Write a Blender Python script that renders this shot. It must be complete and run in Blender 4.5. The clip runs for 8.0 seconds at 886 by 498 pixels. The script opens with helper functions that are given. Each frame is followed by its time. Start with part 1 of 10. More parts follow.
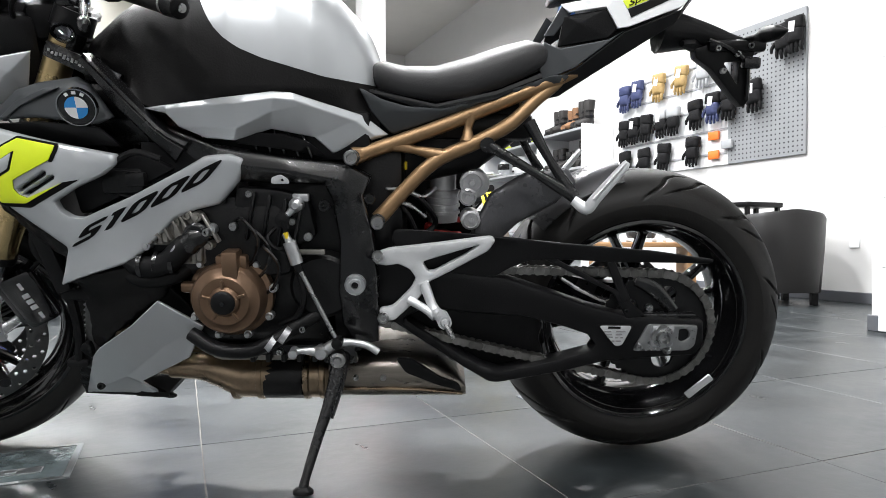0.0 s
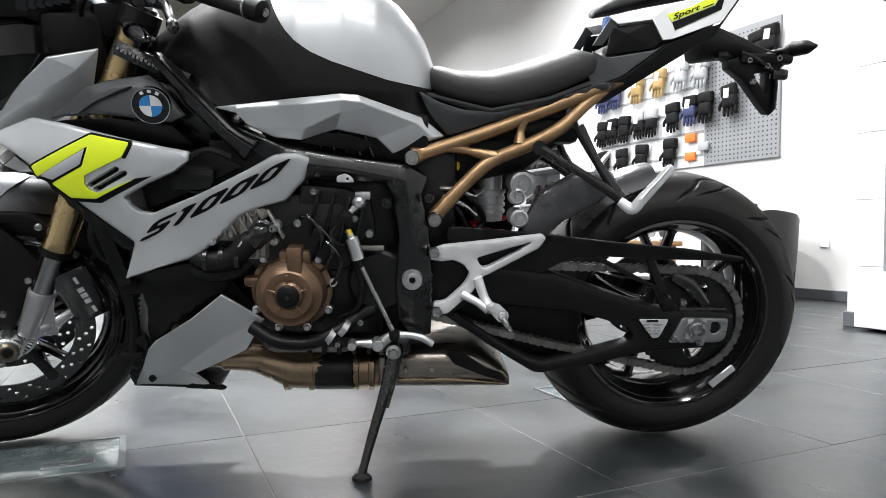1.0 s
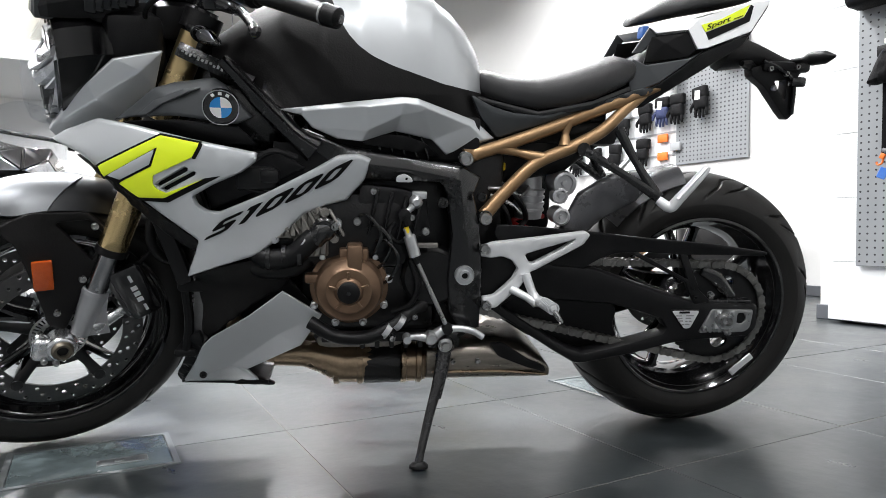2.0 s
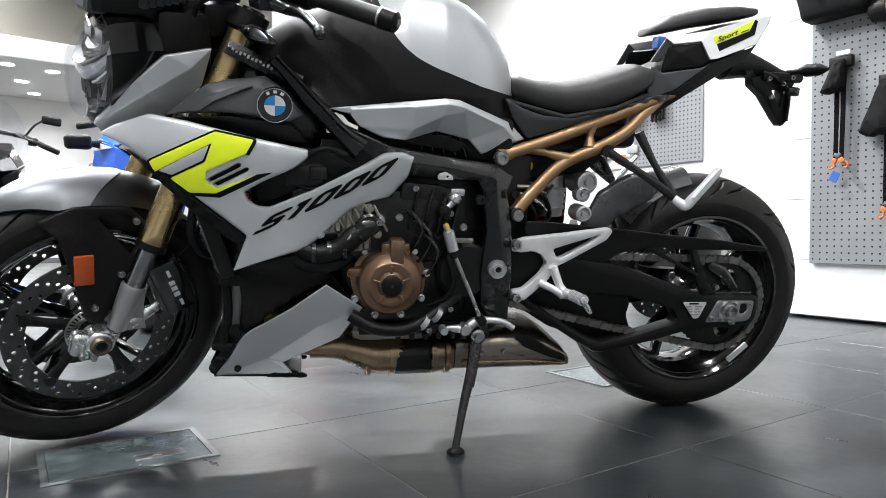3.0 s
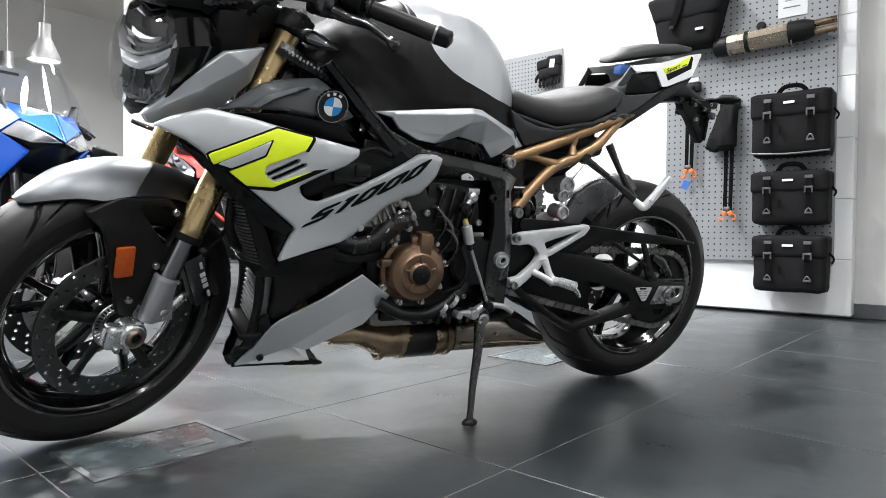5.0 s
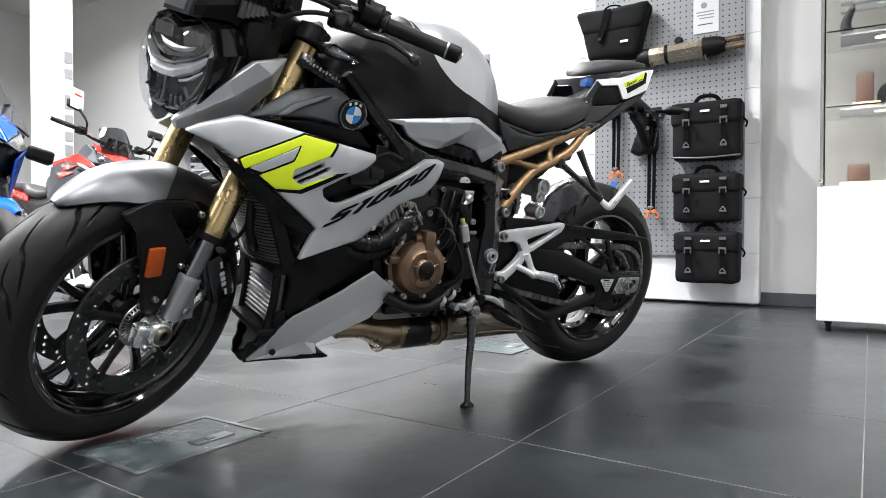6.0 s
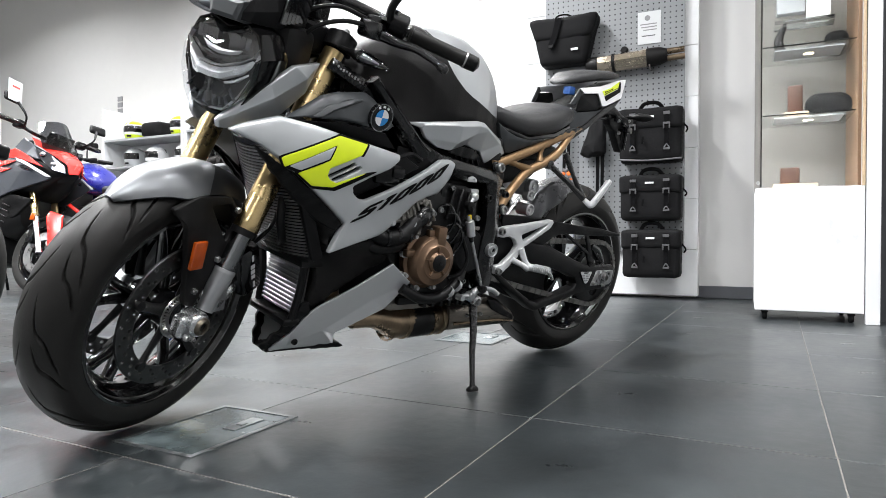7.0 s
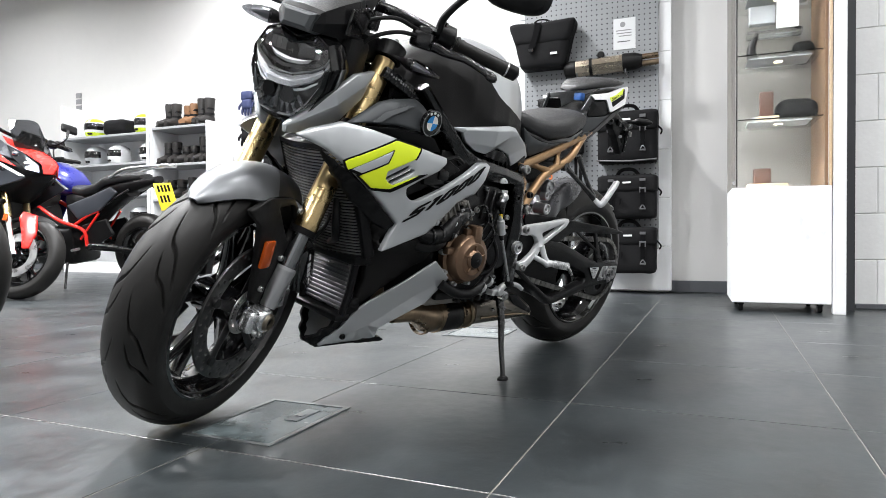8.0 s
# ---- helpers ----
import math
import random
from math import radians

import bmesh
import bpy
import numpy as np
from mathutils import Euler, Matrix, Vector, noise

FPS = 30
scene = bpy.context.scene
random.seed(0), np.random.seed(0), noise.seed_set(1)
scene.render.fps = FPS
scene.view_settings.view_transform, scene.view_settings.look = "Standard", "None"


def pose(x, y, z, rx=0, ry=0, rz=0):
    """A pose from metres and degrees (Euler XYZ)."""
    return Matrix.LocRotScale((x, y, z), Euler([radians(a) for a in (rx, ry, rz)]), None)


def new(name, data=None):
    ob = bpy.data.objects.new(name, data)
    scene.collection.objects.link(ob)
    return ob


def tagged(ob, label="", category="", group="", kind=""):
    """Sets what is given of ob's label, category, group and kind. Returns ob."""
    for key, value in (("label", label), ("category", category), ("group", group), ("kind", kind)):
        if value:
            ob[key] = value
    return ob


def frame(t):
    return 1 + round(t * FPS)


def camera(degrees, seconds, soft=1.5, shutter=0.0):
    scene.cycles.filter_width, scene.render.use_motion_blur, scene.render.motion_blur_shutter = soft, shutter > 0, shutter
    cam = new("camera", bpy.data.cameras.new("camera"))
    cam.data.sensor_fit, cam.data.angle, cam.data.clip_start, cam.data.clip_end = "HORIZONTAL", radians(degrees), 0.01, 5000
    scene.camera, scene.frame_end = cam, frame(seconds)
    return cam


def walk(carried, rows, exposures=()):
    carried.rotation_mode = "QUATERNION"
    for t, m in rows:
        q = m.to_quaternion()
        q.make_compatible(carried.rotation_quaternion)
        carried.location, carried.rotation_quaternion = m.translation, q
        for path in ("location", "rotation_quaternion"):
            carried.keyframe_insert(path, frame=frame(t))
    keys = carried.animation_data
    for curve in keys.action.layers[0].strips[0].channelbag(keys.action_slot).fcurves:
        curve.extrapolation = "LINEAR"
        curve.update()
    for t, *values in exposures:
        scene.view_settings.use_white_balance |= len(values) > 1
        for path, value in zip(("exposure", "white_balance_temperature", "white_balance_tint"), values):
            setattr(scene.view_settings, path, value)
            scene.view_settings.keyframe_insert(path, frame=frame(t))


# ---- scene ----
from mathutils.geometry import delaunay_2d_cdt
cam = camera(69.7, 8.0, 0.5)
METRES, EYE, TILT, LEAN, TURN = 1.70, 0.4696, 0.0, 0.0, -24.5
ROWS = [
    (0.0, 0.0, 0.0, 0.0, 0.0, -0.74, -0.07),
    (0.5, -0.0479, -0.0163, -0.0, -1.69, -0.87, -0.35),
    (1.0, -0.0999, -0.0319, -0.0004, -3.03, -0.98, -0.48),
    (1.5, -0.1539, -0.0443, -0.0009, -4.64, -1.06, -0.25),
    (3.0, -0.3193, -0.0736, -0.0089, -11.25, -1.02, -0.3),
    (3.5, -0.3808, -0.0777, -0.0135, -14.47, -1.04, -0.05),
    (4.0, -0.4422, -0.0809, -0.0184, -17.95, -1.01, -0.08),
    (4.5, -0.5028, -0.081, -0.0174, -21.91, -1.02, -0.49),
    (6.0, -0.7098, -0.0845, -0.0207, -33.8, -0.96, 0.03),
    (6.5, -0.781, -0.0784, -0.0249, -37.54, -0.99, 0.34),
    (7.0, -0.8465, -0.066, -0.0274, -40.16, -1.01, 0.12),
    (7.5, -0.9127, -0.0473, -0.0267, -42.23, -1.07, 0.16),
    (8.0, -0.9805, -0.0199, -0.0268, -44.33, -1.16, 0.48),
]
walk(cam, [(t, pose(0, 0, EYE, TILT, LEAN, TURN) @ pose(METRES * x, METRES * y, METRES * z, 90 + pitch, roll, yaw)) for t, x, y, z, yaw, pitch, roll in ROWS])
scene.view_settings.exposure = 0.0

# ---- light: a closed showroom lit by its ceiling lamps ----
CEIL = 4.37
world = bpy.data.worlds.new("room_air")
scene.world = world
world.use_nodes = True
world.node_tree.nodes["Background"].inputs["Color"].default_value = (0.8, 0.85, 0.9, 1)
world.node_tree.nodes["Background"].inputs["Strength"].default_value = 0.004


def ceiling_lamp(x, y, z, power, size, spread=150):
    lamp = bpy.data.lights.new("lamp_light", "AREA")
    lamp.shape, lamp.size, lamp.energy, lamp.spread = "DISK", size, power, radians(spread)
    lamp.color = (0.98, 0.985, 1.0)
    ob = new("lamp_light", lamp)
    ob.matrix_world = pose(x, y, z)
    return ob


# place and strength of each round ceiling lamp; those behind the camera are unseen, added for brightness
LAMPS = [(-2.4, 0.0, 100), (0.6, -0.4, 48), (-2.6, 3.0, 185), (-0.6, 3.4, 215), (1.5, 3.2, 175), (-2.2, 6.4, 290), (0.8, 6.2, 190), (3.4, 5.2, 150), (2.6, 9.0, 140), (-1.4, 9.4, 250), (-1.4, -2.7, 105), (1.2, -2.9, 40), (-4.2, -1.6, 60), (3.9, 3.2, 55)]
for lx, ly, watts in LAMPS:
    ceiling_lamp(lx, ly, CEIL - 0.10, watts, 0.42)
# two of the downlights under the lower ceiling
for lx, ly in ((-0.30, 10.25), (-0.10, 11.25)):
    ceiling_lamp(lx, ly, 2.68, 70, 0.16)
# ---- materials ----


def material(name, colour, rough=0.5, metal=0.0, vary=0.15, scale=8.0, bump=0.0, bump_scale=120.0, coat=0.0, streak=None, rough_vary=0.1, per_object=0.0, spec=0.5):
    """A surface with colour varied at two scales, uneven gloss and fine relief."""
    m = bpy.data.materials.new(name)
    m.use_nodes = True
    nt = m.node_tree
    b = nt.nodes["Principled BSDF"]
    n, l = nt.nodes.new, nt.links.new
    tc = n("ShaderNodeTexCoord")
    src = tc.outputs["Object"]
    if streak:
        mp = n("ShaderNodeMapping")
        mp.inputs["Scale"].default_value = streak
        l(src, mp.inputs["Vector"])
        src = mp.outputs["Vector"]
    n1 = n("ShaderNodeTexNoise")
    n1.inputs["Scale"].default_value, n1.inputs["Detail"].default_value = scale, 6
    n2 = n("ShaderNodeTexNoise")
    n2.inputs["Scale"].default_value, n2.inputs["Detail"].default_value = scale * 9, 3
    l(src, n1.inputs["Vector"]), l(src, n2.inputs["Vector"])
    mix = n("ShaderNodeMath")
    mix.operation = "MULTIPLY_ADD"
    l(n2.outputs["Fac"], mix.inputs[0])
    mix.inputs[1].default_value = 0.4
    l(n1.outputs["Fac"], mix.inputs[2])
    ramp = n("ShaderNodeMapRange")
    ramp.inputs["From Min"].default_value, ramp.inputs["From Max"].default_value = 0.4, 1.0
    ramp.inputs["To Min"].default_value, ramp.inputs["To Max"].default_value = 1 - vary, 1 + vary
    l(mix.outputs[0], ramp.inputs["Value"])
    val = ramp.outputs[0]
    if per_object:
        oi = n("ShaderNodeObjectInfo")
        mr = n("ShaderNodeMapRange")
        mr.inputs["To Min"].default_value, mr.inputs["To Max"].default_value = 1 - per_object, 1 + per_object
        l(oi.outputs["Random"], mr.inputs["Value"])
        mu = n("ShaderNodeMath")
        mu.operation = "MULTIPLY"
        l(val, mu.inputs[0]), l(mr.outputs[0], mu.inputs[1])
        val = mu.outputs[0]
    sc = n("ShaderNodeVectorMath")
    sc.operation = "SCALE"
    sc.inputs[0].default_value = colour
    l(val, sc.inputs["Scale"])
    l(sc.outputs[0], b.inputs["Base Color"])
    rr = n("ShaderNodeMapRange")
    rr.inputs["From Min"].default_value, rr.inputs["From Max"].default_value = 0.4, 1.0
    rr.inputs["To Min"].default_value, rr.inputs["To Max"].default_value = max(0.02, rough - rough_vary), min(1, rough + rough_vary)
    l(mix.outputs[0], rr.inputs["Value"])
    l(rr.outputs[0], b.inputs["Roughness"])
    b.inputs["Metallic"].default_value = metal
    b.inputs["Specular IOR Level"].default_value = spec
    if coat:
        b.inputs["Coat Weight"].default_value, b.inputs["Coat Roughness"].default_value = coat, 0.06
    if bump:
        n3 = n("ShaderNodeTexNoise")
        n3.inputs["Scale"].default_value, n3.inputs["Detail"].default_value = bump_scale, 4
        l(src, n3.inputs["Vector"])
        bp = n("ShaderNodeBump")
        bp.inputs["Strength"].default_value, bp.inputs["Distance"].default_value = bump, 0.002
        l(n3.outputs["Fac"], bp.inputs["Height"])
        l(bp.outputs[0], b.inputs["Normal"])
    return m


def glass(name, tint=(1, 1, 1), rough=0.0, ior=1.45):
    m = bpy.data.materials.new(name)
    m.use_nodes = True
    b = m.node_tree.nodes["Principled BSDF"]
    b.inputs["Base Color"].default_value = (*tint, 1)
    b.inputs["Transmission Weight"].default_value, b.inputs["Roughness"].default_value, b.inputs["IOR"].default_value = 1, rough, ior
    return m


def clear_sheet(name, tint, gloss=0.09, rough=0.0):
    """Thin clear plastic: light passes straight through, with a little mirror gloss."""
    m = bpy.data.materials.new(name)
    m.use_nodes = True
    nt = m.node_tree
    nt.nodes.remove(nt.nodes["Principled BSDF"])
    a, b, mix = nt.nodes.new("ShaderNodeBsdfTransparent"), nt.nodes.new("ShaderNodeBsdfGlossy"), nt.nodes.new("ShaderNodeMixShader")
    a.inputs["Color"].default_value, b.inputs["Roughness"].default_value, mix.inputs[0].default_value = (*tint, 1), rough, gloss
    nt.links.new(a.outputs[0], mix.inputs[1]), nt.links.new(b.outputs[0], mix.inputs[2])
    nt.links.new(mix.outputs[0], nt.nodes["Material Output"].inputs["Surface"])
    return m


def glow(name, colour, strength):
    m = bpy.data.materials.new(name)
    m.use_nodes = True
    b = m.node_tree.nodes["Principled BSDF"]
    b.inputs["Base Color"].default_value = (*colour, 1)
    b.inputs["Emission Color"].default_value, b.inputs["Emission Strength"].default_value = (*colour, 1), strength
    return m


SILVER = material("silver_paint", (0.53, 0.55, 0.565), 0.34, 0.5, 0.05, 3, coat=0.65, rough_vary=0.05)
GREY_PAINT = material("graphite_paint", (0.040, 0.044, 0.047), 0.50, 0.35, 0.08, 3, coat=0.05, rough_vary=0.06)
BLACK_SATIN = material("black_satin_plastic", (0.0036, 0.0036, 0.004), 0.42, 0, 0.2, 12, 0.25, 500, spec=0.22)
# silver mudguard's rear, darkened to stand for the black bike mirrored in it
GUARD_REFLECTION = material("guard_dark_reflection", (0.045, 0.046, 0.048), 0.38, 0.85, 0.12, 10)
BLACK_FRAME = material("black_frame_paint", (0.004, 0.004, 0.0045), 0.24, 0, 0.15, 10, 0.15, 420, spec=0.5, coat=0.25)
BLACK_GLOSS = material("black_gloss_paint", (0.0035, 0.0035, 0.004), 0.10, 0, 0.1, 10, coat=0.6)
MATT_BLACK = material("matt_black_cover", (0.0050, 0.0046, 0.0046), 0.5, 0, 0.15, 10, 0.2, 300, spec=0.25)
DARK_PART = material("dark_engine_paint", (0.006, 0.006, 0.0064), 0.36, 0.3, 0.35, 14, 0.3, 200, spec=0.45)
DISC_STEEL = material("dark_disc_steel", (0.085, 0.085, 0.085), 0.36, 1, 0.2, 20, 0.1, 300)
RUBBER = material("tyre_rubber", (0.0095, 0.0090, 0.0084), 0.47, 0, 0.3, 7, 0.12, 260, spec=0.26)
SEAT_VINYL = material("seat_vinyl", (0.017, 0.017, 0.018), 0.47, 0, 0.12, 8, 0.4, 700, spec=0.55)
GOLD = material("gold_anodised", (0.46, 0.35, 0.18), 0.27, 1, 0.05, 6, rough_vary=0.05)
BRONZE = material("bronze_frame_paint", (0.30, 0.19, 0.10), 0.38, 0.75, 0.12, 12, 0.12, 400)
BRONZE_COVER = material("bronze_cover_paint", (0.185, 0.118, 0.076), 0.38, 0.8, 0.14, 10, 0.15, 300)
AXLE_BRONZE = material("dull_bronze_axle", (0.16, 0.14, 0.11), 0.4, 0.9, 0.2, 20)
ALLOY = material("cast_alloy", (0.55, 0.56, 0.57), 0.36, 0.9, 0.12, 14, 0.2, 260)
FOOT_ALLOY = material("satin_grey_alloy", (0.36, 0.365, 0.375), 0.40, 0.75, 0.06, 10, 0.1, 300)
CHROME_CAST = material("bright_cast_alloy", (0.60, 0.61, 0.62), 0.25, 0.95, 0.12, 16, 0.25, 160)
ALLOY_DULL = material("dull_cast_alloy", (0.30, 0.285, 0.262), 0.46, 0.85, 0.35, 16, 0.35, 180)
WHITE_ALLOY = material("satin_silver_alloy", (0.66, 0.67, 0.68), 0.42, 0.55, 0.06, 10, 0.1, 300)
CHROME = material("polished_steel", (0.62, 0.62, 0.63), 0.14, 1, 0.08, 10)
SLIDER_STEEL = material("satin_hard_chrome", (0.27, 0.275, 0.285), 0.24, 1, 0.06, 10)
STEEL = material("machined_steel", (0.42, 0.42, 0.42), 0.3, 1, 0.15, 20, 0.1, 300)
CHAIN_STEEL = material("chain_steel", (0.20, 0.195, 0.185), 0.33, 0.95, 0.35, 60, per_object=0.3)
EXHAUST = material("heat_tinted_steel", (0.25, 0.19, 0.13), 0.3, 1, 0.45, 9, 0.1, 200)
SILENCER = material("brushed_silencer", (0.26, 0.235, 0.205), 0.33, 1, 0.35, 5, 0.12, 300, streak=(1, 12, 12))
TITANIUM = material("tinted_titanium", (0.50, 0.43, 0.34), 0.28, 1, 0.25, 6, 0.08, 200)
LIME = material("lime_paint", (0.70, 0.84, 0.010), 0.4, 0, 0.04, 4, coat=0.4)
WHITE_PAINT_PART = material("white_paint", (0.74, 0.75, 0.76), 0.3, 0, 0.04, 4, coat=0.5)
BADGE_BLUE = material("badge_blue", (0.03, 0.25, 0.62), 0.25, 0, 0.05, 10, coat=0.5)
BADGE_WHITE = material("badge_white", (0.8, 0.8, 0.8), 0.25, 0, 0.03, 10, coat=0.5)
RED_SPRING = material("red_spring_paint", (0.55, 0.03, 0.03), 0.35, 0, 0.1, 10)
YELLOW_TAG = material("yellow_plastic", (0.75, 0.55, 0.01), 0.4, 0, 0.08, 10)
BLUE_TAG = material("blue_plastic", (0.04, 0.13, 0.42), 0.35, 0, 0.1, 10)
AMBER = material("amber_reflector", (0.40, 0.065, 0.006), 0.16, 0, 0.16, 60, 0.35, 320, coat=0.3)
RADIATOR = material("radiator_fins", (0.27, 0.27, 0.275), 0.48, 0.8, 0.2, 30, 0.3, 400)
FIN_METAL = material("bright_fin", (0.36, 0.36, 0.37), 0.35, 0.9, 0.15, 30)
LENS = clear_sheet("clear_lens", (0.94, 0.95, 0.965), 0.11)
SMOKE = clear_sheet("smoked_screen", (0.42, 0.43, 0.45), 0.10, 0.02)
PANE = glass("cabinet_glass", (0.97, 0.99, 0.98), 0.0)
LAMP_BLACK = material("black_lamp_lining", (0.0016, 0.0016, 0.0019), 0.30, 0, 0.1, 10, spec=0.12)
LENS_BLACK = material("gloss_black_lens_border", (0.0018, 0.0018, 0.002), 0.07, 0, 0.05, 10, spec=0.3)
DARK_MIRROR = material("dark_chrome", (0.13, 0.135, 0.15), 0.16, 1, 0.1, 12)
REFLECTOR = material("headlamp_reflector", (0.6, 0.61, 0.63), 0.18, 1, 0.1, 12)
LIGHT_GUIDE = material("frosted_light_guide", (0.75, 0.76, 0.78), 0.25, 0.1, 0.12, 30, coat=0.6)
SHOCK_GREY = material("grey_shock_alloy", (0.46, 0.46, 0.47), 0.4, 0.7, 0.15, 14, 0.2, 220)
HUGGER = material("satin_hugger_plastic", (0.085, 0.085, 0.09), 0.30, 0.45, 0.2, 12, 0.3, 300)
# the body's silver paint again, darkened for shade and reflections on the mudguard
SILVER_SHADED = material("silver_paint_shaded", (0.152, 0.158, 0.165), 0.39, 0.88, 0.06, 3, rough_vary=0.05)
# grey lining, darkened in colour for the dim interior behind the glass
CABINET_DIM = material("dimmed_cabinet_lining", (0.18, 0.172, 0.16), 0.5, 0, 0.06, 3)
GAP_SHADE = material("dark_gap_shade", (0.03, 0.032, 0.036), 0.6, 0, 0.1, 8)
INK = material("black_print", (0.004, 0.004, 0.004), 0.55, 0, 0.1, 10, spec=0.10)
GREY_PRINT = material("grey_print", (0.25, 0.25, 0.26), 0.5, 0, 0.1, 10)
WALL_PAINT = material("white_wall_paint", (0.66, 0.655, 0.645), 0.75, 0, 0.035, 0.8, 0.25, 90)
# for added walls out of view; the grey tones down reflections on the bike
UNSEEN_WALL = material("unseen_wall_grey", (0.52, 0.52, 0.52), 0.75, 0, 0.05, 0.8, 0.25, 90)
BLOCK_PAINT = material("painted_block", (0.76, 0.765, 0.76), 0.7, 0, 0.06, 5, 0.7, 60, per_object=0.03)
MORTAR = material("painted_joint", (0.66, 0.66, 0.65), 0.8, 0, 0.08, 12, 0.5, 80)
BEAM_PAINT = material("olive_grey_panel", (0.17, 0.165, 0.14), 0.7, 0, 0.06, 1, 0.2, 60)
CEILING_PAINT = material("ceiling_paint", (0.62, 0.60, 0.57), 0.85, 0, 0.05, 1, 0.2, 60)
TILE = material("slate_tile", (0.0195, 0.0240, 0.0260), 0.345, 0, 0.60, 3.4, 0.42, 26, per_object=0.14, rough_vary=0.10, spec=0.95)
GROUT = material("pale_grout", (0.19, 0.178, 0.162), 0.8, 0, 0.25, 20, 0.4, 120)
SKIRTING = material("grey_skirting", (0.085, 0.09, 0.10), 0.5, 0, 0.1, 8, 0.1, 80)
WHITE_BOARD = material("white_laminate", (0.76, 0.77, 0.78), 0.35, 0, 0.03, 3, 0.05, 100)
GROOVE = material("groove_shadow_gap", (0.3, 0.3, 0.3), 0.7, 0, 0.1, 10)
PEG = material("grey_pegboard_steel", (0.245, 0.255, 0.265), 0.45, 0.2, 0.06, 6, 0.05, 100)
PEG_HOLE = material("pegboard_hole", (0.03, 0.03, 0.032), 0.8, 0, 0.1, 10)
BAG = material("black_nylon", (0.0072, 0.0072, 0.0078), 0.70, 0, 0.3, 18, 0.7, 420, spec=0.14)
STRAP = material("black_webbing", (0.004, 0.004, 0.0045), 0.7, 0, 0.2, 30, 0.6, 500, spec=0.06)
BUCKLE = material("grey_buckle", (0.13, 0.13, 0.135), 0.4, 0.5, 0.1, 30)
ORANGE = material("orange_plastic", (0.75, 0.16, 0.02), 0.45, 0, 0.1, 30)
PAPER = material("poster_paper", (0.62, 0.63, 0.64), 0.6, 0, 0.03, 5)
WOOD = material("oak_wood", (0.34, 0.19, 0.085), 0.5, 0, 0.25, 3, 0.25, 80, streak=(1.5, 14, 14))
WALNUT = material("brown_cabinet_wood", (0.16, 0.095, 0.052), 0.5, 0, 0.2, 3, 0.2, 80, streak=(14, 14, 1.5))
LIGHT_WOOD = material("pale_wood", (0.52, 0.40, 0.26), 0.55, 0, 0.15, 4, 0.2, 80, streak=(14, 1.5, 14))
BROWN_LEATHER = material("brown_leather", (0.07, 0.028, 0.015), 0.5, 0, 0.2, 14, 0.4, 200)
CHAIR_LEATHER = material("black_leatherette", (0.009, 0.0085, 0.0085), 0.42, 0, 0.15, 9, 0.35, 240, spec=0.4)
SHELF_GREY = material("grey_shelf_laminate", (0.33, 0.34, 0.35), 0.45, 0, 0.05, 5)
RED_PAINT = material("racing_red_paint", (0.68, 0.022, 0.016), 0.25, 0, 0.06, 4, coat=0.7)
SLATE_PAINT = material("slate_grey_paint", (0.045, 0.050, 0.060), 0.38, 0.2, 0.06, 4, coat=0.4)
BLUE_PAINT = material("racing_blue_paint", (0.006, 0.11, 0.66), 0.22, 0.1, 0.08, 4, coat=0.7)
DEEP_BLUE = material("deep_blue_paint", (0.012, 0.016, 0.20), 0.3, 0.1, 0.08, 4, coat=0.6)
PLATE_YELLOW = material("plate_yellow", (0.85, 0.62, 0.02), 0.4, 0, 0.04, 10)
HIVIS = material("hivis_yellow_shell", (0.60, 0.75, 0.03), 0.3, 0, 0.06, 8, coat=0.5)
BOOT = material("boot_leather", (0.02, 0.018, 0.017), 0.5, 0, 0.3, 12, 0.4, 160)
TAN_BOOT = material("tan_leather", (0.20, 0.10, 0.045), 0.6, 0, 0.3, 12, 0.4, 160)
GLOVE_NAVY = material("navy_glove_cloth", (0.025, 0.035, 0.10), 0.7, 0, 0.2, 20, 0.5, 300)
GLOVE_TAN = material("tan_glove_leather", (0.33, 0.22, 0.08), 0.65, 0, 0.2, 20, 0.5, 300)
STEEL_PLATE = material("brushed_hatch_frame", (0.21, 0.225, 0.23), 0.38, 0.8, 0.2, 12, 0.1, 200)
HATCH_GLASS = material("scratched_hatch_tile", (0.10, 0.125, 0.13), 0.2, 0.1, 0.4, 5, 0.2, 60)
LAMP_GLOW = glow("lamp_diffuser", (1.0, 0.97, 0.93), 9.0)
SPOT_GLOW = glow("cabinet_spot_lamp", (1.0, 0.82, 0.55), 6.0)
GALVANISED = material("lamp_shade_metal", (0.35, 0.35, 0.35), 0.4, 0.7, 0.1, 10)

# ---- mesh tools ----


def obj(name, verts, faces, mat, parent=None, label="", smooth=True, angle=40, m=None):
    """One mesh object; sharp edges past the given angle."""
    me = bpy.data.meshes.new(name)
    me.from_pydata([tuple(v) for v in verts], [], [tuple(f) for f in faces])
    me.update()
    bm = bmesh.new()
    bm.from_mesh(me)
    bmesh.ops.recalc_face_normals(bm, faces=bm.faces)
    bm.to_mesh(me)
    bm.free()
    if smooth:
        me.shade_smooth()
        me.set_sharp_from_angle(angle=radians(angle))
    me.materials.append(mat)
    ob = new(name, me)
    if m is not None:
        ob.matrix_basis = m
    if parent is not None:
        ob.parent = parent
    if label:
        tagged(ob, label)
    return ob


def join(*pieces):
    v, f = [], []
    for pv, pf in pieces:
        k = len(v)
        v += [tuple(p) for p in pv]
        f += [tuple(i + k for i in q) for q in pf]
    return v, f


def moved(piece, m):
    return [m @ Vector(p) for p in piece[0]], piece[1]


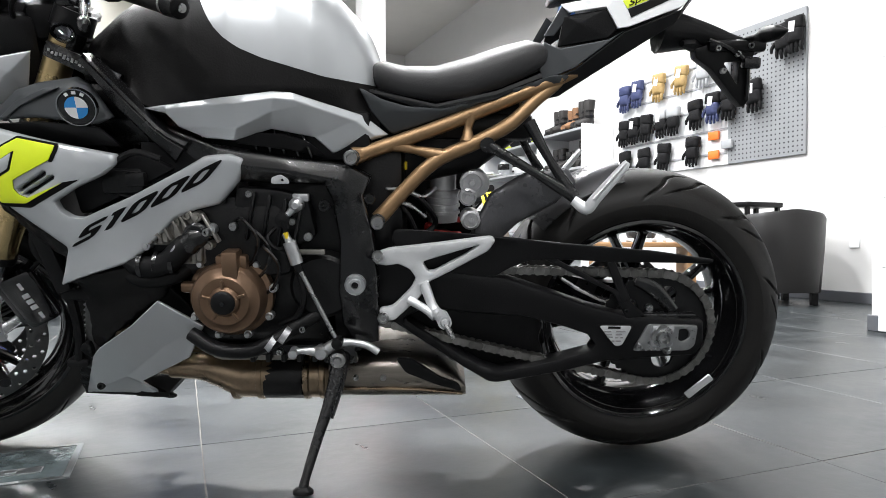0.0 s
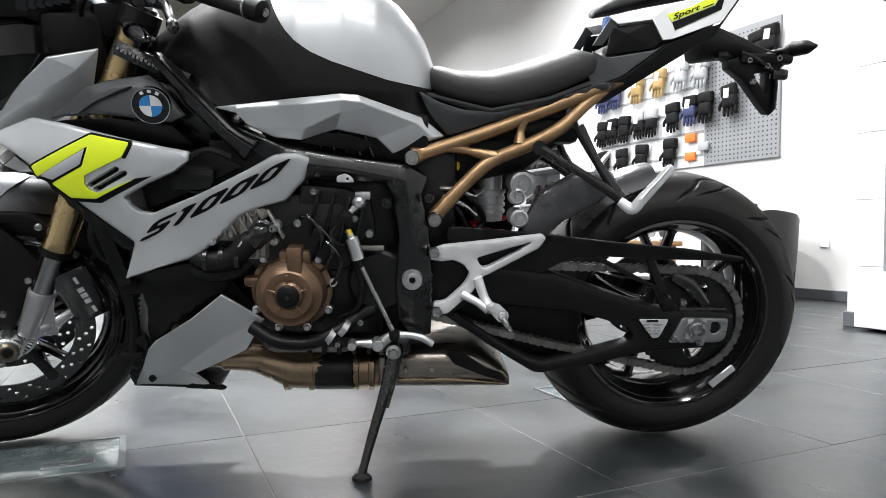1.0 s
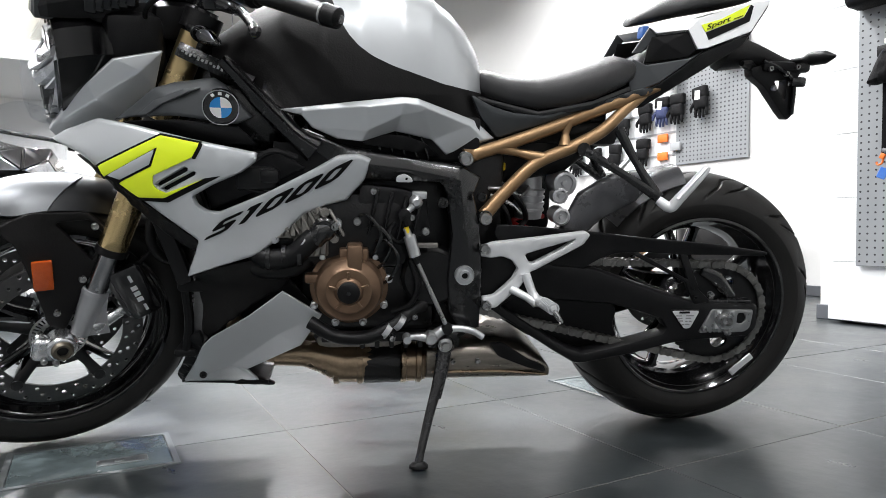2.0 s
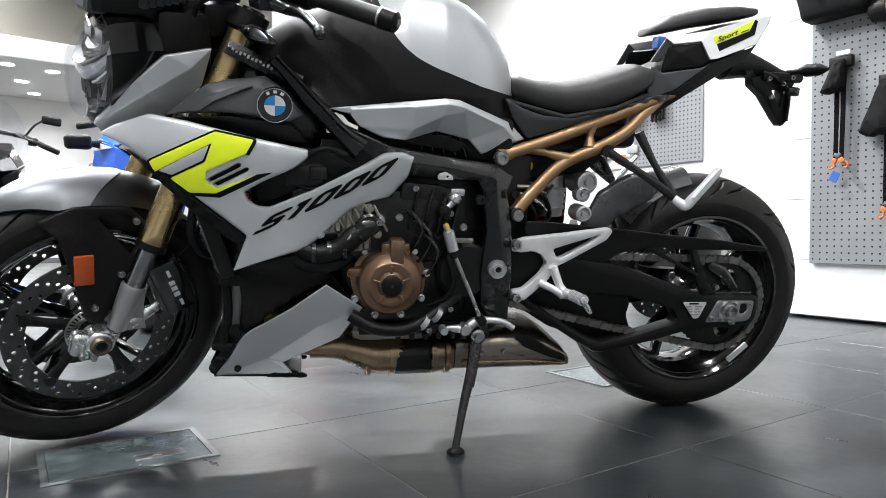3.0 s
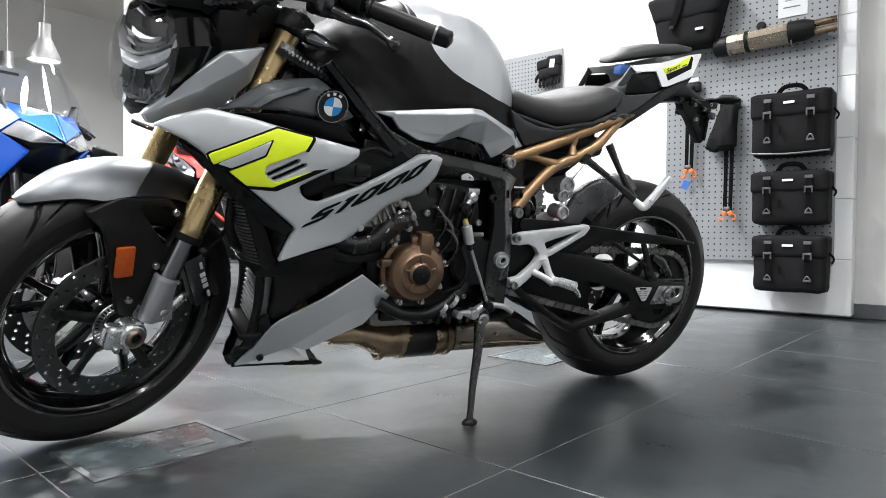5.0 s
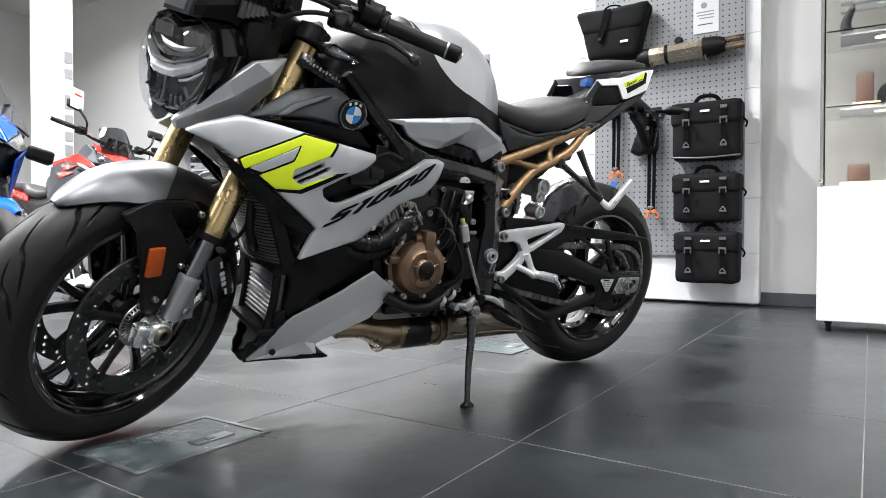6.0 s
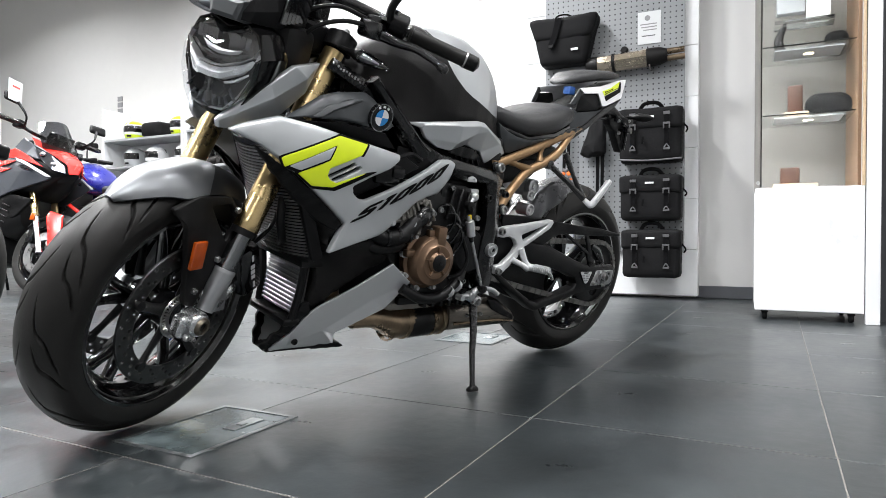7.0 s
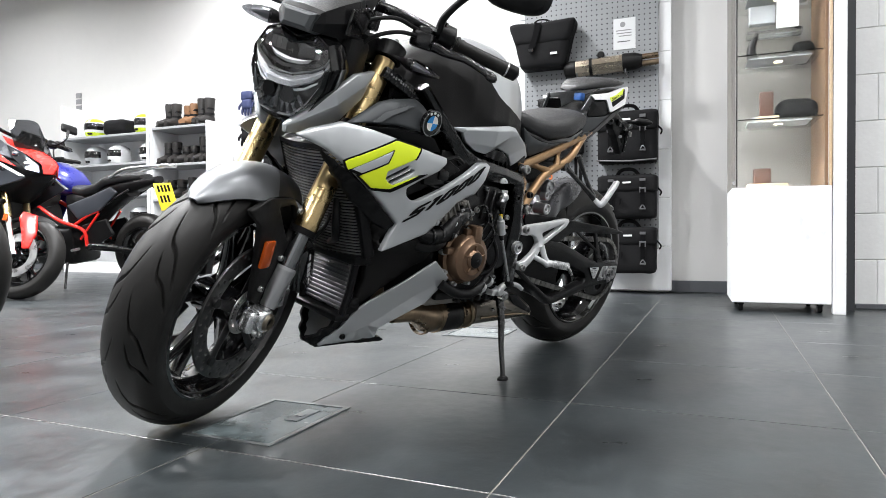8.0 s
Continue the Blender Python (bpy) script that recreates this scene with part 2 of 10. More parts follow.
def box(x0, x1, y0, y1, z0, z1, r=0.0, seg=2):
    """A box with rounded edges."""
    bm = bmesh.new()
    bmesh.ops.create_cube(bm, size=1)
    for v in bm.verts:
        v.co = Vector(((x0 + x1) / 2 + v.co.x * (x1 - x0), (y0 + y1) / 2 + v.co.y * (y1 - y0), (z0 + z1) / 2 + v.co.z * (z1 - z0)))
    if r:
        bmesh.ops.bevel(bm, geom=bm.edges[:], offset=r, segments=seg, affect="EDGES", profile=0.5)
    bm.verts.index_update()
    out = [v.co.copy() for v in bm.verts], [[v.index for v in f.verts] for f in bm.faces]
    bm.free()
    return out


def lathe(profile, seg=48, m=None, closed=False):
    """Turns (radius, height) about the y axis."""
    v, f, n = [], [], len(profile)
    for i in range(seg):
        a = 2 * math.pi * i / seg
        for r, h in profile:
            v.append(Vector((r * math.cos(a), h, r * math.sin(a))))
    for i in range(seg):
        j = (i + 1) % seg
        for k in range(n if closed else n - 1):
            q = (k + 1) % n
            f.append((i * n + k, i * n + q, j * n + q, j * n + k))
    if not closed:
        if profile[0][0] > 1e-6:
            f.append(tuple(i * n for i in range(seg)))
        if profile[-1][0] > 1e-6:
            f.append(tuple(i * n + n - 1 for i in range(seg))[::-1])
    return ([m @ p for p in v] if m else v), f


def smooth_path(pts, steps=8):
    pts = [Vector(p) for p in pts]
    if len(pts) < 3 or steps < 2:
        return pts
    q = [2 * pts[0] - pts[1], *pts, 2 * pts[-1] - pts[-2]]
    out = []
    for i in range(1, len(q) - 2):
        for k in range(steps):
            t = k / steps
            a, b, c, d = q[i - 1:i + 3]
            out.append(0.5 * (2 * b + (c - a) * t + (2 * a - 5 * b + 4 * c - d) * t * t + (3 * b - 3 * c + d - a) * t ** 3))
    return out + [pts[-1]]


def tube(pts, r, seg=12, steps=8, flat=1.0):
    """A bent round bar; r may be one radius for each point given."""
    path = smooth_path(pts, steps)
    n = len(path)
    rs = [r] * n if isinstance(r, (int, float)) else [float(x) for x in np.interp(np.linspace(0, 1, n), np.linspace(0, 1, len(r)), r)]
    v, f = [], []
    up = Vector((0, 1, 0))
    for i, p in enumerate(path):
        d = (path[min(i + 1, n - 1)] - path[max(i - 1, 0)]).normalized()
        if abs(d.dot(up)) > 0.95:
            up = Vector((0, 0, 1))
        s = d.cross(up).normalized()
        up = s.cross(d).normalized()
        for k in range(seg):
            a = 2 * math.pi * k / seg
            v.append(p + rs[i] * (s * math.cos(a) + up * math.sin(a) * flat))
    for i in range(n - 1):
        for k in range(seg):
            q = (k + 1) % seg
            f.append((i * seg + k, i * seg + q, (i + 1) * seg + q, (i + 1) * seg + k))
    f.append(tuple(range(seg))[::-1])
    f.append(tuple(range((n - 1) * seg, n * seg)))
    return v, f


def loft(rings, cap=True):
    n = len(rings[0])
    v = [Vector(p) for ring in rings for p in ring]
    f = []
    for i in range(len(rings) - 1):
        for k in range(n):
            q = (k + 1) % n
            f.append((i * n + k, i * n + q, (i + 1) * n + q, (i + 1) * n + k))
    if cap:
        f.append(tuple(range(n))[::-1])
        f.append(tuple(range((len(rings) - 1) * n, len(rings) * n)))
    return v, f


def ring_x(x, zc, hw, top, bottom, e=2.5, n=32, yc=0.0):
    """A superellipse cross-section at x with half width hw, and heights above and below zc."""
    out = []
    for k in range(n):
        a = 2 * math.pi * k / n
        c, s = math.cos(a), math.sin(a)
        y = math.copysign(abs(c) ** (2 / e), c) * hw
        z = math.copysign(abs(s) ** (2 / e), s) * (top if s > 0 else bottom)
        out.append((x, yc + y, zc + z))
    return out


def resample(loop, step):
    out = []
    for a, b in zip(loop, loop[1:] + loop[:1]):
        a, b = Vector(a), Vector(b)
        k = max(1, int((b - a).length / step))
        out += [a.lerp(b, i / k) for i in range(k)]
    return out


def inside(p, loop):
    c = False
    for (x0, z0), (x1, z1) in zip(loop, loop[1:] + loop[:1]):
        if (z0 > p[1]) != (z1 > p[1]) and p[0] < (x1 - x0) * (p[1] - z0) / (z1 - z0) + x0:
            c = not c
    return c


def edge_gap(p, loops):
    d = 9.0
    for loop in loops:
        a = loop if isinstance(loop, np.ndarray) else np.asarray(loop)
        b = np.roll(a, -1, axis=0)
        ab = b - a
        t = np.clip(((np.asarray(p) - a) * ab).sum(1) / np.maximum((ab ** 2).sum(1), 1e-12), 0, 1)
        d = min(d, float(np.sqrt((((a + ab * t[:, None]) - p) ** 2).sum(1)).min()))
    return d


def rounded(loop, r=0.3):
    """Cuts the corners of a loop softly (one pass of corner cutting)."""
    out = []
    for a, b in zip(loop, loop[1:] + loop[:1]):
        a, b = Vector(a), Vector(b)
        out += [a.lerp(b, r), a.lerp(b, 1 - r)]
    return [tuple(p) for p in out]


def skin(outline):
    """The outer surface y(x, z) that passes smoothly through the outline's corners."""
    pts = np.array([tuple(p) for p in resample(list(outline), 0.03)])

    def y_at(x, z):
        w = 1 / (((pts[:, 0] - x) ** 2 + (pts[:, 2] - z) ** 2) ** 1.5 + 1e-7)
        return float((w * pts[:, 1]).sum() / w.sum())
    return y_at


def even_skin(outline, degree=3):
    """An even outer surface y(x, z): the polynomial that lies closest to the outline's corners."""
    pts = np.array([tuple(p) for p in resample(list(outline), 0.02)])
    x0, z0 = pts[:, 0].mean(), pts[:, 2].mean()
    powers = [(i, j) for i in range(degree + 1) for j in range(degree + 1 - i)]
    terms = np.stack([((pts[:, 0] - x0) * 4) ** i * ((pts[:, 2] - z0) * 4) ** j for i, j in powers], 1)
    k = np.linalg.lstsq(terms, pts[:, 1], rcond=None)[0]
    return lambda x, z: float(sum(c * ((x - x0) * 4) ** i * ((z - z0) * 4) ** j for c, (i, j) in zip(k, powers)))


def fillet(loop, d=0.008):
    """Rounds the corners of a closed outline with a small radius."""
    out, n = [], len(loop)
    for i in range(n):
        p, q, r = Vector(loop[i - 1]), Vector(loop[i]), Vector(loop[(i + 1) % n])
        e0, e1 = (p - q), (r - q)
        if e0.length < 1e-6 or e1.length < 1e-6:
            continue
        k0, k1 = min(d, 0.4 * e0.length), min(d, 0.4 * e1.length)
        a, c = q + e0.normalized() * k0, q + e1.normalized() * k1
        for t in (0.0, 0.33, 0.67, 1.0):
            out.append(a * (1 - t) ** 2 + q * 2 * t * (1 - t) + c * t * t)
    return out


def thinned(loop, step):
    """Even points round a closed outline, no closer than the step."""
    pts = resample(loop, step)
    out = [pts[0]]
    for p in pts[1:]:
        if (p - out[-1]).length > step * 0.45:
            out.append(p)
    if (out[-1] - out[0]).length < step * 0.4:
        out.pop()
    return out


def shell(outline, thick=0.012, edge=0.008, bulge=0.0, step=0.022, holes=(), side=-1, crease=None, soft=0, y_at=None, corner=0.008):
    """A moulded panel: its rim is the outline of (x, y, z); it is crowned, with rounded rims, and thick towards the bike's middle."""
    y_at = y_at or skin(outline)
    fine = max(0.003, min(step, max(edge * 1.1, 0.005)))
    size = max(max(p[0] for p in outline) - min(p[0] for p in outline), max(p[2] for p in outline) - min(p[2] for p in outline))
    if size > 0.35:
        fine = max(fine, 0.007)
    loop = [(p.x, p.z) for p in thinned(fillet(list(outline), corner), fine)]
    cut = []
    for h in holes:
        hp = [(q[0], 0.0, q[1]) for q in h]
        cut.append([(p.x, p.z) for p in thinned(hp if len(h) > 7 else fillet(hp, min(corner, 0.005)), fine)])
    loops = [loop] + cut
    arr = [np.asarray(lp) for lp in loops]
    pts, edges = [], []
    for lp in loops:
        k = len(pts)
        pts += lp
        edges += [(k + i, k + (i + 1) % len(lp)) for i in range(len(lp))]
    for lp in loops:
        n = len(lp)
        for g in (edge * 0.35, edge):
            for i in range(n):
                (x0, z0), (x1, z1) = lp[i - 1], lp[(i + 1) % n]
                ln = math.hypot(x1 - x0, z1 - z0) or 1
                for sg in (-1, 1):
                    p = (lp[i][0] - (z1 - z0) / ln * g * sg, lp[i][1] + (x1 - x0) / ln * g * sg)
                    if inside(p, loop) and not any(inside(p, c) for c in cut) and edge_gap(p, arr) > g * 0.93:
                        pts.append(p)
    xs, zs = [p[0] for p in loop], [p[1] for p in loop]
    gx = np.arange(min(xs), max(xs), step)
    for j, z in enumerate(np.arange(min(zs), max(zs), step * 0.87)):
        for x in gx:
            p = (float(x) + (step / 2 if j % 2 else 0), float(z))
            if inside(p, loop) and not any(inside(p, c) for c in cut) and edge_gap(p, arr) > edge + 0.45 * fine:
                pts.append(p)
    vs, _, fs, *_ = delaunay_2d_cdt([Vector(p) for p in pts], edges, [], 0, 1e-5)
    tris = []
    for f in fs:
        cx, cz = sum(vs[i].x for i in f) / 3, sum(vs[i].y for i in f) / 3
        if inside((cx, cz), loop) and not any(inside((cx, cz), c) for c in cut):
            tris.append(tuple(f))
    v, back, idx = [], {}, {}
    for i in sorted({i for f in tris for i in f}):
        x, z = vs[i]
        g = edge_gap((x, z), arr)
        k = max(0.0, 1 - g / edge)
        y = y_at(x, z) + side * (bulge * (1 - math.exp(-g / 0.05)) - edge * 0.8 * (1 - math.sqrt(max(0.0, 1 - k * k))))
        if crease:
            y += side * crease(x, z)
        idx[i] = len(v)
        v.append((x, y, z))
    f = [tuple(idx[i] for i in t) for t in tris]
    count = {}
    for t in f:
        for a, b in zip(t, t[1:] + t[:1]):
            count[(min(a, b), max(a, b))] = count.get((min(a, b), max(a, b)), 0) + 1
    for (a, b), c in count.items():
        if c == 1:
            for q in (a, b):
                if q not in back:
                    back[q] = len(v)
                    v.append((v[q][0], v[q][1] - side * thick, v[q][2]))
            f.append((a, b, back[b], back[a]))
    return v, f


def panel(pts, faces, thick=0.010, bev=0.003, side=-1, seg=2):
    """A faceted moulding: flat faces meeting in softly rounded creases, thick towards the bike's middle."""
    bm = bmesh.new()
    front = [bm.verts.new(p) for p in pts]
    back = [bm.verts.new((x, y - side * thick, z)) for x, y, z in pts]
    for f in faces:
        bm.faces.new([front[i] for i in f])
    bmesh.ops.recalc_face_normals(bm, faces=bm.faces[:])
    rims = [e for e in bm.edges if len(e.link_faces) == 1]
    place = {v: i for i, v in enumerate(front)}
    for e in rims:
        a, b = place[e.verts[0]], place[e.verts[1]]
        bm.faces.new((front[a], front[b], back[b], back[a]))
    for f in faces:
        bm.faces.new([back[i] for i in f])
    bmesh.ops.recalc_face_normals(bm, faces=bm.faces[:])
    bm.normal_update()
    inner = set(back)
    creases = [e for e in bm.edges if not (e.verts[0] in inner or e.verts[1] in inner) and e.calc_face_angle(0.0) > radians(3)]
    bmesh.ops.bevel(bm, geom=creases, offset=bev, segments=seg, affect="EDGES", profile=0.5, clamp_overlap=True)
    bm.verts.index_update()
    out = [v.co.copy() for v in bm.verts], [[v.index for v in f.verts] for f in bm.faces]
    bm.free()
    return out


def flip(outline):
    return [(x, -y, z) for x, y, z in outline]


def circle(cx, cz, r, n=24):
    return [(cx + r * math.cos(2 * math.pi * k / n), cz + r * math.sin(2 * math.pi * k / n)) for k in range(n)]


def letters(text, size, shear=0.0, bold=0.0, spacing=1.0):
    """Flat letters as (vertices, faces) in x and z, from the built-in font."""
    cu = bpy.data.curves.new("letters", "FONT")
    cu.body, cu.size, cu.shear, cu.offset, cu.resolution_u, cu.space_character = text, size, shear, bold, 3, spacing
    ob = new("letters", cu)
    me = bpy.data.meshes.new_from_object(ob.evaluated_get(bpy.context.evaluated_depsgraph_get()))
    out = [Vector((v.co.x, 0, v.co.y)) for v in me.vertices], [tuple(p.vertices) for p in me.polygons]
    bpy.data.objects.remove(ob)
    bpy.data.meshes.remove(me)
    return out


def empty(name, m, label, category, group=""):
    ob = new(name)
    ob.empty_display_size = 0.05
    ob.matrix_basis = m
    return tagged(ob, label, category, group)


def bolt(r, h=0.006):
    """A socket screw head about the y axis, its face towards -y."""
    return lathe([(0, -h * 0.3), (r * 0.5, -h * 0.3), (r * 0.55, -h), (r * 0.85, -h), (r, -h * 0.7), (r, 0.002), (0, 0.002)], 12)
# ---- the room ----
XW, XA, XB = 3.43, 4.85, 2.60           # display wall, alcove wall, block wall
X0, Y0, Y1 = -6.0, -4.2, 12.6           # far sides of the showroom


def structure(name, piece, mat, label, smooth=False):
    return tagged(obj(name, *piece, mat, smooth=smooth), label, name.split("_")[0], kind="structure")


floor = structure("floor", box(X0 - 0.2, XA + 0.2, Y0 - 0.2, Y1 + 0.2, -0.12, -0.0012), GROUT, "slate-grey square floor tiles with pale grout joints")
structure("ceiling", box(X0 - 0.2, XA + 0.2, Y0 - 0.2, Y1 + 0.2, CEIL, CEIL + 0.2), CEILING_PAINT, "plain off-white painted showroom ceiling")
structure("wall_display", box(XW, XA + 0.2, -0.17, 2.10, 0, CEIL), WALL_PAINT, "white painted wall behind the accessory board")
structure("wall_alcove", box(XA, XA + 0.2, 2.10, Y1, 0, CEIL), WALL_PAINT, "white painted side wall with glove display")
structure("wall_far", box(X0, XA, Y1, Y1 + 0.2, 0, CEIL), WALL_PAINT, "white painted far showroom wall")
# side and back walls are unseen, added to close the room and shape reflections
structure("wall_side", box(X0 - 0.2, X0, Y0, Y1, 0, CEIL), UNSEEN_WALL, "unseen grey side wall added to close the room")
structure("wall_back", box(X0, XB, Y0 - 0.2, Y0, 0, CEIL), UNSEEN_WALL, "unseen grey back wall added to close the room")
block_wall = structure("wall_block", box(XB + 0.0035, XA, Y0, -0.17, 0, CEIL), MORTAR, "white painted concrete block wall")

# skirting boards
for name, b in (("baseboard_display", (XW - 0.016, XW, -0.17, 0.80, 0, 0.085)), ("baseboard_display", (XW - 0.016, XW, 1.92, 2.116, 0, 0.085)),
                ("baseboard_return", (XW, XA, 2.10, 2.116, 0, 0.085)), ("baseboard_alcove", (XA - 0.016, XA, 2.116, Y1, 0, 0.085)),
                ("baseboard_far", (X0, XA - 0.016, Y1 - 0.016, Y1, 0, 0.085)), ("baseboard_block", (XB - 0.012, XB + 0.012, Y0, -0.2, 0, 0.03))):
    tagged(obj(name, *box(*b, 0.004, 1), SKIRTING, smooth=False), "dark grey skirting board along the white wall", "baseboard", kind="structure")

# white pillar with a vertical line of plain bars for its lettering
pillar = structure("pillar", box(2.27, 2.56, 7.28, 7.58, 0, CEIL, 0.01), WALL_PAINT, "white square pillar with vertical grey lettering bars")
for k, (z, h) in enumerate(((2.28, 0.12), (2.12, 0.10), (1.80, 0.15), (1.62, 0.12), (1.46, 0.10), (1.30, 0.12), (1.12, 0.11))):
    obj("lettering_bar", *box(2.465, 2.545, 7.274, 7.279, z, z + h), GREY_PRINT, pillar, smooth=False)

# lower ceiling deep in the showroom, with downlights
structure("ceiling_lower", box(X0, 0.85, 9.85, Y1, 2.70, 2.98, 0.02), WALL_PAINT, "white lower ceiling edge with round downlights")
for x, y in ((-0.30, 10.25), (0.22, 10.35), (-0.10, 11.25), (-0.55, 11.3), (0.10, 12.1), (-1.3, 10.3), (-1.4, 11.3), (-2.4, 10.4), (-2.4, 11.6), (-3.5, 10.9)):
    d = tagged(obj("downlight", *lathe([(0, 0), (0.085, 0), (0.085, 0.01)], 20, pose(x, y, 2.692, 90)), LAMP_GLOW), "round recessed white ceiling downlight", "downlight", "downlights of the lower ceiling")
structure("beam", box(X0, 0.95, 9.95, 10.15, 2.98, CEIL, 0.01), BEAM_PAINT, "beige panelled beam above the lower ceiling")


def pendant(x, y, z, k=1.0):
    """A bell-shaped shade on a rod, with a glowing diffuser."""
    e = empty("pendant_lamp", pose(x, y, CEIL), "grey metal bell pendant lamp with glowing diffuser", "lamp", "pendant lamps of the showroom")
    d = z - CEIL
    obj("rod", *lathe([(0, 0), (0.05, 0), (0.05, -0.03), (0.012, -0.05), (0.012, d + 0.34 * k), (0, d + 0.34 * k)], 16, pose(0, 0, 0, 90)), GALVANISED, e)
    prof = [(0.0, 0.36), (0.055, 0.35), (0.06, 0.22), (0.08, 0.17), (0.13, 0.06), (0.145, 0), (0.138, 0), (0.124, 0.05), (0.07, 0.15), (0, 0.16)]
    obj("shade", *lathe([(r * k, d + h * k) for r, h in prof], 28, pose(0, 0, 0, 90)), GALVANISED, e)
    obj("diffuser", *lathe([(0, d + 0.02), (0.13 * k, d + 0.02), (0.13 * k, d + 0.03), (0, d + 0.03)], 28, pose(0, 0, 0, 90)), LAMP_GLOW, e)
    return e


for lx, ly, watts in LAMPS:
    e = empty("ceiling_lamp", pose(lx, ly, CEIL), "round white ceiling lamp with glowing diffuser, placed for brightness", "lamp", "round lamps on the ceiling")
    obj("housing", *lathe([(0.27, 0.0), (0.27, -0.06), (0.25, -0.075), (0.235, -0.07), (0.235, 0.0)], 32, pose(0, 0, 0, 90) @ pose(0, 0, 0, 0, 0, 0)), WHITE_BOARD, e)
    obj("diffuser", *lathe([(0, -0.055), (0.235, -0.055), (0.235, -0.045), (0, -0.045)], 32, pose(0, 0, 0, 90)), LAMP_GLOW, e)
for p in ((1.97, 9.05, 2.55, 1.3), (1.98, 10.45, 2.46, 1.3), (-1.9, 8.0, 3.05), (-1.1, 8.6, 3.0)):
    pendant(*p)

# floor hatches with scratched tile lids
for hx, hy, w, d in ((-0.307, 1.563, 0.315, 0.230), (1.125, 1.517, 0.27, 0.255)):
    h = empty("floor_hatch", pose(hx, hy, 0, 0, 0, -1.5), "square floor socket hatch with metal rim and worn lid", "floor hatch", "hatches in the floor")
    rim = [box(-w / 2, w / 2, -d / 2, -d / 2 + 0.012, -0.003, 0.003), box(-w / 2, w / 2, d / 2 - 0.012, d / 2, -0.003, 0.003),
           box(-w / 2, -w / 2 + 0.012, -d / 2 + 0.012, d / 2 - 0.012, -0.003, 0.003), box(w / 2 - 0.012, w / 2, -d / 2 + 0.012, d / 2 - 0.012, -0.003, 0.003)]
    obj("rim", *join(*rim), STEEL_PLATE, h, smooth=False)
    obj("lid", *box(-w / 2 + 0.014, w / 2 - 0.014, -d / 2 + 0.014, d / 2 - 0.014, -0.003, 0.0015), HATCH_GLASS, h, smooth=False)
    obj("handle", *join(box(w * 0.02, w * 0.32, -d * 0.28, -d * 0.12, 0.001, 0.004, 0.001, 1), box(w * 0.12, w * 0.18, -d * 0.24, -d * 0.16, 0.003, 0.006, 0.001, 1)), STEEL_PLATE, h, smooth=False)
# ---- the motorcycle: x to its tail, y to its right side, z up in its own plane; it leans on its side stand ----
BIKE = pose(0, 0, 0, 0, 0, TURN) @ pose(0.4225, 1.445, 0, 0, 0, 0.9) @ pose(0, 0, 0, 11.5)
bike = empty("motorcycle", BIKE, "silver, black and lime naked sport motorcycle leaning on its side stand", "motorcycle")
RAKE, STEER_ANGLE = 23.5, 30.0
HEAD = Vector((-1.434, 0, 0.286))
AXIS = Vector((math.sin(radians(RAKE)), 0, math.cos(radians(RAKE))))
STEER = Matrix.Translation(HEAD) @ Matrix.Rotation(radians(STEER_ANGLE), 4, AXIS) @ Matrix.Translation(-HEAD)


def bp(name, piece, mat, parent=None, label="", angle=40, m=None, smooth=True):
    """A part of the bike; m is the turn of the steering for parts that steer."""
    return obj(name, *(moved(piece, m) if m is not None else piece), mat, parent or bike, label, smooth, angle)


def crisp(name, pts, faces, mat, parent=None, label="", side=-1, thick=0.010, bev=0.003, m=None):
    """A faceted body panel whose flat faces stay flat in the light."""
    ob = bp(name, panel(pts, faces, thick, bev, side), mat, parent, label, 180, m)
    ob.modifiers.new("even_faces", "WEIGHTED_NORMAL").weight = 80
    return ob


def tyre_mesh(R, width, groove, seg=560):
    """A road tyre about the y axis with curved tread grooves pressed into its crown."""
    half = 84
    prof = []
    for k in range(-half, half + 1):
        a = k / half
        th = a * radians(82)
        prof.append((R - width * 0.40 * (1 - math.cos(th)), width / 2 * math.sin(th) / math.sin(radians(82))))
    rim_r = 0.206
    inner = [(rim_r + 0.030, width * 0.482), (rim_r + 0.014, width * 0.455), (rim_r, width * 0.38), (rim_r - 0.004, 0), (rim_r, -width * 0.38), (rim_r + 0.014, -width * 0.455), (rim_r + 0.030, -width * 0.482)]
    full = prof + inner
    n = len(full)
    v, f = [], []
    for i in range(seg):
        th = 2 * math.pi * i / seg
        for k, (r, h) in enumerate(full):
            dr = 0.0
            if k < len(prof):
                s = abs(h) / (width / 2)
                arc = (th * R) % groove
                for ofs, lo, hi, bend in ((0.0, 0.08, 0.93, 0.85), (0.5, 0.30, 0.98, 0.62)):
                    if lo < s < hi:
                        u = (s - lo) / (hi - lo)
                        c = groove * (ofs + (0.0 if h > 0 else 0.5)) + groove * bend * (u + 0.11 * math.sin(2 * math.pi * u))
                        d = abs((arc - c + groove / 2) % groove - groove / 2)
                        dr = max(dr, 0.0060 * max(0, 1 - (d / 0.0056) ** 2) * min(1, 6 * u, 8 * (1 - u)))
            tilt = (k / half - 1) * radians(82) if k < len(prof) else 0.0
            r2 = r - dr * math.cos(tilt)
            v.append((r2 * math.cos(th), h - dr * math.sin(tilt), r2 * math.sin(th)))
    for i in range(seg):
        j = (i + 1) % seg
        for k in range(n):
            q = (k + 1) % n
            f.append((i * n + k, i * n + q, j * n + q, j * n + k))
    return v, f


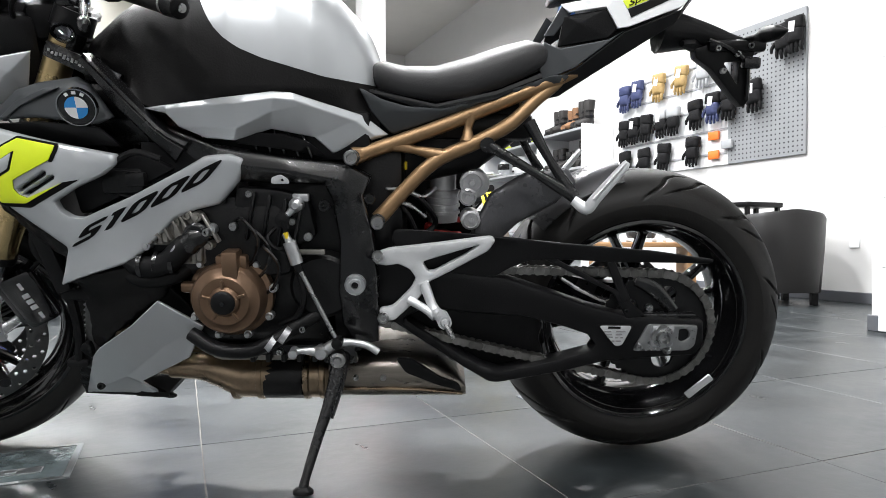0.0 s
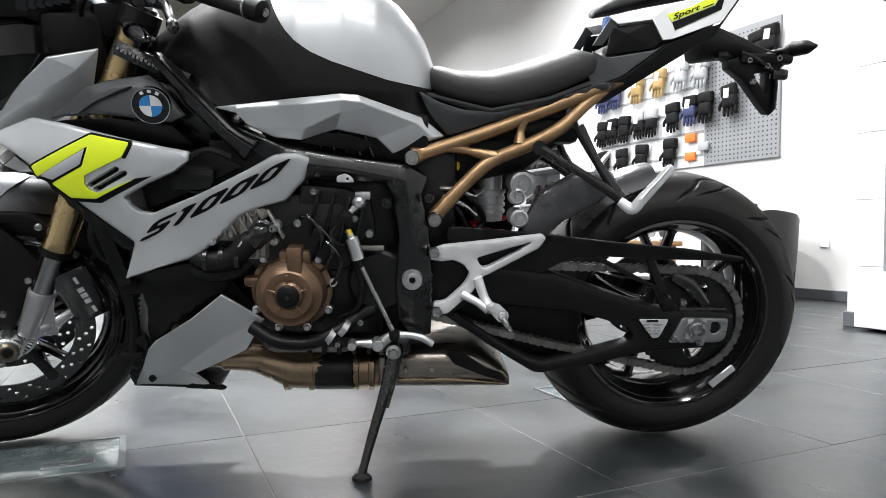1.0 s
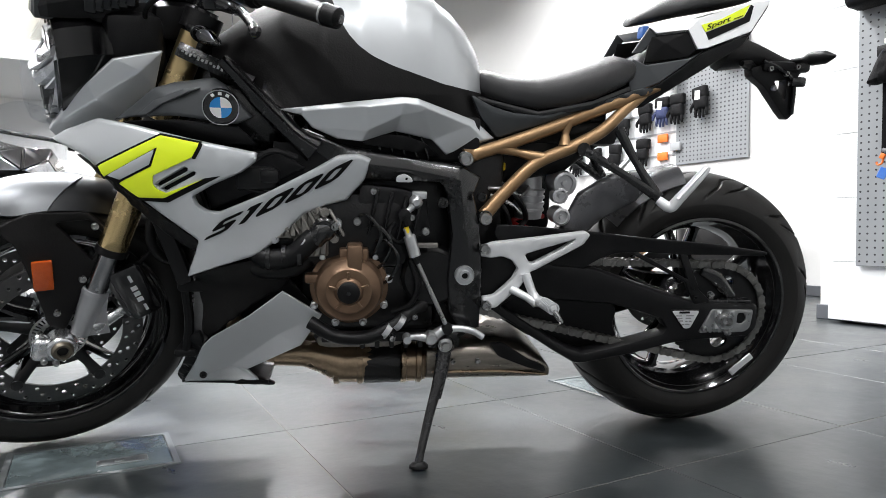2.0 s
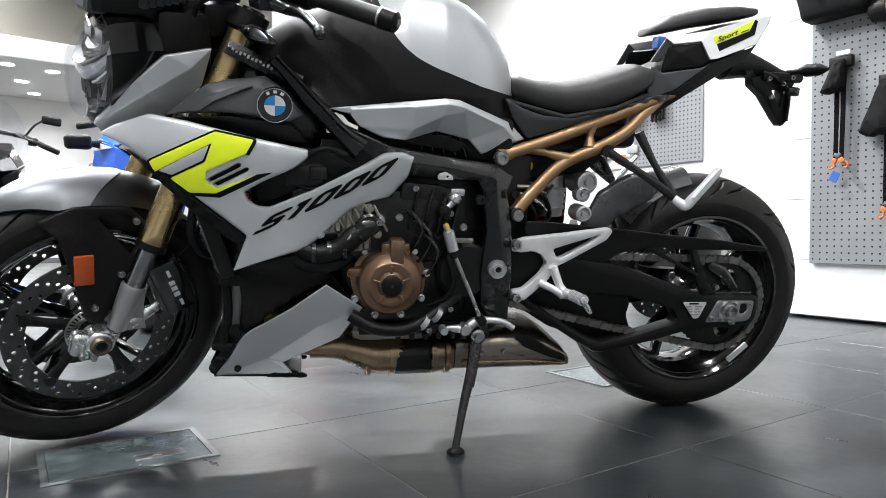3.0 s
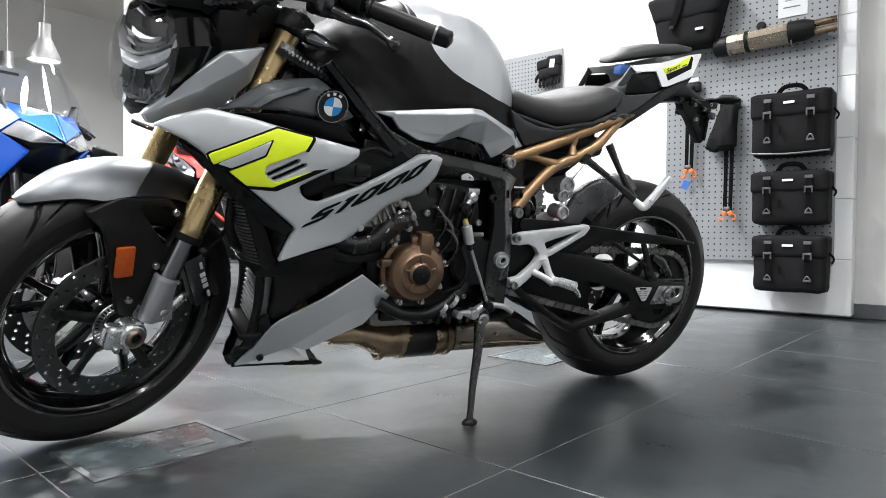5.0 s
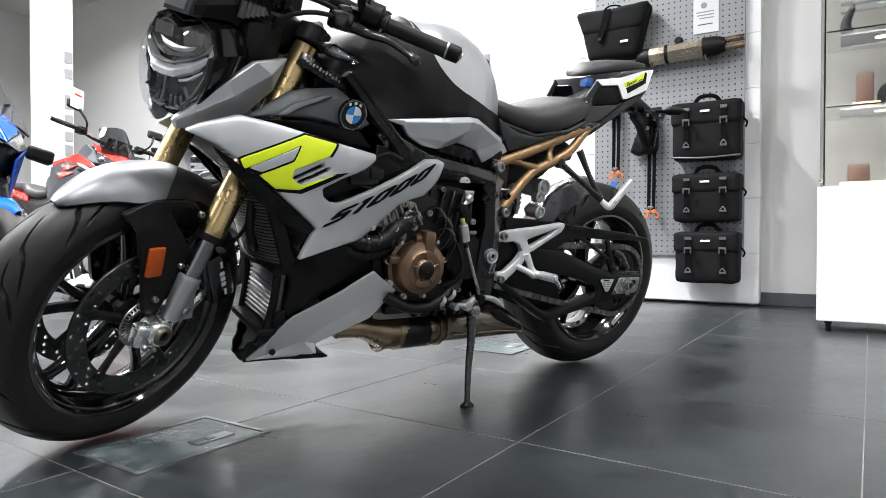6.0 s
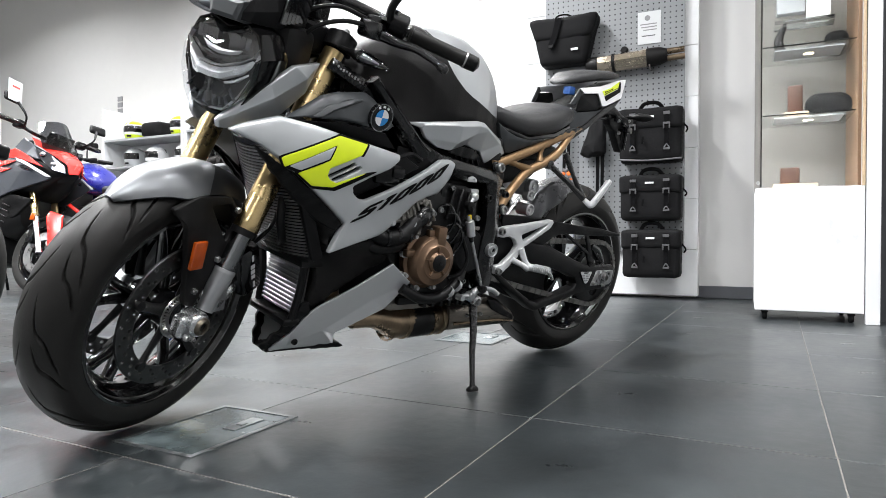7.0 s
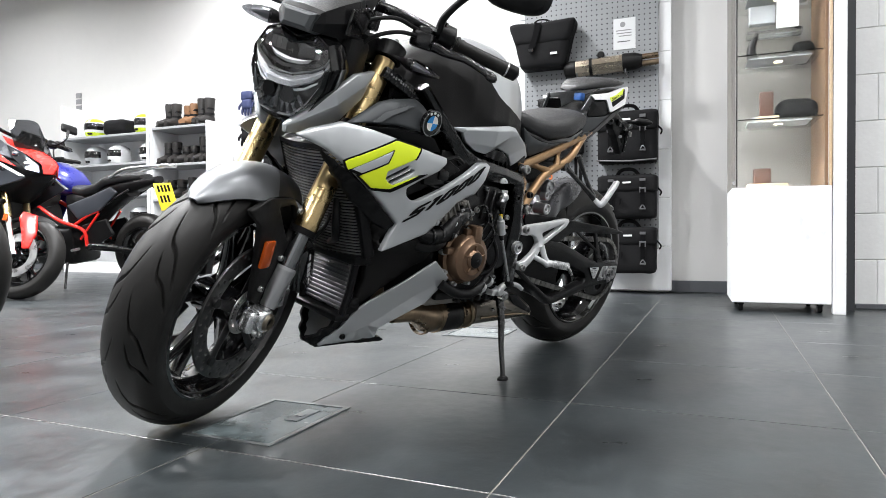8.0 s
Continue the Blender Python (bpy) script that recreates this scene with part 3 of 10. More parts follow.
def rim_mesh(width):
    w = width / 2
    p = [(0.211, -w - 0.007), (0.2135, -w - 0.009), (0.2195, -w - 0.008), (0.2215, -w - 0.005), (0.2215, -w + 0.002), (0.208, -w + 0.006), (0.192, -w * 0.45), (0.190, 0), (0.192, w * 0.45), (0.208, w - 0.002), (0.2215, w - 0.002),
         (0.2215, w + 0.005), (0.2195, w + 0.008), (0.2135, w + 0.009), (0.211, w + 0.007), (0.206, w * 0.86), (0.196, w * 0.72), (0.185, w * 0.4), (0.180, 0), (0.185, -w * 0.4), (0.196, -w * 0.72), (0.206, -w * 0.86)]
    return lathe(p, 72, closed=True)


def spoke(a, hub_r, w0, w1, d0, d1, lean):
    """One tapered spoke, from the hub to the rim, at angle a."""
    rings = []
    for t in (0, 0.3, 0.7, 0.92, 1.0):
        r = hub_r + (0.187 - hub_r) * t
        ww, dd = w0 + (w1 - w0) * t + (0.010 if t == 1.0 else 0), d0 + (d1 - d0) * t
        ang = a + lean * t
        c, s = math.cos(ang), math.sin(ang)
        ring = []
        for k in range(8):
            q = 2 * math.pi * (k + 0.5) / 8
            e, h = ww * math.cos(q), dd * math.sin(q)
            ring.append((r * c - e * s, h, r * s + e * c))
        rings.append(ring)
    return loft(rings)


def disc_mesh(r0, r1, th, holes, wavy=0.0):
    """A drilled brake disc about the y axis."""
    n = 90
    out = [((r1 + wavy * math.cos(18 * 2 * math.pi * k / n)) * math.cos(2 * math.pi * k / n), 0, (r1 + wavy * math.cos(18 * 2 * math.pi * k / n)) * math.sin(2 * math.pi * k / n)) for k in range(n)]
    hs = [circle(0, 0, r0, 60)]
    for k in range(holes):
        a = 2 * math.pi * k / holes
        rr = r0 + (r1 - r0) * (0.22, 0.5, 0.78)[k % 3]
        hs.append(circle(rr * math.cos(a), rr * math.sin(a), 0.0042, 8))
    return shell(out, th, 0.0012, 0, 0.02, hs)


RC = Vector((0.0, 0.05, 0.3115))            # rear axle
FC = HEAD - Vector((math.cos(radians(RAKE)), 0, -math.sin(radians(RAKE)))) * 0.02   # front axle, wheel straight

# rear wheel
rw = Matrix.Translation(RC)
rear_wheel = bp("rear_wheel", moved(join(rim_mesh(0.165), lathe([(0.0, -0.09), (0.03, -0.09), (0.042, -0.07), (0.045, 0), (0.042, 0.07), (0.03, 0.09), (0, 0.09)], 32)), rw), BLACK_GLOSS, None, "gloss black cast wheel with Y spokes")
bp("tyre", moved(tyre_mesh(0.317, 0.192, 0.200), rw), RUBBER, rear_wheel, "grippy black road tyre with curved grooves")
for k in range(5):
    a = 2 * math.pi * k / 5 + 0.42
    for lean in (-0.20, 0.20):
        bp("spoke", moved(spoke(a, 0.036, 0.013, 0.010, 0.028, 0.020, lean), rw), BLACK_GLOSS, rear_wheel)
bp("brake_disc", moved(disc_mesh(0.062, 0.11, 0.005, 30), rw @ pose(0, 0.088, 0)), DISC_STEEL, rear_wheel, "drilled steel disc")
bp("balance_weight", moved(box(-0.034, 0.034, -0.092, -0.087, -0.009, 0.009, 0.002, 1), rw @ pose(0, 0, 0, 0, -42 + 0) @ pose(0, 0.004, -0.198, 0, 180)), WHITE_ALLOY, rear_wheel)
bp("paint_dot", moved(lathe([(0, -0.0985), (0.006, -0.0985), (0.006, -0.09)], 12), rw @ pose(0.098, 0.013, -0.232)), LIME, rear_wheel)
bp("valve", moved(tube([(0.19, -0.03, 0), (0.165, -0.05, 0)], 0.004, 8), rw @ pose(0, 0, 0, 0, 30)), BLACK_SATIN, rear_wheel)

# front wheel, which is turned to the left
fw = STEER @ Matrix.Translation(FC)
front_wheel = bp("front_wheel", moved(join(rim_mesh(0.10), lathe([(0.0, -0.06), (0.028, -0.06), (0.038, -0.045), (0.04, 0), (0.038, 0.045), (0.028, 0.06), (0, 0.06)], 32)), fw), BLACK_GLOSS, None, "gloss black cast wheel with Y spokes")
bp("tyre", moved(tyre_mesh(0.294, 0.126, 0.185), fw), RUBBER, front_wheel, "black road tyre with curved grooves")
for k in range(5):
    a = 2 * math.pi * k / 5 + 0.2
    for lean in (-0.20, 0.20):
        bp("spoke", moved(spoke(a, 0.034, 0.011, 0.009, 0.022, 0.014, lean), fw), BLACK_GLOSS, front_wheel)
for sy in (-1, 1):
    m = fw @ pose(0, sy * 0.072, 0)
    bp("brake_disc", moved(disc_mesh(0.120, 0.160, 0.005, 66), m), DISC_STEEL, front_wheel, "drilled steel brake disc")
    for k in range(5):
        a = 2 * math.pi * k / 5 + 0.2
        c, s = math.cos(a), math.sin(a)
        bp("disc_carrier", moved(join(tube([(0.04 * c, -sy * 0.012, 0.04 * s), (0.09 * c, -sy * 0.006, 0.09 * s), (0.128 * c, 0, 0.128 * s)], [0.014, 0.010, 0.012], 8, 4, 0.5),
                                      lathe([(0, -0.006), (0.011, -0.006), (0.012, 0.006), (0, 0.006)], 12, pose(0.128 * c, 0, 0.128 * s))), m), DARK_PART, front_wheel)
ring = bp("sensor_ring", moved(lathe([(0.030, -0.0735), (0.038, -0.0735), (0.038, -0.071), (0.030, -0.071)], 48, closed=True), fw), STEEL, front_wheel)
bp("sensor_teeth", moved(join(*[moved(box(0.0375, 0.051, -0.074, -0.0715, -0.0016, 0.0016), pose(0, 0, 0, 0, 9 * q)) for q in range(40)], lathe([(0.0495, -0.074), (0.053, -0.074), (0.053, -0.0715), (0.0495, -0.0715)], 48, closed=True)), fw), STEEL, ring, smooth=False)

# fork
for sy in (-1, 1):
    side = Vector((0, sy * 0.105, 0))
    low = FC + AXIS * 0.03 + side + Vector((0.028, 0, 0))
    p1, p2 = low + AXIS * 0.184, low + AXIS * 0.635
    leg = bp("fork_tube", tube([p1, p1 + AXIS * 0.02, p1 + AXIS * 0.022, p1 + AXIS * 0.34, p1 + AXIS * 0.345, p2], [0.0285, 0.0285, 0.0275, 0.0275, 0.026, 0.026], 28, 1), GOLD, None, "gold anodised upper fork tube", m=STEER)
    bp("dust_seal", tube([p1 - AXIS * 0.014, p1 + AXIS * 0.001], 0.030, 28, 1), BLACK_SATIN, leg, m=STEER)
    bp("slider", tube([low + AXIS * 0.05, p1 - AXIS * 0.012], 0.0205, 24, 1), SLIDER_STEEL, leg, "satin steel fork slider", m=STEER)
    foot = bp("fork_foot", tube([low + AXIS * 0.088, low + AXIS * 0.087, low + AXIS * 0.080, low + AXIS * 0.078, low + AXIS * 0.045, low + AXIS * 0.012, low - AXIS * 0.012], [0.0225, 0.0245, 0.0252, 0.0242, 0.0225, 0.0195, 0.018], 22, 2), FOOT_ALLOY, leg, "satin cast alloy fork foot", m=STEER)
    bp("foot_web", loft([[Vector(p) + Vector((0, sy * w, 0)) for p, w in ((a, -0.016), (a, 0.010), (c, 0.008), (c, -0.014))] for a, c in ((low + AXIS * 0.078 + Vector((0.010, 0, 0)), low + AXIS * 0.078 + Vector((0.024, 0, -0.004))), (low + AXIS * 0.040 + Vector((0.012, 0, 0)), low + AXIS * 0.040 + Vector((0.032, 0, -0.004))), (low + Vector((0.010, 0, 0.004)), low + Vector((0.048, 0, 0.006))), (low + Vector((0.004, 0, -0.016)), low + Vector((0.050, 0, -0.020))))]), FOOT_ALLOY, foot, "", 30, STEER)
    hub = pose(FC.x, FC.y + sy * 0.108, FC.z)
    clamp = bp("axle_clamp", join(moved(lathe([(0.0, -0.026), (0.022, -0.026), (0.026, -0.023), (0.0285, -0.016), (0.029, 0.0), (0.027, 0.02), (0, 0.02)], 28), hub), moved(box(-0.052, 0.004, -0.019, 0.016, -0.026, 0.024, 0.011, 4), hub @ pose(0, 0, -0.006, 0, 14))), CHROME_CAST, foot, "polished cast axle clamp", 50, STEER)
    for dx, dz in ((-0.034, -0.020), (-0.014, -0.029)):
        bp("pinch_bolt", moved(bolt(0.0062, 0.006), hub @ pose(dx, sy * 0.020, dz, 0, 0, 0 if sy < 0 else 180)), STEEL, clamp, m=STEER)
    bp("caliper_lug", join(tube([low + Vector((0.02, 0, -0.004)), low + Vector((0.065, -sy * 0.006, 0.012)), low + Vector((0.104, -sy * 0.012, 0.040))], [0.018, 0.012, 0.010], 12, 5, 0.75), tube([low + Vector((0.090, -sy * 0.010, 0.028)), low + Vector((0.088, -sy * 0.010, 0.060))], [0.009, 0.008], 10, 1), tube([low + AXIS * 0.078 + Vector((0.016, 0, 0)), low + Vector((0.090, -sy * 0.012, 0.098)), low + Vector((0.120, -sy * 0.014, 0.118))], [0.014, 0.011, 0.010], 10, 5, 0.7)), CHROME_CAST, foot, "", 50, STEER)
    bp("axle_end", lathe([(0.011, -0.010), (0.011, -0.033), (0.016, -0.034), (0.020, -0.030), (0.021, -0.022), (0.011, -0.010)], 24, pose(FC.x, FC.y + sy * 0.108, FC.z) if sy < 0 else pose(FC.x, FC.y + sy * 0.108, FC.z, 0, 0, 180)), AXLE_BRONZE, leg, m=STEER)
    bp("axle_socket", lathe([(0, -0.0275), (0.011, -0.0275), (0.011, -0.02), (0, -0.02)], 6, pose(FC.x, FC.y + sy * 0.108, FC.z, 0, 0, 0 if sy < 0 else 180)), BLACK_SATIN, leg, m=STEER)
    cal = pose(FC.x + 0.145, sy * 0.088, FC.z + 0.095, 0, -20)
    caliper = bp("brake_caliper", moved(join(box(-0.032, 0.032, -0.038, 0.030, -0.062, 0.062, 0.012), box(-0.040, 0.018, -0.030, 0.022, -0.050, 0.050, 0.008)), cal), BLACK_GLOSS, None, "black radial brake caliper", m=STEER)
    if sy < 0:
        bp("marking", moved(join(box(0.0, 0.006, -0.0392, -0.038, -0.045, -0.030), *[box(-0.005, 0.007, -0.0392, -0.038, -0.020 + k * 0.014, -0.010 + k * 0.014) for k in range(3)], box(0.0, 0.006, -0.0392, -0.038, 0.028, 0.044)), cal), WHITE_ALLOY, caliper, m=STEER)
    for dz in (-0.045, 0.045):
        bp("caliper_bolt", moved(bolt(0.008), cal @ pose(-0.030, -0.034 * -sy * -1, dz)), STEEL, caliper, m=STEER)
bp("brake_hose", tube([(-1.30, -0.10, 0.44), (-1.255, -0.115, 0.50), (-1.235, -0.10, 0.58), (-1.20, -0.06, 0.68)], 0.005, 8), BLACK_SATIN, None, m=STEER)

# mudguard: a crowned strip over the tyre with black side stays
def mudguard_run(s0, s1, sink, thick):
    """A stretch of the mudguard; its lighter front ends on a line that runs forward down the sides."""
    out = []
    for k in range(17):
        ring = []
        for lift, run in ((0.0, 1), (thick, -1)):
            for q in list(range(-8, 9))[::run]:
                u = q / 8
                tone_line = 0.74 - 0.20 * abs(u) ** 1.5
                v = s0 + (s1 - s0) * k / 16
                t = v * tone_line if v <= 1 else tone_line + (v - 1) * (1 - tone_line)
                a = radians(122 - 64 * t)
                w = 0.012 + 0.066 * min(1, t * 2.6) ** 0.7 - 0.010 * max(0, t - 0.75) * 4 - sink
                rr = 0.317 + 0.014 * t - 0.010 * max(0, 0.25 - t) * 4 - sink
                drop = 0.048 * abs(u) ** 2.4 * min(1, 0.15 + t * 2.4) + lift
                ring.append((FC.x + (rr - drop) * math.cos(a), (w - lift * 0.75) * u, FC.z + (rr - drop) * math.sin(a)))
        out.append(ring)
    return loft(out)


mudguard = bp("mudguard", mudguard_run(0.0, 1.0, 0.0, 0.004), SILVER_SHADED, None, "silver painted front mudguard with dark rear half", 60, STEER)
# rear of the same silver piece, with the dark reflection put into its colour
bp("rear_half", mudguard_run(0.97, 2.0, 0.0025, 0.003), GUARD_REFLECTION, mudguard, "dark metallic rear half", 60, STEER)
for sy in (-1, 1):
    y = sy * 0.092
    stay = [(-1.530, y * 0.86, 0.545), (-1.470, y * 0.9, 0.570), (-1.372, y * 0.9, 0.560), (-1.322, y * 0.95, 0.500), (-1.352, y, 0.440), (-1.395, y, 0.400), (-1.440, y, 0.315), (-1.468, y, 0.330), (-1.482, y, 0.420), (-1.500, y, 0.510)]
    st = bp("stay", shell(stay, 0.010, 0.004, 0.004, 0.02, side=sy, holes=[[(-1.43, 0.545), (-1.372, 0.545), (-1.345, 0.505), (-1.375, 0.46)]]), MATT_BLACK, mudguard, "matt black mudguard stay", m=STEER)
    for bx, bz in ((-1.365, 0.535), (-1.398, 0.425), (-1.45, 0.36)):
        bp("stay_bolt", moved(bolt(0.007), pose(bx, y + sy * 0.003, bz, 0, 0, 0 if sy < 0 else 180)), STEEL, mudguard, m=STEER)
    refl = bp("reflector", moved(box(-0.0175, 0.0175, -0.006, 0.004, -0.031, 0.031, 0.003), pose(-1.464, y + sy * 0.006, 0.447, 0, 3)), AMBER, mudguard, "amber side reflector", m=STEER)

# headlamp


def lamp_ring(x, zc, hw, up, dn, yc=0.0):
    """A faceted section of the lamp: notched brow, wide cheeks, narrow chin."""
    half = [(0.0, 0.86 * up), (0.46, 1.0 * up), (0.78, 0.84 * up), (1.0, 0.34 * up), (0.97, -0.12 * dn), (0.74, -0.60 * dn), (0.44, -0.93 * dn), (0.14, -1.0 * dn)]
    return [(x, yc - hw * a, zc + b) for a, b in half] + [(x, yc + hw * a, zc + b) for a, b in half[:0:-1]]


hz = []
for x, zc, hw, up, dn in ((-1.290, 0.830, 0.070, 0.070, 0.075), (-1.330, 0.830, 0.094, 0.086, 0.095), (-1.372, 0.826, 0.094, 0.084, 0.098), (-1.396, 0.820, 0.086, 0.074, 0.090)):
    hz.append(lamp_ring(x, zc, hw, up, dn))
headlamp = bp("headlamp", loft(hz), LAMP_BLACK, None, "angular twin headlamp under a clear lens", 20, STEER)
lens = []
for x, zc, hw, up, dn, e in ((-1.340, 0.830, 0.098, 0.092, 0.104, 2.8), (-1.386, 0.824, 0.097, 0.089, 0.104, 2.8), (-1.404, 0.818, 0.090, 0.080, 0.098, 2.6), (-1.424, 0.808, 0.072, 0.060, 0.086, 2.4), (-1.441, 0.798, 0.046, 0.036, 0.066, 2.2), (-1.447, 0.792, 0.018, 0.014, 0.030, 2.0)):
    lens.append(lamp_ring(x, zc, hw, up, dn))
lens_ob = bp("lens", loft(lens, False), LENS, headlamp, "clear faceted headlamp lens", 24, STEER)
bp("lens_border", loft([lamp_ring(x, zc, hw, up, dn) for x, zc, hw, up, dn in ((-1.300, 0.832, 0.090, 0.088, 0.100), (-1.340, 0.830, 0.100, 0.094, 0.106), (-1.376, 0.826, 0.0995, 0.0920, 0.1062), (-1.390, 0.8235, 0.0980, 0.0900, 0.1050), (-1.391, 0.823, 0.0955, 0.0865, 0.1025), (-1.372, 0.826, 0.094, 0.085, 0.100))], False), LENS_BLACK, headlamp, "gloss black lens border", 24, STEER)
lens_ob.visible_shadow = False
for sy in (-1, 1):
    f = (lambda o: o) if sy < 0 else (lambda o: [(x, -y, z) for x, y, z in o])
    # upper chamber: dark trapezoid mirrors round a pale shelf
    for quad in (((-1.392, -0.010, 0.886), (-1.392, -0.034, 0.894), (-1.384, -0.036, 0.862), (-1.386, -0.010, 0.856)), ((-1.390, -0.040, 0.894), (-1.380, -0.066, 0.884), (-1.376, -0.072, 0.858), (-1.382, -0.041, 0.862))):
        q4 = [Vector(p) for p in f(quad)]
        bp("upper_mirror", (q4 + [p + Vector((0.006, 0, 0)) for p in q4], [(0, 1, 2, 3), (4, 5, 6, 7), (0, 1, 5, 4), (1, 2, 6, 5), (2, 3, 7, 6), (3, 0, 4, 7)]), DARK_MIRROR, headlamp, m=STEER, smooth=False)
    bp("shelf", loft([[Vector(p) + Vector(o) for o in ((0.016, 0, -0.006), (-0.004, 0, -0.010), (-0.008, 0, -0.004), (0.010, 0, 0.003))] for p in f([(-1.400, 0.0, 0.852), (-1.398, -0.030, 0.856), (-1.388, -0.052, 0.866)])]), LIGHT_GUIDE, headlamp, m=STEER, angle=20)
    bp("shelf_edge", loft([[Vector(p) + Vector(o) for o in ((0.012, 0, -0.004), (-0.006, 0, -0.004), (-0.006, 0, 0.003), (0.012, 0, 0.003))] for p in f([(-1.410, 0.0, 0.836), (-1.406, -0.036, 0.842), (-1.392, -0.070, 0.856)])]), BLACK_GLOSS, headlamp, m=STEER, angle=30)
    # the bright U-shaped blade, turned up at its ends
    band = f([(-1.420, 0.0, 0.806), (-1.419, -0.028, 0.808), (-1.403, -0.066, 0.828), (-1.390, -0.084, 0.846), (-1.384, -0.088, 0.866)])
    bp("light_blade", loft([[Vector(p) + Vector((ox, 0, oz * k)) for ox, oz in ((0.012, -0.010), (-0.003, -0.009), (-0.007, 0.0), (-0.003, 0.009), (0.012, 0.010))] for p, k in zip(band, (1.25, 1.25, 1.0, 0.8, 0.5))]), LIGHT_GUIDE, headlamp, m=STEER, angle=20)
    bp("blade_rim", loft([[Vector(p) + Vector((ox, 0, 0.0115 * k + oz)) for ox, oz in ((0.010, 0.0), (-0.011, 0.0), (-0.011, 0.0025), (0.010, 0.0025))] for p, k in zip(band, (1.25, 1.25, 1.0, 0.8, 0.5))]), FIN_METAL, headlamp, m=STEER, angle=20)
    bp("lower_blade", loft([[Vector(p) + Vector(o) for o in ((0.008, 0, -0.0022), (-0.004, 0, -0.0022), (-0.004, 0, 0.0022), (0.008, 0, 0.0022))] for p in f([(-1.412, -0.020, 0.786), (-1.404, -0.054, 0.800), (-1.388, -0.084, 0.826)])]), LIGHT_GUIDE, headlamp, m=STEER, angle=20)
    bp("side_bezel", loft([[Vector(p) + Vector(o) for o in ((0.004, 0, -0.002), (-0.010, 0.003 * sy, -0.0012), (-0.010, 0.003 * sy, 0.0012), (0.004, 0, 0.002))] for p in f([(-1.404, -0.006, 0.734), (-1.402, -0.036, 0.738), (-1.394, -0.062, 0.772), (-1.386, -0.078, 0.812)])]), FIN_METAL, headlamp, m=STEER, angle=30)
    # lower chamber: a small lens in a black cup with clear prisms round it
    pm = pose(-1.404, sy * 0.024, 0.778, 0, 0, -90)
    bp("lamp_cup", moved(lathe([(0.0165, -0.012), (0.018, -0.012), (0.018, 0.006), (0.0, 0.006), (0.0, -0.002), (0.012, -0.004)], 6), pm), LAMP_BLACK, headlamp, m=STEER, smooth=False)
    bp("lamp_lens", moved(lathe([(0, -0.012), (0.005, -0.0105), (0.008, -0.007), (0.009, -0.003), (0, -0.003)], 16), pm), CHROME, headlamp, m=STEER)
    for q, (py, pz, tilt) in enumerate(((0.012, 0.752, 8), (0.026, 0.752, 18), (0.040, 0.758, 30), (0.052, 0.772, 44))):
        bp("prism", moved(loft([[(-0.004, -0.0055, 0.013), (-0.006, 0, 0.013), (-0.004, 0.0055, 0.013), (0.004, 0, 0.013)], [(-0.002, -0.0035, -0.013), (-0.009, 0, -0.013), (-0.002, 0.0035, -0.013), (0.004, 0, -0.013)]]), pose(-1.402, sy * py, pz, sy * tilt)), DARK_MIRROR, headlamp, m=STEER, smooth=False)
    for q in range(4):
        bp("cooling_fin", moved(box(-0.0012, 0.0012, -0.006, 0.006, -0.012, 0.012), pose(-1.396, sy * (0.022 + 0.013 * q), 0.876)), BLACK_GLOSS, headlamp, m=STEER, smooth=False)
bp("lamp_divider", box(-1.416, -1.396, -0.004, 0.004, 0.745, 0.800, 0.002, 1), BLACK_GLOSS, headlamp, m=STEER)
# instrument and upper cowl over the lamp
cowl = loft([ring_x(-1.408, 0.932, 0.036, 0.012, 0.016, 6, 8), ring_x(-1.392, 0.940, 0.058, 0.026, 0.026, 5, 8), ring_x(-1.345, 0.952, 0.074, 0.042, 0.038, 5, 8), ring_x(-1.285, 0.966, 0.078, 0.050, 0.048, 5, 8), ring_x(-1.245, 0.980, 0.066, 0.046, 0.044, 5, 8)])
instrument = bp("instrument_cowl", cowl, BLACK_SATIN, None, "black angular instrument housing above the headlamp", 15, STEER)
bp("screen", moved(box(-0.004, 0.004, -0.080, 0.080, -0.045, 0.060, 0.006), pose(-1.238, 0, 0.995, 0, 25)), BLACK_GLOSS, instrument, m=STEER)
for q in range(6):
    bp("louvre", moved(box(-0.010, 0.010, -0.004, 0.004, -0.028, 0.028, 0.002, 1), pose(-1.325 + q * 0.013, -0.078, 0.958 + q * 0.003, 0, 10)), BLACK_GLOSS, instrument, m=STEER)
bp("camera_bezel", loft([[(-1.4160, -0.026, 0.922), (-1.4160, 0.026, 0.922), (-1.4120, 0.030, 0.946), (-1.4120, -0.030, 0.946)], [(-1.4120, -0.034, 0.914), (-1.4120, 0.034, 0.914), (-1.4080, 0.042, 0.952), (-1.4080, -0.042, 0.952)], [(-1.385, -0.042, 0.912), (-1.385, 0.042, 0.912), (-1.380, 0.052, 0.958), (-1.380, -0.052, 0.958)]]), GREY_PAINT, instrument, m=STEER, smooth=False)
bp("lamp_bracket", join(box(-1.33, -1.20, -0.06, 0.06, 0.86, 0.955, 0.015), box(-1.31, -1.205, -0.086, 0.086, 0.79, 0.935, 0.02)), BLACK_SATIN, None, m=STEER)

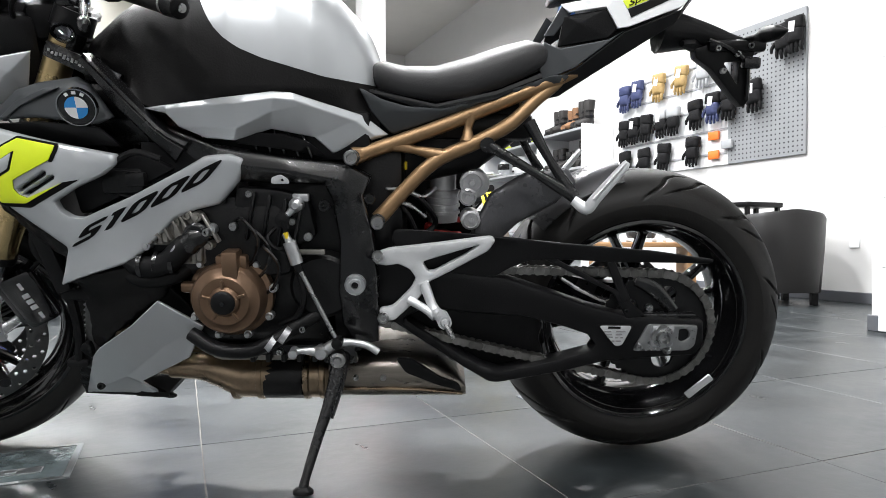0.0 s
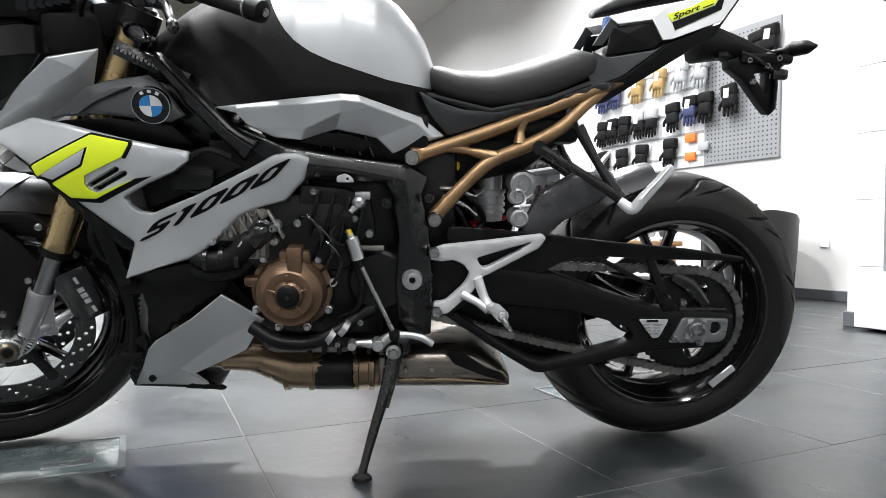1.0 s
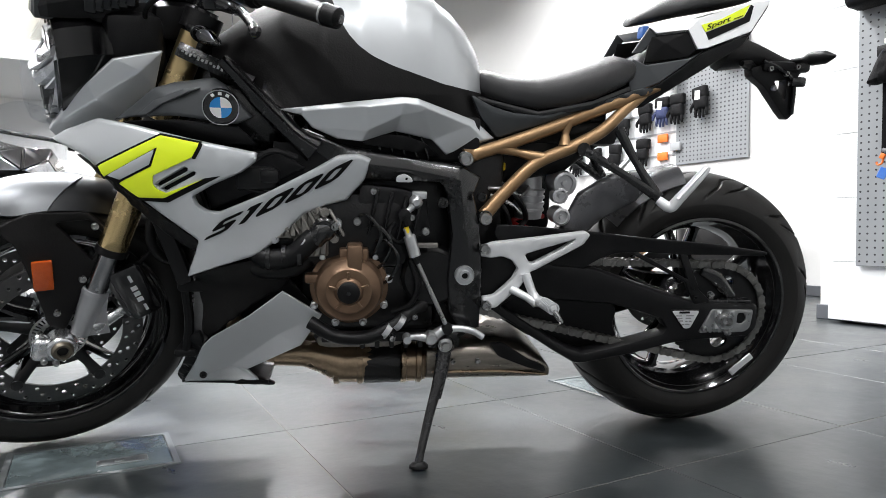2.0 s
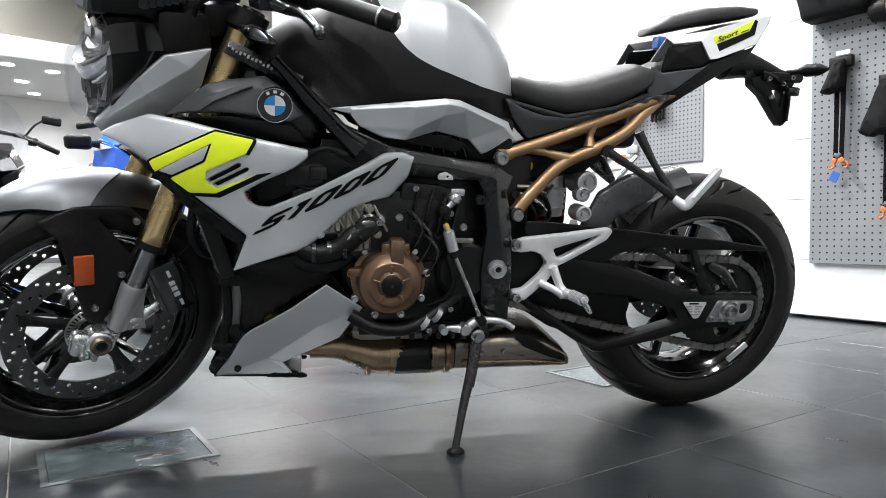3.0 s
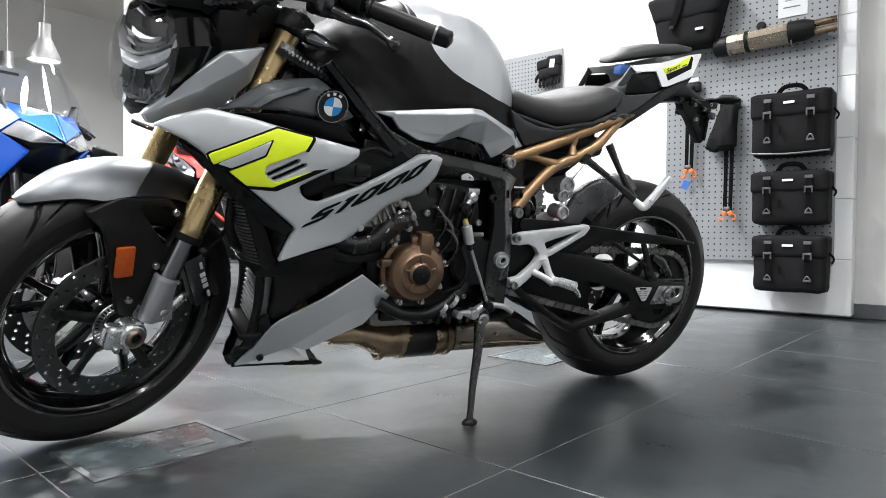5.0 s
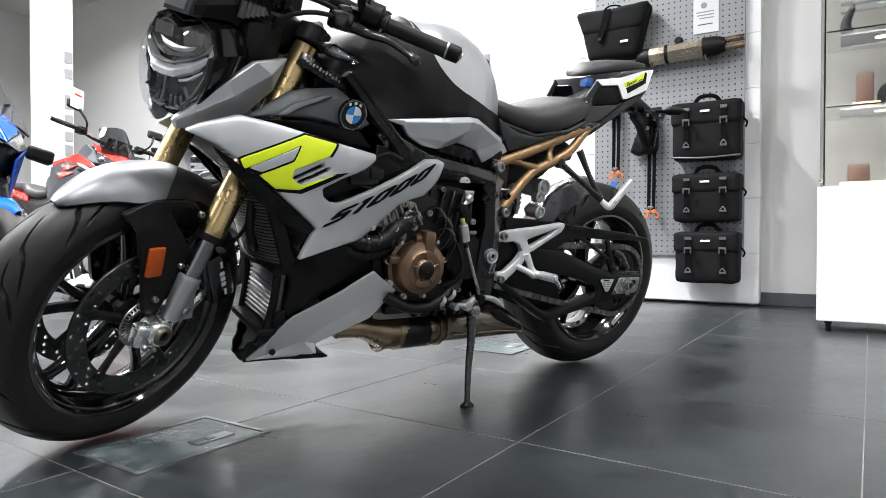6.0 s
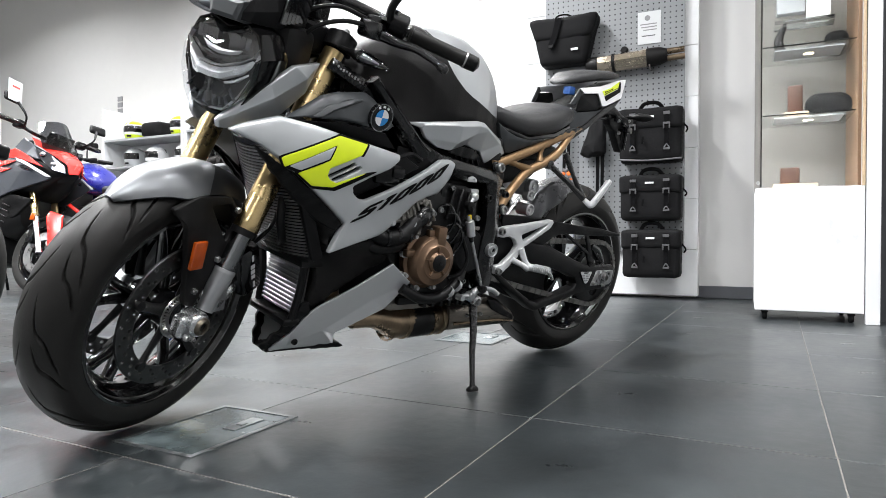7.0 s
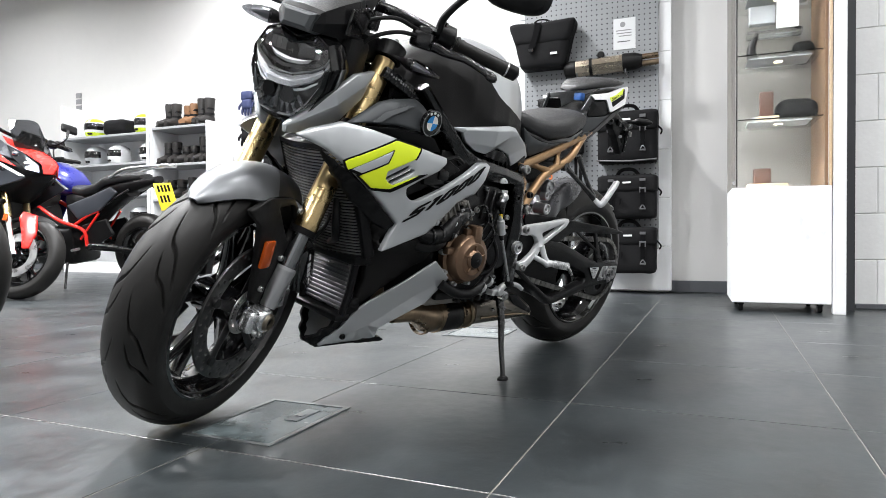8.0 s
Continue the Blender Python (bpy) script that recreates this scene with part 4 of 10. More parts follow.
# turn signals
for sy in (-1, 1):
    a0, a1 = (Vector((-1.172, -0.140, 0.918)), Vector((-1.156, -0.246, 0.906))) if sy < 0 else (Vector((-1.195, 0.160, 0.921)), Vector((-1.248, 0.250, 0.919)))
    d = a1 - a0
    sg = bp("turn_signal", tube([a0 - d * 0.15, a0 + d * 0.08, a0 + d * 0.26, a0 + d * 0.40], [0.006, 0.008, 0.017, 0.0185], 14, 6, 0.8), BLACK_SATIN, None, "front turn signal with smoked lens on a short stalk", m=STEER)
    bp("signal_reflector", tube([a0 + d * 0.36, a0 + d * 0.56, a0 + d * 0.78], [0.014, 0.010, 0.003], 8, 2, 0.8), FIN_METAL, sg, m=STEER)
    bp("signal_lens", tube([a0 + d * 0.34, a0 + d * 0.40, a0 + d * 0.62, a0 + d * 0.88, a1, a1 + d * 0.02], [0.0188, 0.0190, 0.0172, 0.0105, 0.004, 0.001], 16, 4, 0.8), SMOKE, sg, "smoked turn signal lens", m=STEER)

# yokes, handlebar and controls
for z0, nm in ((0.925, "upper_yoke"), (0.725, "lower_yoke")):
    c0 = HEAD + AXIS * ((z0 - HEAD.z) / AXIS.z)
    bp(nm, join(*[tube([c0 + Vector((0.010, sy * 0.105, 0)) - AXIS * 0.018, c0 + Vector((0.010, sy * 0.105, 0)) + AXIS * 0.018], 0.036, 20, 1) for sy in (-1, 1)],
                tube([c0 + Vector((0.0, -0.10, 0)), c0 + Vector((0.028, 0, 0)), c0 + Vector((0.0, 0.10, 0))], [0.018, 0.032, 0.018], 12, 6, 0.6)), DARK_PART, None, m=STEER)
for sy in (-1, 1):
    c0 = HEAD + AXIS * 0.725 + Vector((0.012, sy * 0.105, 0))
    cap = bp("fork_cap", tube([c0 - AXIS * 0.10, c0 - AXIS * 0.022, c0 - AXIS * 0.018, c0 - AXIS * 0.004], [0.0262, 0.0262, 0.024, 0.022], 20, 1), BLACK_FRAME, None, "black fork cap with bright adjuster", m=STEER)
    bp("adjuster", tube([c0 - AXIS * 0.005, c0 + AXIS * 0.002, c0 + AXIS * 0.003, c0 + AXIS * 0.008], [0.013, 0.013, 0.008, 0.008], 12, 1), ALLOY, cap, m=STEER)
bar = bp("handlebar", tube([(-1.008, -0.365, 0.974), (-1.068, -0.255, 0.989), (-1.13, -0.15, 1.010), (-1.165, -0.08, 1.018), (-1.17, 0, 1.018), (-1.165, 0.08, 1.018), (-1.13, 0.15, 1.010), (-1.068, 0.255, 0.989), (-1.008, 0.365, 0.974)], 0.0125, 16, 6), BLACK_FRAME, None, "black tubular handlebar", m=STEER)
bp("bar_clamp", join(box(-1.195, -1.14, -0.06, -0.03, 0.96, 1.04, 0.008), box(-1.195, -1.14, 0.03, 0.06, 0.96, 1.04, 0.008), box(-1.20, -1.13, -0.035, 0.035, 0.95, 0.98, 0.008)), BLACK_FRAME, bar, m=STEER)
for sy in (-1, 1):
    g0, g1 = Vector((-1.080, sy * 0.235, 0.992)), Vector((-1.012, sy * 0.358, 0.975))
    d = (g1 - g0).normalized()
    bp("grip", tube([g0, g0 + d * 0.006, g0 + d * 0.007, g1 - d * 0.004, g1], [0.021, 0.021, 0.0168, 0.0172, 0.019], 18, 1), RUBBER, bar, "ribbed rubber grip", m=STEER)
    weight = bp("bar_end_weight", tube([g1, g1 + d * 0.004, g1 + d * 0.03, g1 + d * 0.034], [0.013, 0.019, 0.018, 0.012], 18, 1), BLACK_SATIN, bar, m=STEER)
    bp("bar_end_ring", tube([g1 - d * 0.001, g1 + d * 0.003], 0.0195, 18, 1), STEEL, weight, m=STEER)
    bp("bar_end_screw", tube([g1 + d * 0.0345, g1 + d * 0.037], 0.007, 12, 1), STEEL, weight, m=STEER)
    sw = Vector((-1.090, sy * 0.208, 0.999))
    sb = bp("switch_block", tube([sw - d * 0.022, sw - d * 0.018, sw + d * 0.018, sw + d * 0.022], [0.024, 0.032, 0.032, 0.024], 12, 1, 1.15), BLACK_SATIN, bar, m=STEER)
    bp("switch", join(box(sw.x - 0.03, sw.x - 0.012, sw.y - 0.008, sw.y + 0.008, sw.z + 0.012, sw.z + 0.034, 0.004), box(sw.x + 0.004, sw.x + 0.018, sw.y - 0.012, sw.y + 0.006, sw.z + 0.018, sw.z + 0.03, 0.003)), BLACK_GLOSS, sb, m=STEER)
    piv = Vector((-1.146, sy * 0.178, 0.978))
    perch = bp("lever_perch", join(box(piv.x - 0.024, piv.x + 0.026, piv.y - 0.027, piv.y + 0.027, piv.z - 0.022, piv.z + 0.018, 0.009), box(piv.x - 0.01, piv.x + 0.032, piv.y - 0.016, piv.y + 0.016, piv.z + 0.010, piv.z + 0.030, 0.006)), BLACK_FRAME, bar, m=STEER)
    bp("perch_bolt", lathe([(0, 0.0), (0.010, 0.0), (0.010, 0.006), (0.004, 0.006), (0.004, 0.003), (0, 0.003)], 14, Matrix.Translation((piv.x + 0.012, piv.y + sy * 0.014, piv.z + 0.026)) @ pose(0, 0, 0, 90)), STEEL, perch, m=STEER)
    bp("lever", tube([Vector((-1.152, sy * 0.178, 0.974)), Vector((-1.138, sy * 0.205, 0.970)), Vector((-1.125, sy * 0.235, 0.965)), Vector((-1.128, sy * 0.29, 0.964)), Vector((-1.131, sy * 0.344, 0.950)), Vector((-1.132, sy * 0.356, 0.946)), Vector((-1.132, sy * 0.368, 0.942)), Vector((-1.132, sy * 0.376, 0.940))], [0.013, 0.013, 0.011, 0.009, 0.0075, 0.011, 0.011, 0.005], 14, 4, 0.8), BLACK_FRAME, bar, "black anodised lever with ball end", m=STEER)
    mirror = bp("mirror_arm", tube([Vector((-1.125, sy * 0.20, 1.005)), Vector((-1.145, sy * 0.215, 1.045)), Vector((-1.155, sy * 0.26, 1.10)), Vector((-1.175, sy * 0.33, 1.135))], [0.010, 0.009, 0.008, 0.009], 10, 6), BLACK_SATIN, bar, "black mirror arm", m=STEER)
    mh = loft([ring_x(-1.215, 1.130, 0.040, 0.02, 0.022, 2.4, 24, sy * 0.37), ring_x(-1.205, 1.130, 0.072, 0.034, 0.036, 2.5, 24, sy * 0.372), ring_x(-1.188, 1.130, 0.080, 0.040, 0.042, 2.6, 24, sy * 0.374), ring_x(-1.178, 1.130, 0.078, 0.039, 0.041, 2.6, 24, sy * 0.374)])
    bp("mirror_head", mh, BLACK_SATIN, mirror, m=STEER)
bp("ignition_block", join(box(-1.225, -1.135, -0.08, 0.08, 0.885, 0.955, 0.02), lathe([(0, 0.0), (0.022, 0.0), (0.022, 0.045), (0, 0.047)], 18, Matrix.Translation((-1.15, 0, 0.93)) @ pose(0, 0, 0, 90))), BLACK_SATIN, None, "black ignition lock block", m=STEER)
bp("reservoir", lathe([(0, 0.0), (0.022, 0.0), (0.024, 0.03), (0.026, 0.032), (0.026, 0.04), (0, 0.042)], 20, Matrix.Translation((-1.19, 0.17, 1.005)) @ pose(0, 0, 0, 90)), BLACK_SATIN, bar, m=STEER)
for k, pts in enumerate(([(-1.15, -0.16, 0.995), (-1.22, -0.12, 1.0), (-1.25, -0.06, 0.96), (-1.22, -0.03, 0.88)], [(-1.12, -0.19, 0.98), (-1.21, -0.14, 0.975), (-1.24, -0.08, 0.93), (-1.20, -0.05, 0.85)], [(-1.15, 0.16, 0.995), (-1.23, 0.11, 1.0), (-1.26, 0.05, 0.95), (-1.21, 0.03, 0.86)])):
    bp("cable", tube(pts, 0.005, 8), BLACK_SATIN, bar, m=STEER)

# beak panels beside the lamp
BEAK = [(-1.414, -0.040, 0.716), (-1.410, -0.046, 0.727), (-1.385, -0.074, 0.768), (-1.350, -0.098, 0.812), (-1.305, -0.117, 0.858), (-1.222, -0.118, 0.874), (-1.237, -0.108, 0.804), (-1.287, -0.093, 0.749), (-1.332, -0.071, 0.720), (-1.381, -0.045, 0.700), (-1.402, -0.036, 0.699),
        (-1.395, -0.064, 0.738), (-1.340, -0.106, 0.786), (-1.262, -0.122, 0.838)]
BEAK_FACES = [(0, 1, 11), (1, 2, 11), (2, 3, 12, 11), (3, 4, 13, 12), (4, 5, 13), (5, 6, 13), (13, 6, 7, 12), (12, 7, 8, 11), (11, 8, 9), (11, 9, 10, 0)]
for sy in (-1, 1):
    crisp("beak_panel", BEAK if sy < 0 else flip(BEAK), BEAK_FACES, SILVER, None, "silver painted headlamp side panel", sy, 0.012, 0.003, STEER)
# ---- bodywork ----
SPAR_FRONT = [(-1.136, 0.122, 0.855), (-1.126, 0.127, 0.850), (-1.050, 0.137, 0.817), (-1.000, 0.146, 0.795)]
LABEL = [(-1.128, -0.1325, 0.8505), (-1.050, -0.1435, 0.817)]
BODY = [(-1.364, -0.150, 0.685), (-1.335, -0.150, 0.702), (-1.270, -0.170, 0.725), (-1.200, -0.200, 0.715), (-1.102, -0.215, 0.694), (-0.985, -0.228, 0.672), (-0.987, -0.228, 0.657), (-1.012, -0.228, 0.637),
        (-1.063, -0.220, 0.614), (-1.102, -0.215, 0.591), (-1.096, -0.212, 0.574), (-1.080, -0.210, 0.563), (-1.059, -0.210, 0.561), (-0.971, -0.210, 0.599), (-0.886, -0.200, 0.643), (-0.842, -0.195, 0.669), (-0.803, -0.190, 0.672), (-0.779, -0.185, 0.663),
        (-0.792, -0.185, 0.622), (-0.827, -0.185, 0.582), (-0.867, -0.190, 0.573), (-0.905, -0.190, 0.557), (-0.948, -0.190, 0.514), (-0.991, -0.190, 0.477), (-1.067, -0.185, 0.453), (-1.129, -0.180, 0.430),
        (-1.101, -0.190, 0.504), (-1.190, -0.198, 0.577), (-1.246, -0.188, 0.622), (-1.307, -0.165, 0.662)]
SLOTS = [[(-1.1655, 0.6126), (-1.1104, 0.6442), (-1.1055, 0.6423), (-1.1069, 0.6373), (-1.1609, 0.6076), (-1.1659, 0.6085)], [(-1.1560, 0.6047), (-1.0958, 0.6376), (-1.0920, 0.6347), (-1.0943, 0.6306), (-1.1493, 0.5999), (-1.1554, 0.6007)]]
body_y = even_skin(BODY)


def on_body(flat, lift, name, mat, parent, step=0.012):
    """Lays a flat (x, z) outline on the fairing as a film of paint."""
    out = [(x, body_y(x, z), z) for x, z in flat]
    return bp(name, shell(out, 0.002, 0.0006, 0, step, y_at=lambda x, z: body_y(x, z) - lift, corner=0.0015), mat, parent)


for sy in (-1, 1):
    fairing = bp("side_fairing", shell(BODY if sy < 0 else flip(BODY), 0.012, 0.0065, 0.0, 0.02, SLOTS, sy, y_at=body_y if sy < 0 else (lambda x, z: -body_y(x, z)), corner=0.004), SILVER, None, "silver side fairing with lime emblem" if sy < 0 else "")
    if sy < 0:
        left_fairing = fairing
on_body([(-1.2608, 0.6211), (-1.1559, 0.6787), (-1.1689, 0.6446), (-1.2332, 0.6115)], 0.0036, "emblem_outline", INK, left_fairing)
on_body([(-1.0833, 0.6880), (-1.0760, 0.6860), (-1.0908, 0.6590), (-1.0981, 0.6605)], 0.0012, "emblem_edge", INK, left_fairing)
on_body([(-1.1995, 0.5872), (-1.1525, 0.5875), (-1.0787, 0.6250), (-1.0480, 0.6300), (-1.1455, 0.5785), (-1.1965, 0.5800)], 0.0012, "emblem_edge", INK, left_fairing)
EMBLEM = [(-1.2693, 0.6410), (-1.1501, 0.6994), (-1.0823, 0.6874), (-1.0960, 0.6625), (-1.1673, 0.6276), (-1.1695, 0.6120), (-1.1631, 0.6030), (-1.1474, 0.5965), (-1.0787, 0.6240), (-1.1525, 0.5865), (-1.1995, 0.5862), (-1.2332, 0.6115), (-1.1689, 0.6446), (-1.1559, 0.6787), (-1.2608, 0.6211)]
border = []
for k, (p, q, r) in enumerate(zip(EMBLEM[-1:] + EMBLEM[:-1], EMBLEM, EMBLEM[1:] + EMBLEM[:1])):
    n0, n1 = Vector((p[1] - q[1], q[0] - p[0])).normalized(), Vector((q[1] - r[1], r[0] - q[0])).normalized()
    n = (n0 + n1).normalized()
    border.append(tuple(Vector(q) + n * (0.0 if 3 <= k <= 8 else min(0.008, 0.0036 / max(0.3, n.dot(n0))))))
on_body(border, 0.0012, "emblem_border", INK, left_fairing)
on_body([(-1.2693, 0.6410), (-1.1501, 0.6994), (-1.0823, 0.6874), (-1.0960, 0.6625), (-1.1673, 0.6276), (-1.1695, 0.6120), (-1.1631, 0.6030), (-1.1474, 0.5965), (-1.0787, 0.6240), (-1.1525, 0.5865), (-1.1995, 0.5862), (-1.2332, 0.6115), (-1.1689, 0.6446), (-1.1559, 0.6787), (-1.2608, 0.6211)], 0.0028, "emblem", LIME, left_fairing)
on_body([(-1.2532, 0.6246), (-1.1601, 0.6756), (-1.1716, 0.6475), (-1.2289, 0.6179)], 0.0044, "emblem_inset", SILVER, left_fairing)

on_body([(-1.1750, 0.6060), (-1.1680, 0.6220), (-1.1040, 0.6580), (-1.0840, 0.6340), (-1.0900, 0.6230), (-1.1500, 0.5920)], -0.018, "slot_backing", BLACK_SATIN, left_fairing)

# model lettering along the lower strip: wide, strongly slanted figures
ALONG, UPWARD = Vector((0.900, 0.437)), Vector((0.036, 0.0415))


def figure(name, start, outline, gap=()):
    """One figure of the lettering; u runs along the strip in metres, w from its foot to its top."""
    at = lambda u, w: tuple(Vector((-1.092, 0.504)) + ALONG * (start + u) + UPWARD * w)
    flat, hole = [at(u, w) for u, w in outline], [[at(u, w) for u, w in gap]] if gap else []
    out = [(x, body_y(x, z), z) for x, z in flat]
    return bp(name, shell(out, 0.002, 0.0006, 0, 0.02, hole, y_at=lambda x, z: body_y(x, z) - 0.0024, corner=0.0035), INK, left_fairing)


figure("letter_s", 0.0, [(0, 0), (0.040, 0), (0.050, 0.08), (0.052, 0.50), (0.046, 0.60), (0.0165, 0.60), (0.017, 0.78), (0.050, 0.78), (0.050, 1.0), (0.010, 1.0), (0.001, 0.90), (0.000, 0.50), (0.005, 0.40), (0.035, 0.40), (0.036, 0.22), (0, 0.22)])
figure("figure_one", 0.072, [(0, 0), (0.017, 0), (0.017, 1.0), (-0.012, 1.0), (-0.012, 0.78), (0, 0.78)])
for start in (0.104, 0.164, 0.224):
    figure("figure_nought", start, [(0.008, 0), (0.040, 0), (0.051, 0.12), (0.051, 0.88), (0.043, 1.0), (0.011, 1.0), (0, 0.88), (0, 0.12)], [(0.0165, 0.23), (0.0335, 0.23), (0.0345, 0.77), (0.0175, 0.77)])

FRAME = [(-0.914, -0.178, 0.718), (-0.828, -0.174, 0.684), (-0.700, -0.170, 0.664), (-0.600, -0.158, 0.650), (-0.560, -0.150, 0.628), (-0.574, -0.152, 0.594), (-0.558, -0.150, 0.530), (-0.549, -0.148, 0.440), (-0.550, -0.146, 0.309), (-0.590, -0.148, 0.302), (-0.618, -0.152, 0.345), (-0.624, -0.158, 0.416), (-0.618, -0.162, 0.511), (-0.630, -0.164, 0.590), (-0.643, -0.164, 0.6165), (-0.723, -0.164, 0.617), (-0.798, -0.160, 0.620), (-0.905, -0.166, 0.640), (-0.834, -0.184, 0.655), (-0.701, -0.182, 0.641), (-0.605, -0.173, 0.622), (-0.600, -0.170, 0.560), (-0.586, -0.168, 0.476), (-0.586, -0.162, 0.368)]
FRAME_FACES = [(0, 1, 18, 17), (17, 18, 16), (1, 2, 19, 18), (18, 19, 15, 16), (2, 3, 20, 19), (19, 20, 14, 15), (3, 4, 5, 21, 20), (20, 21, 13, 14), (5, 6, 22, 21), (21, 22, 12, 13), (6, 7, 23, 22), (22, 23, 11, 12), (7, 8, 9, 23), (23, 9, 10, 11)]
BELLY = [(-0.95, -0.1926, 0.405), (-0.876, -0.174, 0.35), (-0.921, -0.14, 0.274), (-1.039, -0.098, 0.205), (-1.016, -0.06, 0.16), (-1.19, -0.03, 0.15), (-1.15, -0.0816, 0.215), (-1.126, -0.1069, 0.263), (-1.105, -0.12, 0.286), (-1.02, -0.1568, 0.345), (-1.15, -0.0611, 0.172), (-1.07, -0.0889, 0.213), (-0.965, -0.1411, 0.3)]
BELLY_FACES = [(5, 6, 10), (6, 7, 8, 11, 10), (8, 9, 12, 11), (9, 0, 1, 12), (5, 10, 11, 4), (4, 11, 3), (11, 12, 2, 3), (12, 1, 2)]
SHROUD = [(-1.250, -0.150, 0.722), (-1.173, -0.165, 0.781), (-1.134, -0.165, 0.793), (-1.066, -0.165, 0.803), (-1.043, -0.170, 0.790), (-0.995, -0.195, 0.735), (-0.968, -0.205, 0.690), (-1.010, -0.190, 0.665), (-1.120, -0.172, 0.690), (-1.200, -0.158, 0.705),
          (-1.215, -0.172, 0.728), (-1.130, -0.192, 0.733), (-1.020, -0.204, 0.722), (-1.150, -0.183, 0.770), (-1.070, -0.185, 0.785)]
SHROUD_FACES = [(0, 1, 13, 10), (1, 2, 3, 14, 13), (3, 4, 14), (10, 13, 11), (13, 14, 12, 11), (14, 4, 5, 12)]
COVER = [(-0.906, -0.186, 0.7555), (-0.815, -0.190, 0.7676), (-0.724, -0.183, 0.779), (-0.693, -0.176, 0.7775), (-0.572, -0.126, 0.738), (-0.529, -0.106, 0.7027),
         (-0.906, -0.192, 0.7475), (-0.785, -0.198, 0.7594), (-0.719, -0.193, 0.768), (-0.687, -0.185, 0.7645), (-0.586, -0.140, 0.7285), (-0.5525, -0.122, 0.700),
         (-0.785, -0.190, 0.716), (-0.724, -0.186, 0.7456), (-0.680, -0.178, 0.7548),
         (-0.908, -0.183, 0.7404), (-0.8896, -0.180, 0.7183), (-0.8439, -0.176, 0.6986), (-0.7973, -0.171, 0.6943), (-0.7345, -0.160, 0.7143), (-0.6605, -0.140, 0.699), (-0.6301, -0.130, 0.6689), (-0.950, -0.180, 0.750)]
COVER_FACES = [(22, 0, 6, 15), (0, 1, 7, 6), (1, 2, 8, 7), (2, 3, 9, 8), (3, 4, 10, 9), (4, 5, 11, 10), (6, 7, 12, 16, 15), (12, 18, 17, 16), (7, 8, 13, 12), (8, 9, 14, 13), (12, 13, 19, 18), (13, 14, 20, 19), (14, 9, 10, 20), (10, 11, 21, 20), (11, 5, 21)]
for sy in (-1, 1):
    f = (lambda o: o) if sy < 0 else flip
    # black edge trim and side duct below the fairing
    bp("edge_trim", shell(f([(-1.318, -0.160, 0.662), (-1.248, -0.180, 0.618), (-1.190, -0.190, 0.574), (-1.101, -0.184, 0.502), (-1.112, -0.172, 0.480), (-1.160, -0.160, 0.505), (-1.215, -0.152, 0.552), (-1.268, -0.146, 0.608)]), 0.012, 0.005, 0.0, side=sy), BLACK_SATIN)
    bp("radiator_shroud", shell(f([(-1.262, -0.140, 0.614), (-1.210, -0.148, 0.556), (-1.155, -0.158, 0.508), (-1.108, -0.170, 0.482), (-1.124, -0.168, 0.440), (-1.060, -0.172, 0.452), (-0.985, -0.174, 0.470), (-0.925, -0.165, 0.450), (-0.950, -0.155, 0.402), (-0.995, -0.142, 0.376), (-1.075, -0.116, 0.310), (-1.112, -0.100, 0.276),
                                 (-1.128, -0.100, 0.292), (-1.118, -0.116, 0.350), (-1.128, -0.122, 0.410), (-1.146, -0.126, 0.470), (-1.192, -0.130, 0.538)]), 0.012, 0.006, 0.003, side=sy), MATT_BLACK, None, "matt black radiator side shroud")
    for slot in (((-1.206, -0.168, 0.592), (-1.189, -0.171, 0.580), (-1.186, -0.170, 0.566), (-1.202, -0.166, 0.577)), ((-1.182, -0.172, 0.573), (-1.080, -0.184, 0.510), (-1.094, -0.178, 0.492), (-1.178, -0.168, 0.558))):
        c4 = sum((Vector(p) for p in slot), Vector()) / 4
        rim = [Vector(p) + Vector((0, 0.004, 0)) for p in slot] + [Vector(p) - Vector((0, 0.006, 0)) for p in slot] + [c4.lerp(Vector(p), 0.84) - Vector((0, 0.006, 0)) for p in slot] + [c4.lerp(Vector(p), 0.80) + Vector((0, 0.008, 0)) for p in slot]
        rim = [(p.x, p.y if sy < 0 else -p.y, p.z) for p in rim]
        sl_rim = bp("vent_rim", (rim, [(r + k, r + (k + 1) % 4, r + 4 + (k + 1) % 4, r + 4 + k) for r in (0, 4, 8) for k in range(4)]), BLACK_GLOSS, smooth=False)
        for q in range(1, 5 if slot[0][0] > -1.19 else 2):
            a0, a1 = Vector(slot[0]).lerp(Vector(slot[1]), q / 5), Vector(slot[3]).lerp(Vector(slot[2]), q / 5)
            bp("vent_slat", tube([(p.x, sy * (-p.y - 0.003), p.z) for p in (c4.lerp(a0, 0.9), c4.lerp(a1, 0.9))], 0.0022, 6, 1), BLACK_GLOSS, sl_rim)
    # belly pan
    pan = crisp("belly_pan", f(BELLY), BELLY_FACES, SILVER, None, "silver angular belly pan", sy, 0.008, 0.0025)
    bp("belly_fin", shell(f([(-1.050, -0.066, 0.184), (-0.985, -0.066, 0.157), (-0.990, -0.060, 0.151), (-1.080, -0.052, 0.152)]), 0.008, 0.003, 0, side=sy), BLACK_SATIN, pan)
    bp("belly_edge", shell(f([(-1.192, -0.026, 0.150), (-1.150, -0.078, 0.216), (-1.122, -0.112, 0.272), (-1.128, -0.114, 0.300), (-1.145, -0.108, 0.290), (-1.172, -0.075, 0.222), (-1.205, -0.022, 0.165)]), 0.010, 0.003, 0, side=sy), BLACK_SATIN, pan)
